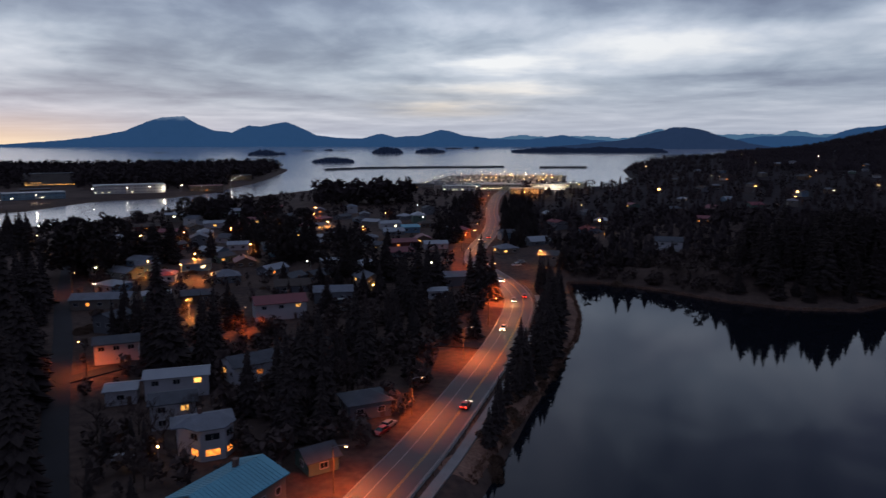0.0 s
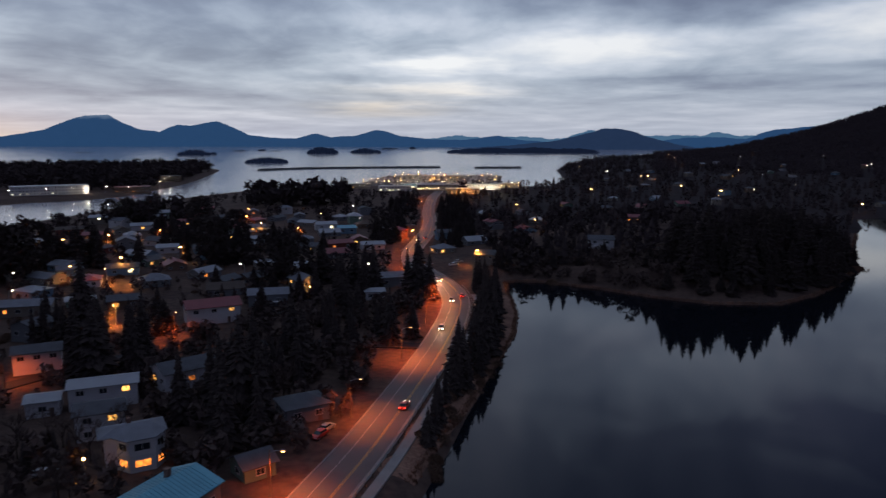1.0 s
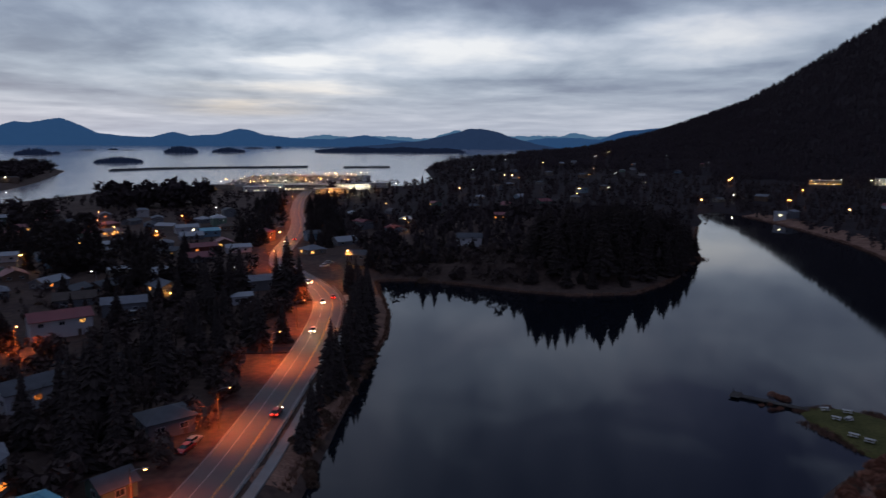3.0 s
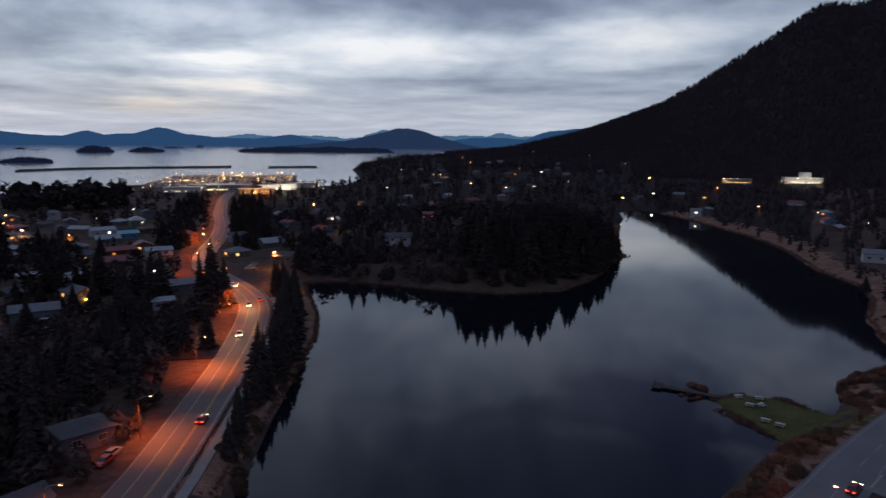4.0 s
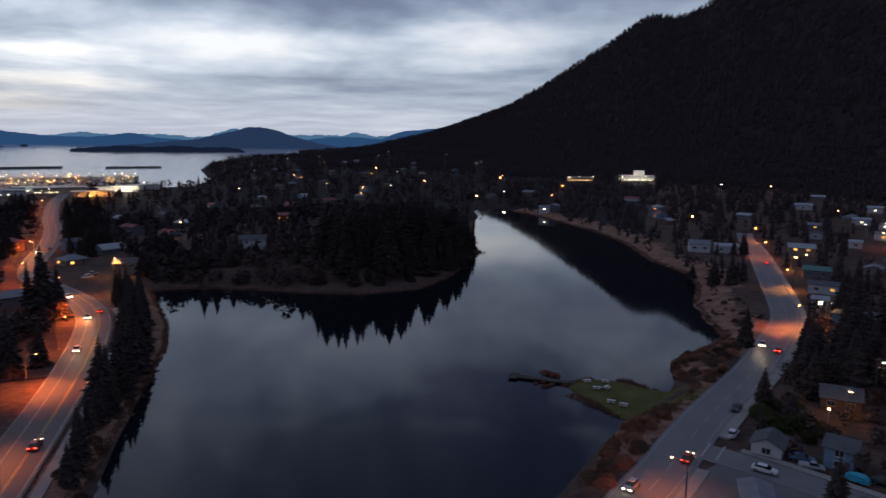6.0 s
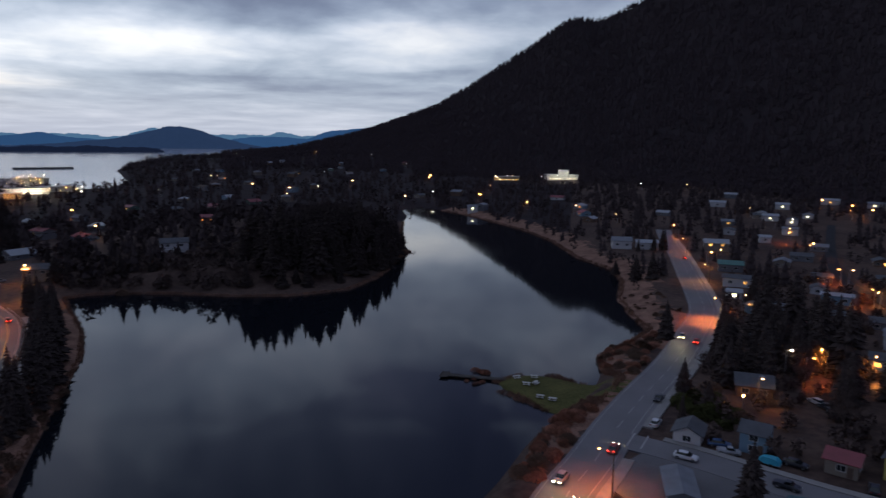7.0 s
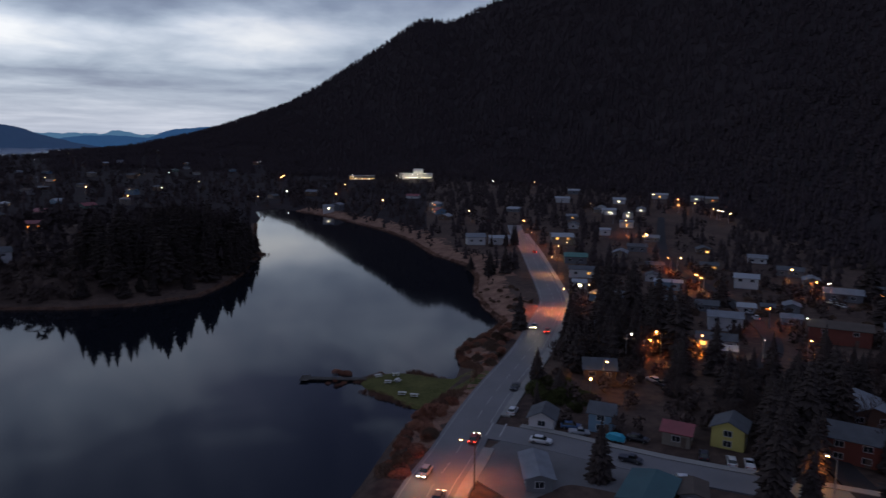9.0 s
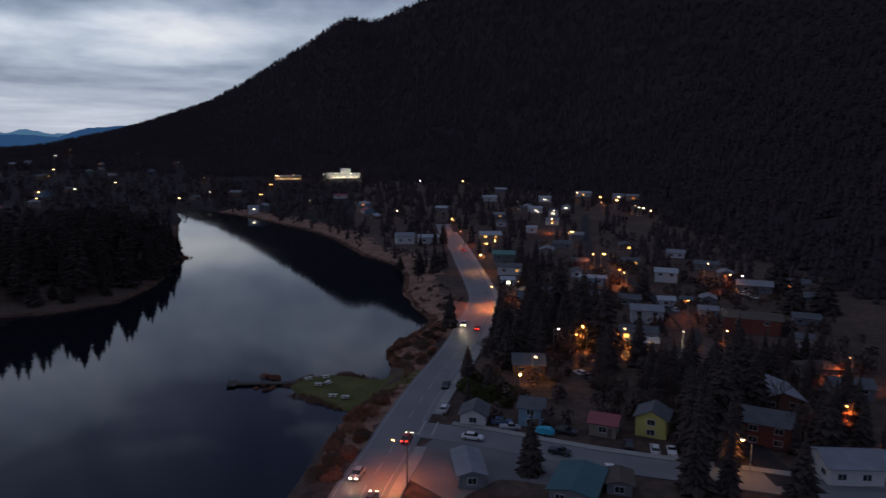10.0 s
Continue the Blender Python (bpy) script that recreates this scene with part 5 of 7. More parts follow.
stand([(-85, 203, 29, 14), (-30, 147, 23, 9), (-30, 131, 20, 7), (-24, 133, 16, 6), (-117, 181, 36, 13), (-93, 148, 31, 10), (-83, 125, 31, 10), (-68, 105, 26, 8), (3, 201, 18, 7), (10, 207, 13, 7), (-16, 265, 18, 7.5), (-2, 275, 18, 9), (-116, 344, 18, 8), (-219, 347, 21, 8)], "tall conifers of the town", 5)
stand([(119, 24, 22, 8), (141, 24, 23, 9), (136, 29, 18, 7), (156, 25, 20, 9), (124, 8, 13, 10), (222, 94, 22, 11), (199, 76, 24, 11), (192, 67, 22, 10), (184, 54, 16, 9), (231, 107, 20, 10), (250, 121, 16, 9), (189, 118, 13, 6), (271, 178, 15, 8), (270, 186, 13, 7), (279, 204, 8, 6), (269, 78, 13, 7), (183, 26, 14, 10), (187, 21, 12, 8), (178, 33, 13, 9), (175, 38, 12, 8)], "tall conifers beyond the lake road", 6)
stand([(163, 84, 11, 7), (144, 78, 7, 5), (224, 59, 6, 5), (318, 36, 19, 13), (276, 25, 17, 11), (284, 16, 16, 13), (187, 96, 14, 8), (169, 46, 12, 8), (149, 6, 14, 8), (163, 30, 15, 9), (168, 22, 15, 9), (208, 82, 18, 10), (215, 78, 18, 9), (241, 100, 14, 8), (148, 32, 15, 8), (210, 100, 17, 9), (176, 60, 13, 9), (193, 42, 12, 8)], "tall conifers beyond the lake road", 7)
# single trees that stand out
for x, y, h in ((15, 264, 25), (19, 259, 19), (11, 268, 19), (-14, 256, 19), (-6, 262, 19), (-24, 262, 15), (21, 166, 9), (133, 78, 7), (150, 88, 9), (355, 226, 14), (362, 232, 13), (349, 229, 11), (338, 232, 8)):
    plant("c", x, y, h, "single conifers", R)
copy_thing(CONIFERS[4], pose(110, 51, ground_at(110, 51) - 0.1, 0, 0, 40) @ Matrix.Diagonal((0.66, 0.66, 0.66, 1)))
PLANTED.append((110, 51))
# bank between road and lake
for i, (b, d, a) in enumerate(along(LEFT_ROAD, 112, 262, 2.7)):
    w = 10.0 + R.uniform(0, 2.5) + (3.5 if i % 2 else 0)
    x, y = b.x + d.y * w, b.y - d.x * w
    if float(signed(np.array([x]), np.array([y]), LAKE)[0]) < -0.8:
        plant("c", x, y, R.uniform(10, 17) if i > 9 else R.uniform(7, 11), "conifers on the lake bank", R)
grove(1, -100, 145, 16, 34, 26, 15, 24, 3.5, "conifers on the town slope", 22)
grove(2, -150, 225, 16, 40, 24, 15, 23, 4, "conifers on the town slope", 25)
grove(3, -71, 182, 10, 8, 9, 16, 22, 3, "conifers among the houses")
grove(4, -30, 165, 12, 30, 26, 10, 20, 3, "conifers among the houses", -15, 0.25)
grove(5, -10, 215, 14, 26, 22, 9, 16, 3, "conifers among the houses", -15, 0.4)
grove(6, -95, 215, 14, 12, 9, 12, 19, 3.5, "conifers among the houses", 0, 0.3)
grow_joined("woods_old_town_conifers", "dark conifers between the old town houses", spots_in(37, -22, 300, 24, 20, 10, 10, 18, 4) + spots_in(38, -60, 360, 40, 24, 14, 12, 20, 5) + spots_in(39, -110, 420, 60, 40, 18, 11, 18, 6) + spots_in(40, -148, 345, 20, 14, 9, 16, 23, 4) + spots_in(41, -75, 250, 50, 40, 16, 7, 13, 4), 37)
# the wooded point across the lake
grow_joined("woods_point_low", "low dark conifers on the wooded point", spots_in(42, 84, 334, 34, 26, 20, 7, 13, 4.5), 42)
grow_joined("woods_point_shore", "tall dark conifers crowding the wooded point", spots_in(11, 170, 293, 48, 25, 66, 14, 24, 3.2, 14) + spots_in(14, 166, 290, 54, 27, 50, 7, 15, 2.6, 14) + spots_in(13, 218, 338, 30, 34, 60, 11, 22, 3.2, 40), 11)
grow_joined("woods_slope_top", "tall dark rounded trees above the channel", spots_in(31, -176, 318, 15, 18, 16, 14, 20, 4.0, 20) + spots_in(32, -232, 372, 16, 20, 14, 14, 20, 4.5, 20), 31)
# trees that close in on the far road
grow_joined("woods_roadside", "dark trees beside the far road", spots_in(33, 8, 470, 10, 70, 26, 9, 16, 4.0, -6) + spots_in(34, 52, 470, 12, 90, 40, 9, 16, 4.0, -8) + spots_in(35, 70, 640, 14, 80, 30, 10, 17, 4.5, -8) + spots_in(36, 22, 640, 12, 70, 22, 9, 16, 4.5, -8), 33)
# right-hand neighbourhood
grove(14, 178, 82, 18, 14, 24, 10, 17, 3.2, "conifers among the houses", 0, 0.2)
grove(15, 196, 94, 16, 10, 12, 11, 17, 3.2, "conifers among the houses", 20, 0.1)
grove(16, 163, 44, 18, 18, 30, 8, 14, 2.6, "conifers among the houses", 0, 0.5)
grove(17, 140, 22, 7, 6, 6, 13, 18, 3, "conifers among the houses")
grove(18, 128, 20, 6, 6, 5, 11, 15, 3, "conifers among the houses")
grove(19, 225, 88, 24, 14, 22, 8, 14, 3.4, "conifers among the houses", 0, 0.4)
grove(20, 190, 20, 26, 18, 30, 7, 13, 3, "conifers among the houses", 0, 0.5)
grove(21, 150, -2, 14, 14, 10, 8, 14, 3, "conifers among the houses", 0, 0.3)
grove(22, -85, 120, 10, 22, 16, 9, 18, 3, "conifers on the town slope", 22, 0.2)
grove(23, -118, 178, 10, 26, 18, 12, 20, 3, "conifers on the town slope", 25, 0.1)
grove(24, -60, 125, 14, 22, 16, 5, 9, 3, "conifers among the houses", 10, 0.6)


def far_woods(name, label, seed, count, place, lo=12, hi=22, material=FOREST, fat=1.0):
    """Many small conifers joined: three skirts of boughs each, uneven."""
    rng = np.random.RandomState(seed)
    P = place(rng, count)
    n = len(P)
    z = land(P[:, 0], P[:, 1])
    ok = z > sea_level(np.hypot(P[:, 0], P[:, 1])) + 0.9
    P, z = P[ok], z[ok]
    n = len(P)
    H = rng.uniform(lo, hi, n)
    sides, tiers = 5, 3
    Vs, Fs = [], []
    base = 0
    for t in range(tiers):
        zb, zt = z + H * (0.08 + 0.27 * t), z + H * (0.48 + 0.26 * t)
        rad = H * fat * (0.21 - 0.055 * t / fat) * rng.uniform(0.8, 1.25, n)
        ang = rng.uniform(0, 6.28, n)
        ring = []
        for k in range(sides):
            a = ang + 6.283 * k / sides
            rr = rad * rng.uniform(0.65, 1.25, n)
            ring.append(np.stack([P[:, 0] + np.cos(a) * rr, P[:, 1] + np.sin(a) * rr, zb - rng.uniform(0, 0.06, n) * H], -1))
        top = np.stack([P[:, 0] + rng.uniform(-0.2, 0.2, n), P[:, 1] + rng.uniform(-0.2, 0.2, n), zt], -1)
        Vs.append(np.stack(ring + [top], 1).reshape(-1, 3))
        idx = base + np.arange(n)[:, None] * (sides + 1)
        Fs.append(np.concatenate([np.stack([idx[:, 0] + k, idx[:, 0] + (k + 1) % sides, idx[:, 0] + sides], -1) for k in range(sides)]))
        base += n * (sides + 1)
    V, F = np.concatenate(Vs), np.concatenate(Fs)
    me = bpy.data.meshes.new(name)
    me.vertices.add(len(V))
    me.vertices.foreach_set("co", V.ravel())
    me.loops.add(F.size)
    me.loops.foreach_set("vertex_index", F.ravel().astype(np.int32))
    me.polygons.add(len(F))
    me.polygons.foreach_set("loop_start", (np.arange(len(F)) * 3).astype(np.int32))
    me.update(calc_edges=True)
    me.materials.append(material)
    return tagged(new(name, me), label, "woods", kind="stuff")


CLEAR = HOUSES + [(x, y, 4.5) for rows in (FAR_A, FAR_B, FAR_C, FAR_D) for x, y, _ in rows if (x, y) != (191, 360)]


def clump_woods(name, label, seed, count, place, lo, hi, leaves=30, material=FOREST, leaf=1.0):
    """Many rounded ragged trees joined: loose clumps of foliage over a drawn-up oval."""
    rng = np.random.RandomState(seed)
    P = place(rng, count)
    z = land(P[:, 0], P[:, 1])
    ok = z > sea_level(np.hypot(P[:, 0], P[:, 1])) + 0.9
    P, z = P[ok], z[ok]
    n = len(P)
    H = rng.uniform(lo, hi, n)
    tris = []
    for k in range(leaves):
        u, a = rng.uniform(-1, 1, n), rng.uniform(0, 6.283, n)
        s = np.sqrt(1 - u * u) * rng.uniform(0.7, 1.05, n)
        c = np.stack([P[:, 0] + np.cos(a) * s * H * 0.30, P[:, 1] + np.sin(a) * s * H * 0.30, z + H * (0.55 + 0.40 * u)], -1)
        for _ in range(1):
            d = rng.normal(size=(3, n, 3))
            d /= np.linalg.norm(d, axis=2, keepdims=True)
            tris.append(np.stack([c + d[i] * (H * leaf * rng.uniform(0.14, 0.26, n))[:, None] for i in range(3)], 1))
    V = np.concatenate(tris).reshape(-1, 3)
    F = np.arange(len(V)).reshape(-1, 3)
    me = bpy.data.meshes.new(name)
    me.vertices.add(len(V))
    me.vertices.foreach_set("co", V.ravel())
    me.loops.add(F.size)
    me.loops.foreach_set("vertex_index", F.ravel().astype(np.int32))
    me.polygons.add(len(F))
    me.polygons.foreach_set("loop_start", (np.arange(len(F)) * 3).astype(np.int32))
    me.update(calc_edges=True)
    me.materials.append(material)
    return tagged(new(name, me), label, "woods", kind="stuff")


def keep_clear(P, gap=1.0, roads=True):
    m = np.ones(len(P), bool)
    for a, b, c in CLEAR:
        m &= np.hypot(P[:, 0] - a, P[:, 1] - b) > c * gap
        # a clear strip in front of each house
        r = math.hypot(a, b)
        t = (P[:, 0] * a + P[:, 1] * b) / r
        s = np.abs(P[:, 0] * b - P[:, 1] * a) / r
        m &= ~((s < c * 0.8) & (t < r) & (t > r * (0.90 if c > 5 else 0.82)))
    if roads:
        for p, w in ROADS:
            m &= edge_distance(P[:, 0], P[:, 1], p, False) > w + 1
    m &= signed(P[:, 0], P[:, 1], LAKE) < -3
    return P[m]


def by_polar(a0, a1, r0, r1, foot=False):
    def f(rng, n):
        a = rng.uniform(a0, a1, n)
        r = np.sqrt(rng.uniform(r0 * r0, r1 * r1, n))
        if foot:
            fr = np.interp(a, [q for q, _ in FOOT_R], [q for _, q in FOOT_R])
            cr = np.interp(a, [q for q, _ in CREST_R], [q for _, q in CREST_R])
            k = (r > fr * 0.97) & (r < cr * 1.03)
            a, r = a[k], r[k]
        P = np.stack([np.sin(np.radians(a)) * r, np.cos(np.radians(a)) * r], -1)
        return keep_clear(P, roads=not foot)
    return f


def in_island(rng, n):
    P = np.stack([rng.uniform(-1100, -290, n), rng.uniform(900, 1760, n)], -1)
    return keep_clear(P[signed(P[:, 0], P[:, 1], ISLAND) > 12])


far_woods("woods_mountain", "dark conifer forest covering the mountain side", 101, 62000, by_polar(22, 96, 300, 2600, True), 8, 15, MOUNTAIN)
far_woods("woods_headland", "dark conifers between the headland houses", 102, 4200, by_polar(6.5, 40, 480, 3300), 7.5, 14, fat=1.2)
clump_woods("woods_headland_round", "dark rounded trees between the headland houses", 112, 2600, by_polar(6.5, 40, 480, 2400), 6, 11, 24)
far_woods("woods_point", "dark conifers behind the wooded point", 103, 260, by_polar(8, 37, 330, 520), 8, 13)
clump_woods("woods_point_round", "dark rounded trees behind the wooded point", 113, 300, by_polar(8, 37, 320, 520), 6, 12, 34)
far_woods("woods_foot", "dark conifers below the mountain", 104, 2200, by_polar(52, 92, 330, 1050), 6, 12, fat=1.1)
far_woods("woods_east_shore", "low dark conifers above the far lake shore", 118, 900, by_polar(38, 52, 450, 1050), 4, 8, fat=1.2)
clump_woods("woods_foot_round", "dark rounded trees below the mountain", 114, 1500, by_polar(38, 92, 300, 1050), 4, 7, 26)
clump_woods("woods_town", "dark rounded trees between the town houses", 105, 420, by_polar(-27, 3.5, 300, 600), 5, 10, 34)
def round_trees(name, label, seed, spots, leaves=620):
    """A few broad round-headed trees, each a loose crown of many small sprays."""
    clump_woods(name, label, seed, len(spots), lambda rng, n: np.array([p[:2] for p in spots], float), min(p[2] for p in spots), max(p[2] for p in spots), leaves, NEEDLES, 0.32)


round_trees("woods_slope_crowns", "broad dark trees on the town slope", 131, [(-169, 299, 27), (-159, 299, 28), (-150, 299, 26), (-150, 313, 24), (-163, 306, 27), (-155, 308, 25)])
round_trees("woods_old_town", "broad dark trees above the old town roofs", 132, [(-44, 287, 22), (-34, 283, 22), (-78, 334, 26), (-76, 375, 26), (-84, 350, 24), (-122, 477, 26), (-116, 465, 24)])
round_trees("woods_channel_crowns", "broad dark trees at the channel", 133, [(-189, 507, 20), (-176, 507, 21), (-166, 515, 21), (-182, 516, 20)])
clump_woods("woods_shore", "tall dark trees along the town shore", 106, 26, by_polar(-10.2, -6.8, 660, 740), 15, 25, 40)
clump_woods("woods_shore_east", "tall dark trees near the harbour", 116, 30, by_polar(-6.0, -2.8, 660, 740), 15, 25, 40)
clump_woods("woods_shore_low", "low dark trees along the town shore", 117, 110, by_polar(-14, 3.5, 640, 820), 5, 9, 26)
def in_poly(poly, gap=0.55):
    """Places within a stretch of the plan, clear of houses and roads."""
    def f(rng, n):
        xs, ys = [p[0] for p in poly], [p[1] for p in poly]
        P = np.stack([rng.uniform(min(xs), max(xs), n), rng.uniform(min(ys), max(ys), n)], -1)
        P = P[inside(P[:, 0], P[:, 1], poly)]
        m = signed(P[:, 0], P[:, 1], LAKE) < -1.5
        for a, b, c in HOUSES:
            r = math.hypot(a, b)
            t, s = (P[:, 0] * a + P[:, 1] * b) / r, np.abs(P[:, 0] * b - P[:, 1] * a) / r
            m &= (np.hypot(P[:, 0] - a, P[:, 1] - b) > c * gap + 2) & ~((s < c * 0.7) & (t < r) & (t > r - c - 5))
        for p, w in ROADS:
            m &= edge_distance(P[:, 0], P[:, 1], p, False) > w - 1.0
        return P[m]
    return f


clump_woods("scrub_roadside", "dark leafless scrub and young trees beside the main road", 141, 460, in_poly([(-62, 108), (-22, 112), (-6, 150), (8, 205), (18, 262), (-20, 256), (-60, 205)]), 2.5, 6.5, 60, TWIGS)
clump_woods("scrub_slope", "dark scrub between the houses of the town slope", 142, 340, in_poly([(-120, 112), (-62, 108), (-58, 205), (-20, 256), (-30, 300), (-150, 300), (-150, 200)]), 2.0, 5.5, 50, TWIGS)
clump_woods("scrub_east", "dark scrub between the houses beyond the lake road", 143, 1000, in_poly([(130, 12), (128, 70), (170, 96), (300, 158), (350, 140), (320, 30), (220, -10)]), 2.0, 5.0, 50, TWIGS)
clump_woods("scrub_point", "brown leafless scrub on the low side of the point", 144, 420, in_poly([(58, 308), (96, 290), (116, 270), (130, 275), (125, 330), (66, 360)]), 2.5, 6.0, 50, TWIGS)
clump_woods("woods_channel", "dark trees by the channel shore", 107, 70, by_polar(-19.5, -15.5, 520, 640), 11, 18, 36)
clump_woods("woods_island", "dark trees on the island across the channel", 108, 3600, in_island, 13, 24, 24)


# ================= street lamps =================
def glow_mat(name, color, strength):
    return mat(name, (0.4, 0.35, 0.3), 0.4, var=0.05, emit=color, strength=strength)


SODIUM, AMBER, COOL = (1.0, 0.175, 0.032), (1.0, 0.34, 0.07), (1.0, 0.88, 0.66)
LENS = {"sodium": glow_mat("lamp_sodium", (1.0, 0.30, 0.055), 85.0), "amber": glow_mat("lamp_amber", (1.0, 0.42, 0.10), 85.0), "cool": glow_mat("lamp_cool", (1.0, 0.84, 0.60), 42.0)}


def make_lamp(kind, h, arm, size, hood=False):
    e = thing("street_lamp", 0, 0, -310, 0, {"sodium": "orange sodium street lamp on a tall pole, lit", "amber": "amber street lamp on a pole, lit", "cool": "white street lamp on a pole, lit"}[kind], "street lamp")
    part("pole", cached(f"pole|{h}", lambda: cyl(cyl(bmesh.new(), (0, 0, -0.8), (0, 0, 0.4), 0.20, 0.16, 8), (0, 0, 0.4), (0, 0, h), 0.13, 0.08, 8), WOODPOLE if h > 8 else METAL), None, e)
    part("arm", cached(f"arm|{h}|{arm}", lambda: cyl(cyl(bmesh.new(), (0, 0, h - 0.7), (arm * 0.5, 0, h - 0.1), 0.05, 0.045, 6), (arm * 0.5, 0, h - 0.1), (arm, 0, h), 0.045, 0.04, 6), METAL), None, e)
    hd = part("head", cached(f"head|{h}|{arm}|{size}", lambda: boxed(arm - 0.1 * size, -0.2 * size, h + 0.0, arm + 0.75 * size, 0.2 * size, h + 0.18 * size, bevel=0.05 * size), METAL), None, e)
    def lens():
        bm = bmesh.new()
        bmesh.ops.create_uvsphere(bm, u_segments=10, v_segments=6, radius=(0.22 if hood else 0.24) * size, matrix=Matrix.Translation((arm + 0.32 * size, 0, h - 0.02)) @ Matrix.Diagonal((1.0, 0.62, 0.3 if hood else 0.7, 1)))
        return bm
    part("lens", cached(f"lens|{kind}|{h}|{arm}|{size}|{hood}", lens, LENS[kind]), None, hd)
    return e


LAMPS = {(k, s): make_lamp(k, h, a, s) for k in LENS for s, h, a in ((1.0, 9.0, 2.2), (1.25, 7.0, 1.2), (1.8, 7.5, 1.2), (2.6, 8.0, 1.2))}
LAMPS[("sodium", 0)] = make_lamp("sodium", 9.0, 2.2, 1.0, True)
PLACED_LAMPS = []


def lamp(x, y, aim, kind="sodium", size=1.0, power=0.0, cone=150, group="street lamps", lift=0.0):
    """A street lamp whose arm points the way aim (degrees); power lights the ground under it."""
    g = ground_at(x, y) + lift
    copy = copy_thing(LAMPS[(kind, size)], pose(x, y, g, 0, 0, aim))
    tagged(copy, group=group)
    if power:
        h, a = (9.0, 2.2) if size <= 1.0 else (7.0, 1.2)
        li = bpy.data.lights.new("lamp_light", "SPOT")
        li.energy, li.color, li.spot_size, li.spot_blend, li.shadow_soft_size = power, {"sodium": SODIUM, "amber": AMBER, "cool": COOL}[kind], radians(cone), 1.0, 0.25
        ob = new("lamp_light", li)
        ob.matrix_world = pose(x + math.cos(radians(aim)) * (a + 0.35), y + math.sin(radians(aim)) * (a + 0.35), g + h - 0.5)


# along the lit road, town side
for s, pw in ((54, 11475), (91, 10800), (134, 20250), (172, 12150), (205, 21600), (240, 20250), (284, 14850), (330, 17550), (380, 17550), (430, 18900), (490, 18900), (560, 20250), (630, 20250), (700, 20250)):
    b, d, a = along(LEFT_ROAD, s + 30, s + 40, 99)[0]
    lamp(b.x - d.y * 7.6, b.y + d.x * 7.6, a - 90, "sodium", 1.0 if s == 54 else 0, pw, 148, group="lamps along the main road")
# along the lake road
for x, y, pw, aim, k in ((93, 66.5, 7500, 120, "sodium"), (221, 117, 26000, 130, "sodium"), (283, 157, 6000, 140, "amber"), (354, 211, 9000, 140, "sodium"), (402, 247, 8000, 150, "sodium")):
    lamp(x, y, aim, k, 1.0, pw, group="lamps along the lake road", cone=140)
# single lamps of the side streets
lamp(-91, 171, 150, "sodium", 1.0, 10000, group="lamps in the side streets")
lamp(-62, 211, 300, "sodium", 1.0, 9000, group="lamps in the side streets")
lamp(-146, 268, 330, "sodium", 1.0, 4000, group="lamps in the side streets")
lamp(155, 72, 230, "amber", 1.8, 1300, group="lamps in the side streets")
lamp(180, 72, 300, "sodium", 1.25, 3500, group="lamps in the side streets")
lamp(211, 37, 220, "sodium", 1.25, 3500, group="lamps in the side streets")
lamp(204, 47, 200, "cool", 1.25, 2000, group="lamps in the side streets")
lamp(131, 17, 90, "amber", 1.25, 1200, group="lamps in the side streets")
lamp(291, 94, 60, "sodium", 1.25, 5000, group="lamps in the side streets")
lamp(328, 120, 60, "sodium", 1.25, 5000, group="lamps in the side streets")
lamp(394, 160, 60, "sodium", 1.25, 4000, group="lamps in the side streets")
lamp(436, 190, 60, "sodium", 1.25, 6000, group="lamps in the side streets")
lamp(201, 4, 160, "sodium", 1.25, 3500, group="lamps in the side streets")
lamp(162, 3, 160, "sodium", 1.25, 2500, group="lamps in the side streets")
# points of light further off
for k, rows in enumerate((FAR_A, FAR_B, FAR_C, FAR_D)):
    for x, y, c in rows:
        lamp(x, y, R.uniform(0, 360), ("sodium", "amber", "cool")[c], 1.25 if math.hypot(x, y) < 330 else 1.8 if math.hypot(x, y) < 650 else 2.6, group="lamps of the far streets", power=11000 if k == 0 and c < 2 else 3500 if k == 3 and c < 2 and x < 400 else 0)
# shore lamps across the channel, and harbour floodlights
for x, y in ((-381, 786), (-358, 812), (-335, 828), (-308, 852), (-290, 876), (-285, 930), (-292, 1000), (-300, 1060), (-310, 1120), (-390, 690), (-395, 640)):
    if float(signed(np.array([x - 14.0]), np.array([float(y)]), ISLAND)[0]) > 4:
        lamp(x - 14, y, R.uniform(0, 360), "cool", 2.6, group="lamps on the far shore", power=0)
for i in range(34):
    lamp(R.uniform(-40, 200), R.uniform(800, 985), R.uniform(0, 360), R.choice(("cool", "cool", "amber")), 1.25, group="lamps by the harbour")

# lamps added in front to stand in for bright hospital and clinic windows
for i in range(9):
    x, y = 800 - 14 + (i - 4) * 5.0, 688 - 14 - (i - 4) * 6.0
    lamp(x, y, 225, "cool", 1.8, group="lamps at the hospital")
for i in range(5):
    lamp(752 - 10 + (i - 2) * 6.0, 757 - 11 - (i - 2) * 6.0, 225, ("cool", "amber")[i % 2], 1.8, group="lamps at the hospital")

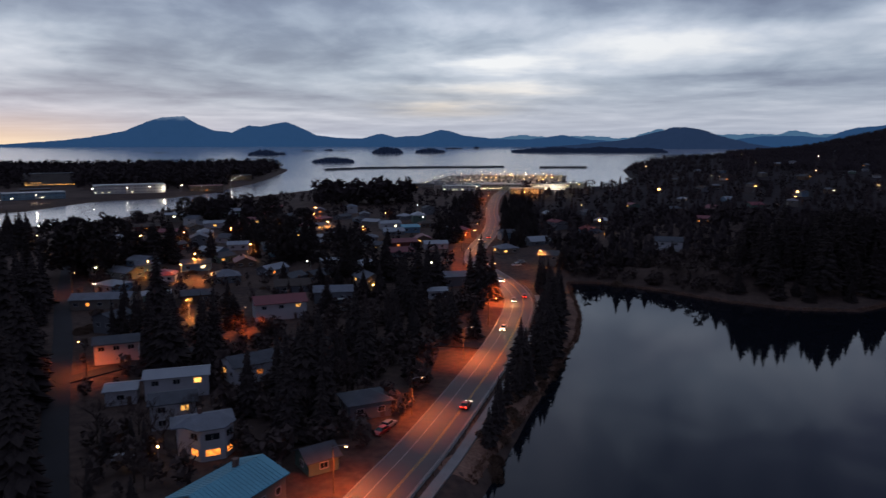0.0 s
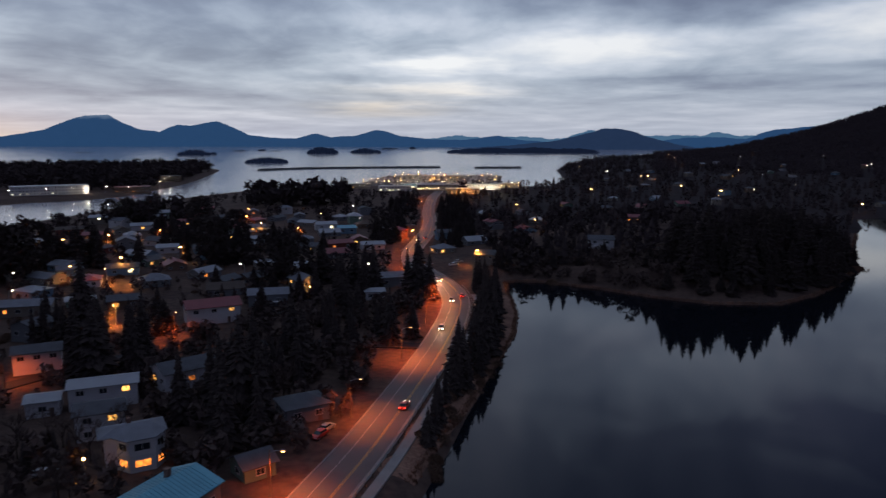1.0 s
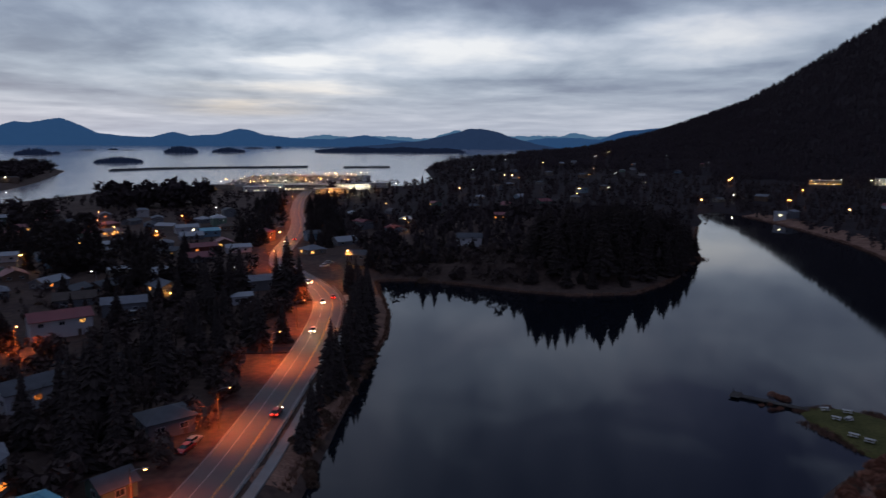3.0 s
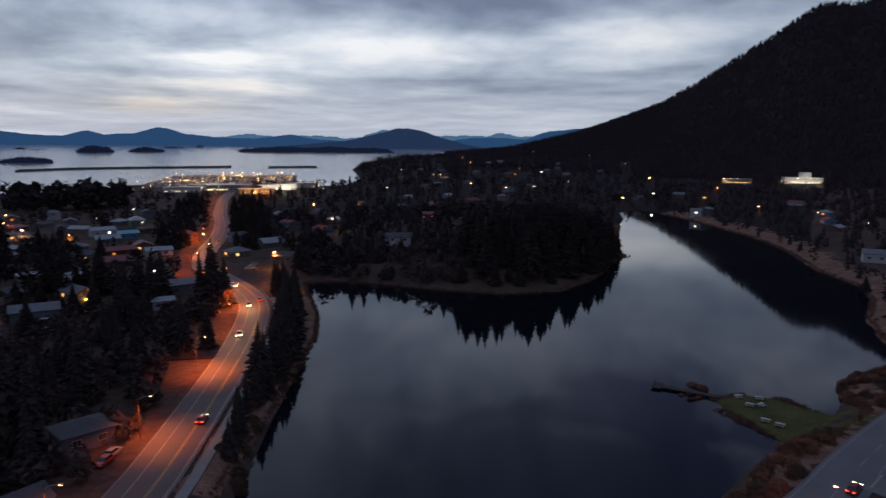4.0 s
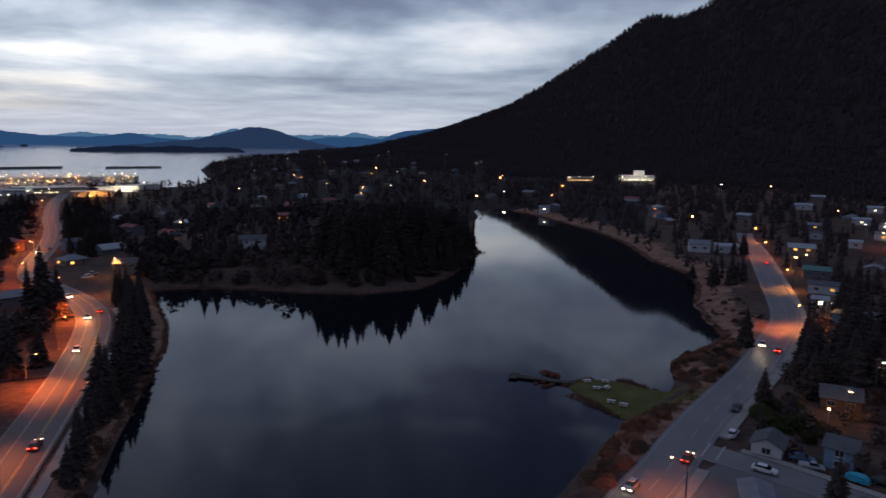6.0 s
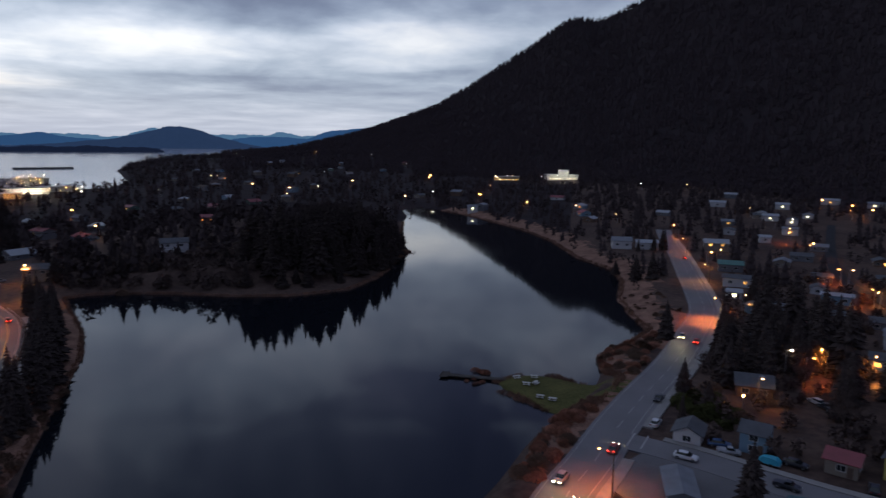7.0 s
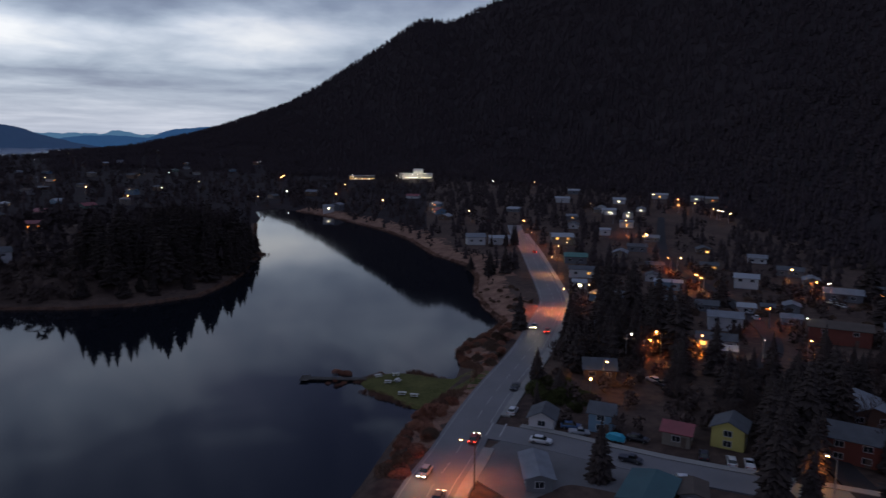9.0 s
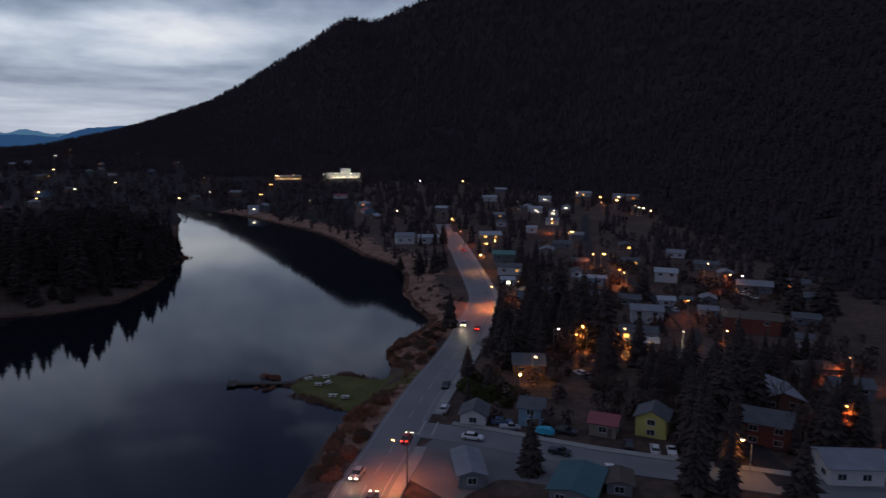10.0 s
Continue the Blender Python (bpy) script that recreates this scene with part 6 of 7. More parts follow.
# ================= vehicles =================
TYRE = mat("tyre_rubber", (0.02, 0.02, 0.02), 0.85, var=0.1)
RIM = mat("wheel_rim", (0.3, 0.3, 0.31), 0.35, 0.7, var=0.1)
CARGLASS = mat("car_glass", (0.012, 0.014, 0.016), 0.06, var=0.05)
HEAD_ON, TAIL_ON = glow_mat("headlight_on", (1.0, 0.80, 0.48), 22.0), glow_mat("taillight_on", (1.0, 0.04, 0.02), 8.0)
HEAD_OFF, TAIL_OFF = mat("headlight_off", (0.4, 0.4, 0.4), 0.2), mat("taillight_off", (0.25, 0.02, 0.02), 0.3)
CAR_PAINT = {c: mat(f"car_paint_{c}", v, 0.28, 0.2, var=0.06) for c, v in {"white": (0.60, 0.60, 0.61), "dark": (0.03, 0.032, 0.04), "red": (0.30, 0.02, 0.02), "silver": (0.30, 0.31, 0.33), "blue": (0.04, 0.09, 0.2)}.items()}


def hull(bm, rings):
    """Joins cross-sections, each a list of points, into a closed skin."""
    vs = [[bm.verts.new(p) for p in r] for r in rings]
    n = len(vs[0])
    for a, b in zip(vs, vs[1:]):
        for i in range(n):
            bm.faces.new((a[i], a[(i + 1) % n], b[(i + 1) % n], b[i]))
    bm.faces.new(vs[0][::-1]), bm.faces.new(vs[-1])
    bmesh.ops.recalc_face_normals(bm, faces=bm.faces[:])
    return bm


def make_car(paint, lights, pickup=False):
    e = thing("car", 0, 0, -320, 0, f"{paint} {'pickup truck' if pickup else 'car'} {'driving with lights on' if lights else 'parked with lights off'}", "pickup" if pickup else "car")
    def body():
        bm = bmesh.new()
        prof = [(-2.25, 0.45, 0.62), (-2.2, 0.3, 0.92), (-1.4, 0.26, 0.98), (0.0, 0.25, 0.97), (1.1, 0.26, 0.95), (1.9, 0.28, 0.84), (2.2, 0.42, 0.66)]
        return hull(bm, [[(x, -0.80, lo), (x, 0.80, lo), (x, 0.89, (lo + hi) / 2), (x, 0.80, hi), (x, -0.80, hi), (x, -0.89, (lo + hi) / 2)] for x, lo, hi in prof])
    part("body", cached(f"body|{paint}|{pickup}", body, CAR_PAINT[paint]), None, e)
    def cabin():
        x = ((-0.5, -0.2, 0.7, 1.2) if pickup else (-1.9, -1.3, 0.35, 1.15))
        bm = bmesh.new()
        return hull(bm, [[(x[0], -0.74, 0.93), (x[0], 0.74, 0.93), (x[3], 0.74, 0.92), (x[3], -0.74, 0.92)], [(x[1], -0.60, 1.42), (x[1], 0.60, 1.42), (x[2], 0.60, 1.42), (x[2], -0.60, 1.42)]])
    part("glass", cached(f"glass|{pickup}", cabin, CARGLASS), None, e, "dark tinted windows")
    def roof():
        x = (-0.25, 0.72) if pickup else (-1.32, 0.38)
        return boxed(x[0], -0.6, 1.40, x[1], 0.6, 1.47, bevel=0.03)
    part("roof", cached(f"carroof|{paint}|{pickup}", roof, CAR_PAINT[paint]), None, e)
    for sx in (-1.4, 1.4):
        for sy in (-0.8, 0.8):
            wh = part("wheel", cached("wheel|", lambda: cyl(bmesh.new(), (0, -0.02, 0), (0, 0.02, 0), 0.15, 0.15, 8), RIM), None, e, m=pose(sx, sy, 0.33))
            part("tyre", cached("tyre|", lambda: cyl(bmesh.new(), (0, -0.11, 0), (0, 0.11, 0), 0.33, 0.33, 14), TYRE), None, wh)
            part("rim", cached("rim|", lambda: cyl(bmesh.new(), (0, -0.12, 0), (0, 0.12, 0), 0.2, 0.2, 10), RIM), None, wh)
    for sy in (-0.58, 0.58):
        part("headlight", cached(f"headlight|{lights}", lambda: boxed(-0.05, -0.22, -0.10, 0.06, 0.22, 0.10, bevel=0.03), HEAD_ON if lights else HEAD_OFF), None, e, m=pose(2.17, sy, 0.66))
        part("taillight", cached(f"taillight|{lights}", lambda: boxed(-0.05, -0.2, -0.09, 0.05, 0.2, 0.09, bevel=0.02), TAIL_ON if lights else TAIL_OFF), None, e, m=pose(-2.22, sy, 0.78))
    return e


CARS = {}


def car(x, y, turn, paint="dark", lights=False, pickup=False, beam=0.0, group="parked cars", z=None):
    key = (paint, lights, pickup)
    if key not in CARS:
        CARS[key] = make_car(*key)
    g = z if z is not None else (float(road_level(x, y)) + 0.05 if min(float(edge_distance(np.array([float(x)]), np.array([float(y)]), p, False)[0]) for p, _ in ROADS) < 5.5 else ground_at(x, y) + 0.02)
    tagged(copy_thing(CARS[key], pose(x, y, g, 0, 0, turn)), group=group)
    if beam:
        li = bpy.data.lights.new("headlight_beam", "SPOT")
        li.energy, li.color, li.spot_size, li.spot_blend, li.shadow_soft_size = beam, (1.0, 0.78, 0.5), radians(46), 0.8, 0.1
        ob = new("headlight_beam", li)
        d = Vector((math.cos(radians(turn)), math.sin(radians(turn)), 0))
        eye = Vector((x, y, g + 0.75)) + d * 2.3
        ob.matrix_world = look(eye, eye + d * 10 + Vector((0, 0, -0.9)))


def on_road(pts, s, off, paint, back=False, **kw):
    b, d, a = along(pts, s, s + 8, 99)[0]
    car(b.x + d.y * off, b.y - d.x * off, a + (180 if back else 0), paint, **kw)


for s, off, p, back, bm_ in ((128, 2.6, "red", False, 0), (195, -1.6, "silver", True, 2500), (236, -1.6, "dark", True, 2500), (243, 2.7, "red", False, 0), (274, -1.6, "white", True, 2500), (402, -1.6, "silver", True, 2500), (410, 2.6, "dark", False, 0)):
    on_road(LEFT_ROAD, s, off, p, back, lights=True, beam=bm_, group="cars driving on the main road")
for s, off, p, back, bm_ in ((45, 2.4, "dark", False, 0), (53, -2.4, "silver", True, 2000), (70, 2.4, "red", False, 0), (163, -2.2, "silver", True, 2000), (158, 2.6, "red", False, 0), (330, 2.2, "red", False, 0)):
    on_road(RIGHT_ROAD, s, off, p, back, lights=True, beam=bm_, group="cars driving on the lake road")
car(140, 88.3, 200, "dark", pickup=True)
for x, y, a, p, pk in ((127, 80.5, 20, "white", False), (116.6, 67, -72, "white", False), (120.2, 49.5, 280, "dark", True), (118.5, 38.5, -60, "white", False), (116.2, 36.5, -60, "white", True), (127.6, 66.2, -60, "blue", False), (126.0, 63.4, -60, "silver", True), (130.5, 52.5, -80, "dark", False), (131.5, 39.5, 20, "dark", False), (132.2, 34.5, 20, "white", False), (133.2, 31.5, 20, "white", True), (167.5, 64, 60, "white", False), (165.5, 61, 60, "dark", True), (-11.2, 139.5, 62, "silver", False), (-12.4, 136, 240, "red", False), (146, 8, 40, "dark", False), (161, 22, 40, "blue", False)):
    car(x, y, a, p, pickup=pk)
for x, y, a, p, pk in ((-33, 128, 20, "dark", False), (-60, 123, 10, "silver", False), (-36, 240, 40, "silver", False), (-33, 244, 40, "dark", True), (-94, 192, 80, "white", False), (-101, 213, 70, "dark", False), (-106, 219, 70, "white", False), (-112, 222, 70, "silver", True), (36, 330, 20, "white", False), (39, 337, 20, "silver", False), (240, 20, 30, "white", False), (236, 17, 30, "silver", False), (232, 14, 30, "red", False), (244, 24, 30, "white", True), (255, 62, 30, "white", False), (262, 66, 30, "silver", False), (290, 132, 40, "white", False), (284, 126, 40, "dark", True), (296, 42, 60, "white", False), (300, 46, 60, "white", True)):
    car(x, y, a, p, pickup=pk)

# ================= lake shore: lawn, dock, reeds =================
def build_lawn():
    rng = random.Random(5)
    out = smooth_line([(121.7, 120.8), (124.5, 126.5), (128.1, 128.2), (133.4, 125.9), (136.9, 122.9), (139, 118.6), (140.5, 112), (144.2, 107), (148, 103), (149, 98), (137.8, 96), (129.1, 96.2), (125.3, 99.4), (120.9, 101.4), (119.6, 105), (120.7, 110.2), (122, 115.4), (121.7, 120.8)], 1.2)[:-1]
    c = Vector((130, 110))
    V, F, n = [], [], len(out)
    for k, (f, z) in enumerate(((1.03, -0.8), (1.0, 0.12), (0.94, 0.42), (0.82, 0.55), (0.65, 0.6), (0.45, 0.65), (0.2, 0.68))):
        for p in out:
            q = c + (p - c) * (f + rng.uniform(-0.012, 0.012) * (k < 3))
            V.append((q.x, q.y, (z if k < 2 else max(z, ground_at(q.x, q.y) + 0.1)) + rng.uniform(-0.04, 0.04)))
    V.append((c.x, c.y, max(0.7, ground_at(c.x, c.y) + 0.1)))
    for k in range(6):
        for i in range(n):
            F.append((k * n + i, k * n + (i + 1) % n, (k + 1) * n + (i + 1) % n, (k + 1) * n + i))
    F += [(6 * n + i, 6 * n + (i + 1) % n, len(V) - 1) for i in range(n)]
    me = from_arrays("lawn", V, [f[::-1] for f in F])
    solid("lawn", me, GRASS, "dull green lawn spit reaching into the lake", "lawn", kind="structure", smooth=True)


build_lawn()


def build_dock():
    PLANK = mat("dock_planks", (0.055, 0.047, 0.04), 0.85, var=0.3, scale=0.6, fine=8, pieces=0.5)
    e = thing("dock", 126.6, 126.2, 0.0, math.degrees(math.atan2(13.5, -10.2)), "dark wooden fishing dock on posts in the lake", "dock")
    pl = mesh_of("plank", boxed(0, -1.0, 0.50, 0.27, 1.0, 0.56))
    pl.materials.append(PLANK)
    for i in range(51):
        part("plank", pl, None, e, m=pose(0.3 * i, 0, R.uniform(-0.01, 0.01), 0, 0, R.uniform(-0.5, 0.5)))
    wide = mesh_of("plank", boxed(0, -2.2, 0.50, 0.27, 2.2, 0.56))
    wide.materials.append(PLANK)
    for i in range(8):
        part("plank", wide, None, e, m=pose(15.3 + 0.3 * i, 0, 0))
    for sy in (-0.85, 0.85):
        part("beam", boxed(0, sy - 0.08, 0.30, 17.6, sy + 0.08, 0.495), PLANK, e)
        for x in (1, 5, 9, 13, 15.5, 17.4):
            part("post", cached("dockpost|", lambda: cyl(bmesh.new(), (0, 0, -2.5), (0, 0, 0.95), 0.11, 0.11, 8), WOODPOLE), None, e, m=pose(x, sy * 1.12, 0))
    for sx in (15.6, 17.5):
        part("rail", boxed(sx - 0.04, -2.1, 1.3, sx + 0.04, -0.9, 1.38), PLANK, e)
        part("rail_post", boxed(sx - 0.04, -1.55, 0.56, sx + 0.04, -1.45, 1.3), PLANK, e)


build_dock()


def picnic_table(x, y, turn):
    CONC = mat("pale_bench", (0.50, 0.48, 0.45), 0.8, var=0.1, fine=6)
    e = thing("picnic_table", x, y, 0.60, turn, "pale picnic table with benches on the lawn", "picnic table", "tables on the lawn")
    part("tabletop", boxed(-1.0, -0.42, 0.70, 1.0, 0.42, 0.78, bevel=0.02), CONC, e)
    for s in (-0.72, 0.72):
        part("seat", boxed(-1.0, s - 0.15, 0.40, 1.0, s + 0.15, 0.46, bevel=0.02), CONC, e)
    for sx in (-0.65, 0.65):
        bm = boxed(sx - 0.06, -0.75, 0.30, sx + 0.06, 0.75, 0.40)
        box(bm, sx - 0.06, -0.2, -0.1, sx + 0.06, 0.2, 0.70)
        part("trestle", bm, CONC, e)


for x, y, a in ((123.7, 111.0, -58), (124.6, 107.8, -58), (129.6, 124.8, -20), (133.4, 122.0, -40), (127.7, 119.5, -52), (130.2, 118.5, 20)):
    picnic_table(x, y, a)


def reed_mesh(name, label, places, seed, lo, hi, blades=5, spread=0.55, material=REED):
    rng = np.random.RandomState(seed)
    P = np.asarray(places)
    n = len(P)
    z = np.maximum(land(P[:, 0], P[:, 1]), -0.25)
    V, F = [], []
    for b in range(blades):
        a = rng.uniform(0, 6.28, n)
        ox, oy = np.cos(a) * rng.uniform(0, spread, n), np.sin(a) * rng.uniform(0, spread, n)
        h = rng.uniform(lo, hi, n)
        w = rng.uniform(0.10, 0.24, n)
        lx, ly = rng.uniform(-0.35, 0.35, n), rng.uniform(-0.35, 0.35, n)
        x, y = P[:, 0] + ox, P[:, 1] + oy
        k = b * 3 * n
        V.append(np.stack([np.stack([x + np.cos(a) * w, y + np.sin(a) * w, z - 0.1], -1), np.stack([x - np.cos(a) * w, y - np.sin(a) * w, z - 0.1], -1), np.stack([x + lx, y + ly, z + h], -1)], 1).reshape(-1, 3))
        i = k + np.arange(n) * 3
        F.append(np.stack([i, i + 1, i + 2], -1))
    me = from_arrays(name, np.concatenate(V).tolist(), np.concatenate(F).tolist())
    me.materials.append(material)
    tagged(new(name, me), label, "reeds", kind="stuff")


def shore_points(i0, i1, inner, outer, count, seed):
    """Places along the lake's edge, from inner to outer metres landward of it."""
    rng = random.Random(seed)
    n = len(LAKE)
    seg = [(LAKE[i % n], LAKE[(i + 1) % n]) for i in range(i0, i1)]
    ln = [math.dist(a, b) for a, b in seg]
    res = []
    while len(res) < count:
        a, b = rng.choices(seg, ln)[0]
        t, o = rng.random(), inner + (outer - inner) * rng.random() ** 1.3
        d = Vector((b[0] - a[0], b[1] - a[1])).normalized()
        x, y = a[0] + (b[0] - a[0]) * t - d.y * o * -1, a[1] + (b[1] - a[1]) * t + d.x * o * -1
        res.append((x, y))
    P = np.array(res)
    s = signed(P[:, 0], P[:, 1], LAKE)
    # the strip lies outside of the water
    k = s < 1.0
    for p, w in ROADS:
        k &= edge_distance(P[:, 0], P[:, 1], p, False) > w - 1.5
    return P[k]


def bank(name, label, i0, i1, width, material, lift=0.10):
    """A strip of bank along the lake's edge that follows the ground."""
    n = len(LAKE)
    line = smooth_line([LAKE[i % n] for i in range(i0, i1 + 1)], 3.0)
    rng = random.Random(i0)
    V, F = [], []
    side = []
    for p, q in zip(line, normals(line)):
        t = p - q * 2
        s = -1 if inside(np.array([t.x]), np.array([t.y]), LAKE)[0] else 1
        side.append(s)
    s = 1 if sum(side) < 0 else -1
    cols = 5
    for p, q in zip(line, normals(line)):
        w = width * rng.uniform(0.75, 1.2)
        for c in range(cols):
            o = p + q * s * (-1.0 + (w + 1.0) * c / (cols - 1))
            V.append((o.x, o.y))
    A = np.array(V)
    z = np.maximum(land(A[:, 0], A[:, 1]) + lift, -0.3)
    V = [(a, b, c) for (a, b), c in zip(V, z)]
    for i in range(len(line) - 1):
        for c in range(cols - 1):
            k = i * cols + c
            F.append((k, k + 1, k + cols + 1, k + cols))
    me = from_arrays(name, V, F)
    solid(name, me, material, label, "bank", kind="structure", smooth=True)


bank("ground_reeds_far", "brown reed bank along the far shore", 26, 37, 16, MARSH)
bank("ground_reeds_point", "thin brown reed edge of the wooded point", 8, 22, 3.5, POINT_BANK)
bank("ground_bank_road", "brown grassy bank below the road", 1, 7, 6.5, MARSH)
bank("ground_reeds_near", "reddish brown bank by the lake road", 36, 46, 7, MARSH)
reed_mesh("reeds_far", "dry brown reeds along the far lake shore", shore_points(26, 37, -1, 18, 5200, 3), 3, 0.7, 1.6)
reed_mesh("reeds_point", "dry brown reeds edging the wooded point", shore_points(8, 22, -0.8, 3, 2600, 4), 4, 0.6, 1.3)
reed_mesh("reeds_tip", "pale dry reeds on the tip of the point", [(236 + R.gauss(0, 3), 325 + R.gauss(0, 3)) for _ in range(500)], 9, 0.8, 1.8)
reed_mesh("reeds_bank", "dry grass on the bank below the road", shore_points(1, 8, -0.5, 7, 2600, 5), 5, 0.4, 1.0)
reed_mesh("reeds_near", "reddish dry reeds by the lake road", shore_points(36, 46, -1, 7, 3200, 6), 6, 0.6, 1.4)
SHRUB = mat("russet_shrub", (0.26, 0.115, 0.080), 0.95, var=0.45, scale=0.5, fine=3, spec=0.1, tint=(0.31, 0.145, 0.095))
DRYBUSH = mat("dry_brown_shrub", (0.13, 0.082, 0.058), 0.95, var=0.4, scale=0.5, fine=3, spec=0.1)


def shrub_mesh(seed, material):
    """A rounded thicket of short leaning twigs and small leaves."""
    rng = random.Random(seed)
    V, F = [], []
    for _ in range(520):
        a, r = rng.uniform(0, 6.28), math.sqrt(rng.random())
        top = 1.5 * math.sqrt(max(1 - r * r, 0)) + 0.15
        z = top * rng.uniform(0.25, 1.0) if rng.random() < 0.4 else top * rng.uniform(0.8, 1.05)
        p = Vector((math.cos(a) * r * 1.7, math.sin(a) * r * 1.7, z))
        d = Vector((rng.uniform(-1, 1), rng.uniform(-1, 1), rng.uniform(0.0, 1.6))).normalized() * rng.uniform(0.22, 0.55)
        u = d.orthogonal().normalized() * rng.uniform(0.04, 0.10)
        k = len(V)
        V += [tuple(p - d + u), tuple(p - d - u), tuple(p + d)]
        F.append((k, k + 1, k + 2))
    for i in range(9):
        a = 6.28 * i / 9
        k = len(V)
        V += [(0.05, 0, -0.3), (-0.05, 0, -0.3), (math.cos(a) * 1.1, math.sin(a) * 1.1, 1.0)]
        F.append((k, k + 1, k + 2))
    me = from_arrays("bush", V, F)
    me.materials.append(material)
    return me


SHRUBS = [shrub_mesh(200 + i, m) for i, m in enumerate((SHRUB, SHRUB, DRYBUSH, DRYBUSH))]


def bushes(seed, poly, count, lo, hi, which, group, label, road_gap=0.5):
    rng = random.Random(seed)
    xs, ys = [p[0] for p in poly], [p[1] for p in poly]
    made = tries = 0
    while made < count and tries < count * 20:
        tries += 1
        x, y = rng.uniform(min(xs), max(xs)), rng.uniform(min(ys), max(ys))
        if not inside(np.array([x]), np.array([y]), poly)[0]:
            continue
        if any(edge_distance(np.array([x]), np.array([y]), p, False)[0] < w - 3 + road_gap for p, w in ROADS) or any((x - a) ** 2 + (y - b) ** 2 < (c - 1) ** 2 for a, b, c in HOUSES):
            continue
        s = rng.uniform(lo, hi)
        ob = new("bush", SHRUBS[rng.choice(which)])
        ob.matrix_basis = pose(x, y, max(ground_at(x, y), -0.1) - 0.05, 0, 0, rng.uniform(0, 360)) @ Matrix.Diagonal((s, s, s * rng.uniform(0.7, 1.2), 1))
        tagged(ob, label, "bush", group)
        made += 1


OLIVE = mat("olive_hedge", (0.060, 0.062, 0.022), 0.95, var=0.4, scale=0.5, fine=3, spec=0.1)
SHRUBS.append(shrub_mesh(210, OLIVE))
bushes(10, [(136, 70), (141, 84), (150, 86), (147, 70)], 26, 1.0, 1.7, (4,), "hedges by the corner", "dull olive green hedge bush by the corner")
for k_, (p0, p1) in enumerate((((119.5, 104), (121.5, 121)), ((119.5, 101), (130, 96)), ((124, 127), (133, 126.5)), ((137, 122.5), (141, 111)))):
    reed_mesh("reeds_lawn", "brown marsh reeds edging the lawn spit", [(p0[0] + (p1[0] - p0[0]) * R.random() + R.uniform(-1.2, 1.2), p0[1] + (p1[1] - p0[1]) * R.random() + R.uniform(-1.2, 1.2)) for _ in range(260)], 40 + k_, 0.5, 1.1)
bushes(1, [(86, 82), (103, 92), (118, 98), (124, 95), (118, 91), (100, 84.5), (88, 78)], 34, 0.55, 1.2, (0, 0, 1, 2), "bushes by the lake road", "russet leafless bush on the lake bank")
bushes(2, [(151, 106), (152, 112), (160, 122), (176, 129), (192, 126), (196, 119), (170, 110), (150, 102)], 64, 0.5, 1.1, (0, 1, 2), "bushes by the lake road", "russet leafless bush on the lake bank")
bushes(3, [(200, 132), (216, 150), (236, 170), (250, 158), (226, 134), (206, 124)], 24, 0.4, 0.8, (2, 3), "bushes by the lake road", "brown leafless bush beside the road")
bushes(4, [(8, 112), (15, 137), (24, 160), (34, 188), (28, 190), (16, 160), (8, 135)], 26, 0.4, 1.0, (2, 3), "bushes on the lake bank", "brown leafless bush below the road")
bushes(5, [(-110, 100), (-20, 100), (5, 200), (-20, 330), (-150, 330), (-160, 200)], 30, 0.7, 1.6, (2, 3), "garden bushes", "brown leafless garden bush")
bushes(6, [(125, -5), (118, 75), (170, 100), (330, 150), (330, 50), (240, -10)], 36, 0.7, 1.6, (2, 3), "garden bushes", "brown leafless garden bush")
bushes(7, [(60, 296), (110, 268), (160, 266), (240, 325), (230, 340), (100, 330)], 14, 0.8, 1.7, (2, 3), "bushes on the wooded point", "brown leafless bush near the shore")
bushes(8, [(118, 129), (118, 133), (122, 134), (122, 129)], 5, 0.4, 0.7, (0, 1), "bushes by the dock", "russet marsh bush beside the dock")
bushes(9, [(124.5, 134.5), (126, 138), (128.5, 136), (127, 133)], 7, 0.4, 0.8, (0, 1), "bushes by the dock", "russet marsh bush beside the dock")

# ================= sea: breakwater, islets, harbour =================
def breakwater(pts, seed):
    rng = random.Random(seed)
    line = smooth_line(pts, 6.0)
    V, F = [], []
    sec = [(-8, -3), (-4.5, 1.2), (-1.5, 3.6), (1.5, 3.6), (4.5, 1.2), (8, -3)]
    for p, q in zip(line, normals(line)):
        for o, z in sec:
            V.append((p.x + q.x * (o + rng.uniform(-0.8, 0.8)), p.y + q.y * (o + rng.uniform(-0.8, 0.8)), z + rng.uniform(-0.6, 0.6)))
    n = len(sec)
    for i in range(len(line) - 1):
        for k in range(n - 1):
            F.append((i * n + k, i * n + k + 1, (i + 1) * n + k + 1, (i + 1) * n + k))
    F += [tuple(range(n)), tuple(range(len(V) - n, len(V)))]
    solid("breakwater", from_arrays("breakwater", V, F), ROCK, "long low rubble breakwater in the sea", "breakwater", "breakwaters")


breakwater([(-274, 1631), (-220, 1700), (-174, 1742), (0, 1795), (160, 1827)], 1)
breakwater([(247, 1786), (368, 1788)], 2)


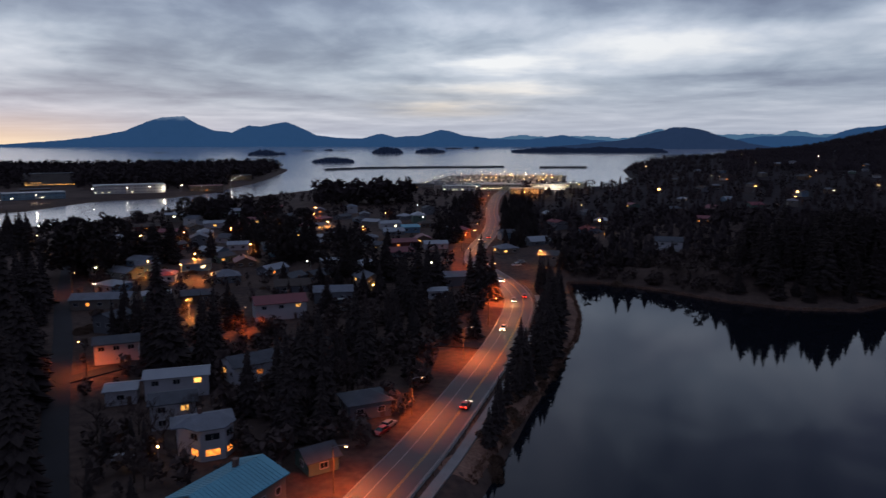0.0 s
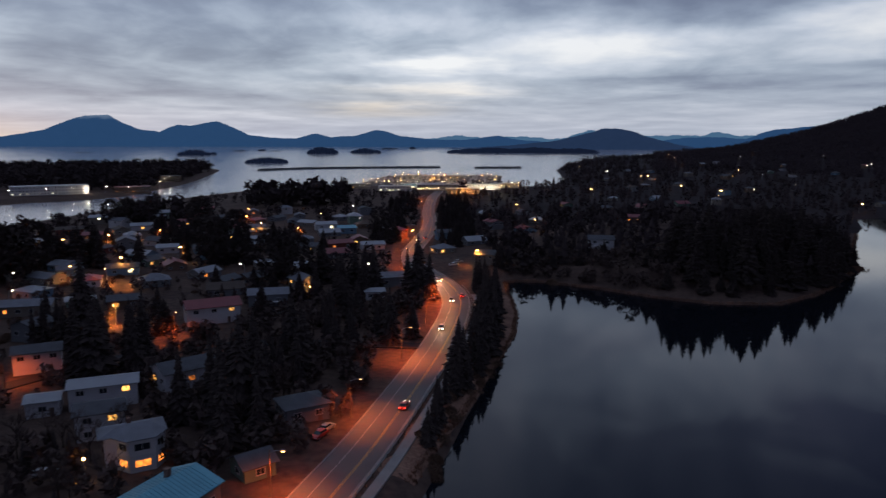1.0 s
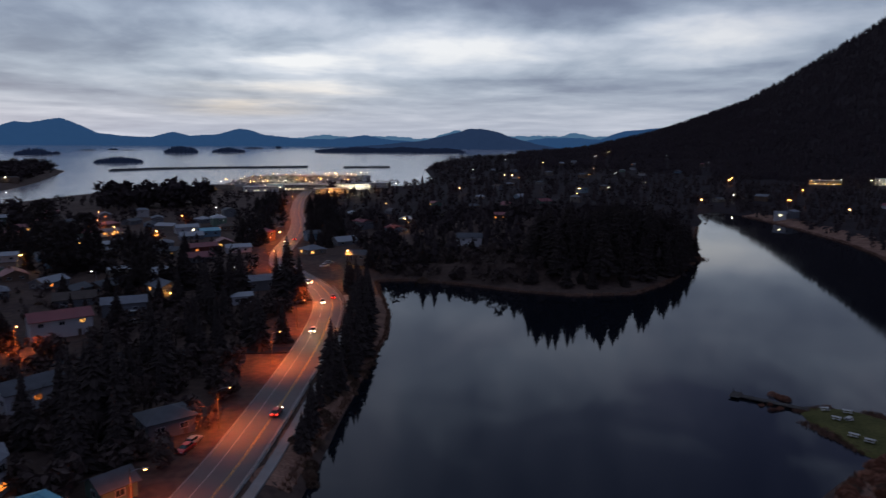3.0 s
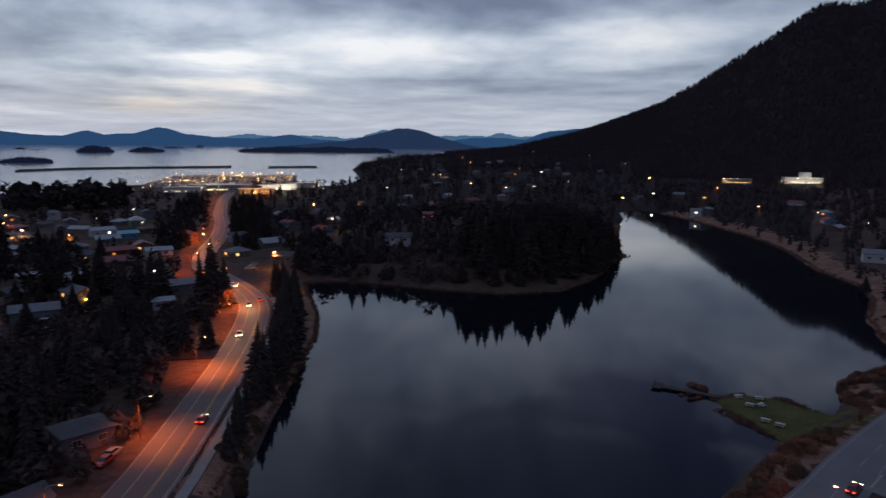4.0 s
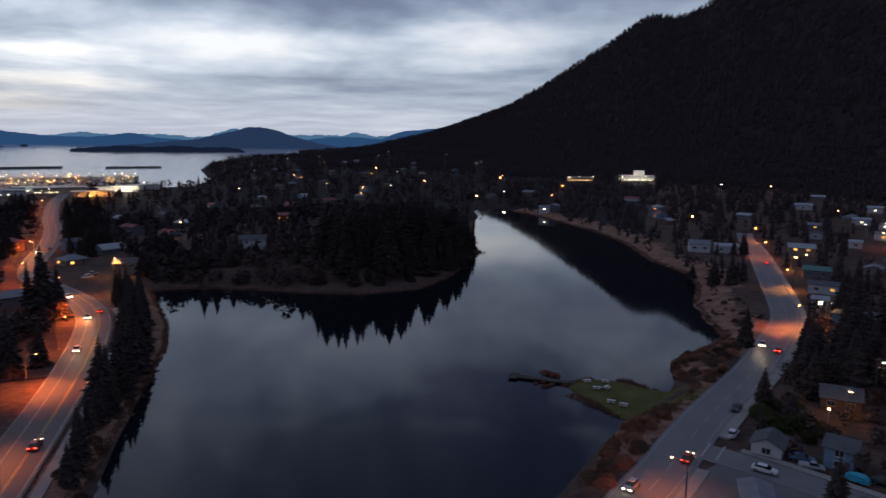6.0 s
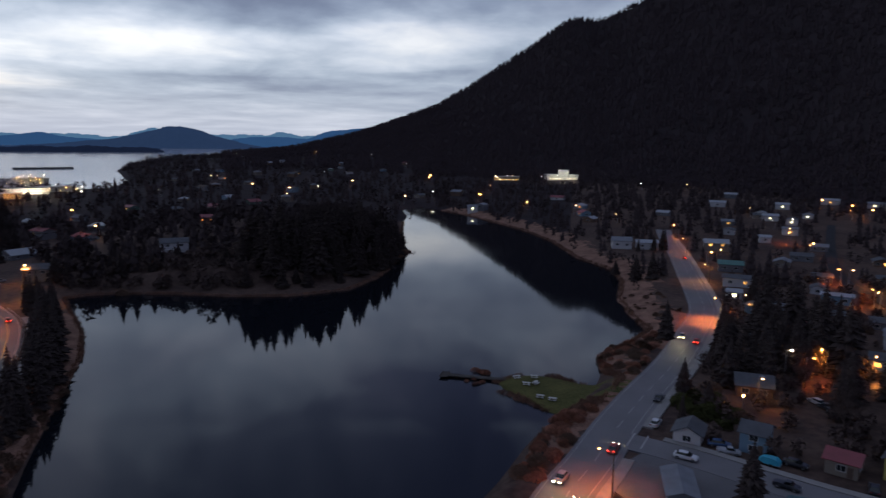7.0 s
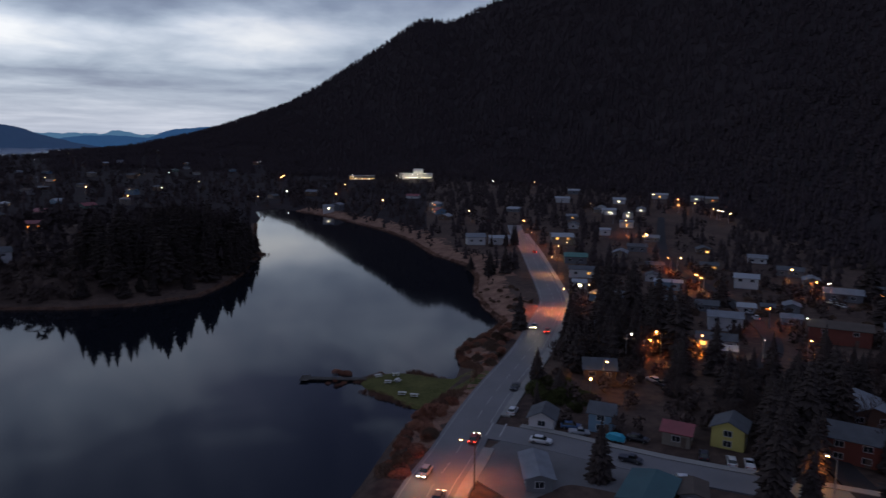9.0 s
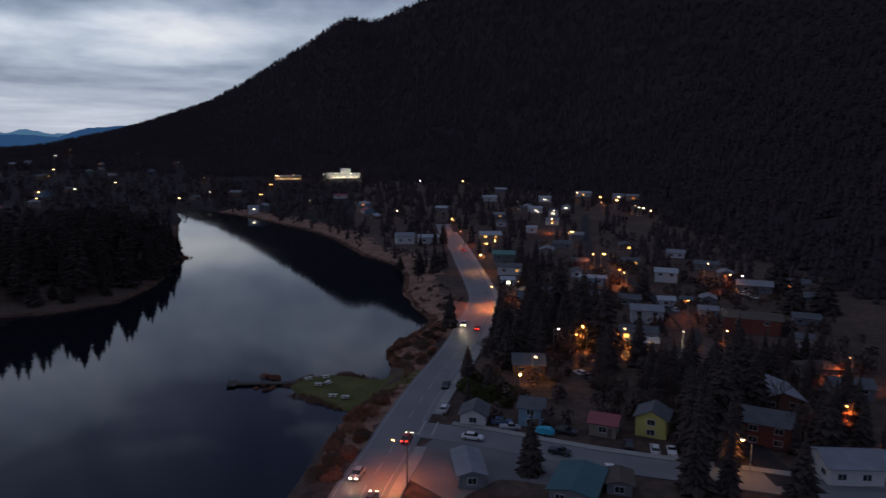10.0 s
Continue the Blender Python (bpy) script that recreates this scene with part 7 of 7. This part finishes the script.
def islet(a0, a1, r, top, seed, depth=0.35):
    """A small wooded island: a low rocky mound with an uneven cover of trees."""
    rng = random.Random(seed)
    c = Vector(polar((a0 + a1) / 2, r))
    half = r * math.tan(radians((a1 - a0) / 2))
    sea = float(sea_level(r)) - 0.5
    H = 62 + r * math.tan(radians(top)) - sea
    e = thing("islet", c.x, c.y, sea, -(a0 + a1) / 2, "small dark wooded island in the sea", "island", "islands in the sound")
    bm = bmesh.new()
    bmesh.ops.create_uvsphere(bm, u_segments=24, v_segments=8, radius=1.0)
    for v in bm.verts:
        v.co = Vector((v.co.x * half * rng.uniform(0.9, 1.05), v.co.y * half * depth * rng.uniform(0.9, 1.1), v.co.z * H * 0.35))
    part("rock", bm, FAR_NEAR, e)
    V, F = [], []
    for _ in range(90):
        u = rng.uniform(-0.92, 0.92)
        w = rng.uniform(-1, 1) * depth * math.sqrt(1 - u * u) * 0.9
        x, y = u * half, w * half
        hh = H * (0.55 + 0.45 * math.sqrt(max(0, 1 - (u * 0.9 - 0.1) ** 2))) * rng.uniform(0.55, 1.0) * (1 - 0.55 * abs(u) ** 2.2)
        rr = H * rng.uniform(0.16, 0.30)
        k = len(V)
        V.append((x, y, hh))
        for i in range(5):
            a = 1.256 * i + rng.uniform(-0.3, 0.3)
            V.append((x + math.cos(a) * rr, y + math.sin(a) * rr, hh * 0.55))
        for i in range(5):
            V.append((x + math.cos(1.256 * i) * rr * 0.9, y + math.sin(1.256 * i) * rr * 0.9, 0))
        for i in range(5):
            j = (i + 1) % 5
            F += [(k, k + 1 + i, k + 1 + j), (k + 1 + i, k + 6 + i, k + 6 + j, k + 1 + j)]
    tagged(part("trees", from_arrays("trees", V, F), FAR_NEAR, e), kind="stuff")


for i, a in enumerate(((-15.6, -13.2, 3105, -0.39), (-13.2, -12.7, 3200, -0.66), (-10.7, -7.2, 2235, -1.02), (-11.5, -10.4, 3735, -0.52), (-9.6, -8.9, 3800, -0.45), (-8.8, -7.7, 3700, -0.58), (-5.75, -3.3, 3335, -0.20), (-2.3, 0.2, 3425, -0.33), (0.1, 1.6, 4100, -0.33), (2.5, 3.0, 4200, -0.24), (-22.5, -21.4, 3535, -0.66))):
    islet(*a, 300 + i)

HULL_W, HULL_D, CABIN = mat("boat_hull_white", (0.5, 0.5, 0.5), 0.4, var=0.1), mat("boat_hull_blue", (0.06, 0.09, 0.14), 0.4, var=0.1), mat("boat_cabin", (0.42, 0.41, 0.40), 0.5, var=0.1)


def make_boat(L, paint, seed):
    rng = random.Random(seed)
    e = thing("boat", 0, 0, -330, 0, f"moored {'white' if paint is HULL_W else 'dark'} fishing boat with mast and cabin", "boat")
    bm = bmesh.new()
    hull(bm, [[(x * L, -w * L, z0), (x * L, w * L, z0), (x * L, w * 1.2 * L, z1), (x * L, -w * 1.2 * L, z1)] for x, w, z0, z1 in ((-0.5, 0.12, -0.3, 1.3), (-0.2, 0.14, -0.5, 1.2), (0.2, 0.12, -0.5, 1.5), (0.42, 0.05, -0.3, 2.0), (0.52, 0.01, 0.2, 2.3))])
    part("hull", bm, paint, e)
    part("cabin", boxed(-0.12 * L, -0.1 * L, 1.2, 0.18 * L, 0.1 * L, 3.4, bevel=0.2), CABIN, e)
    part("mast", cyl(bmesh.new(), (-0.15 * L, 0, 1.2), (-0.15 * L, 0, rng.uniform(8, 13)), 0.14, 0.08, 6), METAL, e)
    return e


BOATS = [make_boat(L, p, i) for i, (L, p) in enumerate(((13, HULL_W), (10, HULL_W), (15, HULL_D), (11, HULL_D), (18, HULL_W)))]
FLOAT_W = mat("dock_float", (0.18, 0.17, 0.16), 0.9, var=0.2)
for k in range(13):
    y = 1016 + k * 27
    x0, x1 = -46 + 5 * k, 178 + 5 * k
    solid("float_dock", boxed(x0, y - 1.5, -1.0, x1, y + 1.5, 0.35, bevel=0.1), FLOAT_W, "long floating dock of the boat harbour", "dock", "docks of the harbour")
    x = x0 + 5
    while x < x1 - 5:
        for s in (-1, 1):
            if R.random() < 0.36:
                tagged(copy_thing(R.choice(BOATS), pose(x + R.uniform(-1, 1), y + s * 8, -0.5, 0, 0, 90 * s + R.uniform(-4, 4))), group="boats in the harbour")
        if R.random() < 0.42:
            lamp(x + 2.5, y, R.uniform(0, 360), R.choice(("cool", "amber", "amber", "sodium")), R.choice((1.25, 1.25, 1.8)), group="lamps by the harbour", lift=0.3 - min(0.0, ground_at(x + 2.5, y)))
        x += R.uniform(7, 11)

# the light fronts of the harbour and of the buildings on the far shore
for x, y, z, p, col in ((60, 935, 8, 26000, COOL), (140, 875, 9, 30000, COOL), (100, 812, 9, 22000, AMBER), (-338, 842, 8, 1800, COOL), (-405, 690, 8, 2200, COOL), (780, 668, 24, 14000, COOL)):
    li = bpy.data.lights.new("flood_light", "POINT")
    li.energy, li.color, li.shadow_soft_size = p, col, 0.6
    new("flood_light", li).location = (x, y, z)
# porch lamps
for x, y, z, p, col in ((-52.5, 121.5, 6.5, 500, AMBER), (-27, 267, 7, 900, AMBER), (-40, 163, 6, 260, SODIUM), (148, 72, 7, 260, AMBER), (366, 197, 6, 1500, AMBER), (-33, 100, 4.6, 120, SODIUM)):
    li = bpy.data.lights.new("porch_light", "POINT")
    li.energy, li.color, li.shadow_soft_size = p, col, 0.15
    new("porch_light", li).location = (x, y, z)
    e = thing("porch_lamp", x, y, z, 0, "small lit porch lamp on a house wall", "lamp", "porch lamps")
    bm = bmesh.new()
    bmesh.ops.create_uvsphere(bm, u_segments=8, v_segments=6, radius=0.22)
    part("globe", bm, LENS["amber"], e)
    part("bracket", boxed(-0.06, -0.06, -3.0, 0.06, 0.06, -0.2), METAL, e)

# covered trailer and shed beside the side street
def tarp_load(x, y, turn):
    TARP = mat("turquoise_tarp", (0.02, 0.30, 0.42), 0.45, var=0.2, scale=0.8, fine=5, bump=0.4)
    rng = random.Random(8)
    e = thing("covered_trailer", x, y, ground_at(x, y), turn, "trailer load under a turquoise tarpaulin", "trailer")
    bm = bmesh.new()
    hull(bm, [[(px, -w, 0.5), (px, w, 0.5), (px, w * 0.8, h + rng.uniform(-0.1, 0.1)), (px, 0, h + 0.25), (px, -w * 0.8, h + rng.uniform(-0.1, 0.1))] for px, w, h in ((-1.9, 0.8, 1.0), (-1.2, 1.0, 1.6), (0, 1.05, 1.75), (1.2, 1.0, 1.55), (1.9, 0.8, 1.0))])
    part("tarpaulin", bm, TARP, e)
    part("trailer_bed", boxed(-2.0, -0.9, 0.38, 2.4, 0.9, 0.49), METAL, e)
    for sy in (-0.95, 0.95):
        part("wheel", CACHE["tyre|"], None, e, m=pose(-0.3, sy, 0.33))


tarp_load(127.6, 56, 100)
house(113.5, 35.5, 20, 5.5, 4.2, 2.3, "grey", "brown", pitch=0.25, label="small shed with a worn brown roof", category="shed", name="shed")

# the models stand for their copies only
for src in CONIFERS + BARES + list(LAMPS.values()) + list(CARS.values()) + BOATS:
    for o in (*src.children_recursive, src):
        bpy.data.objects.remove(o)
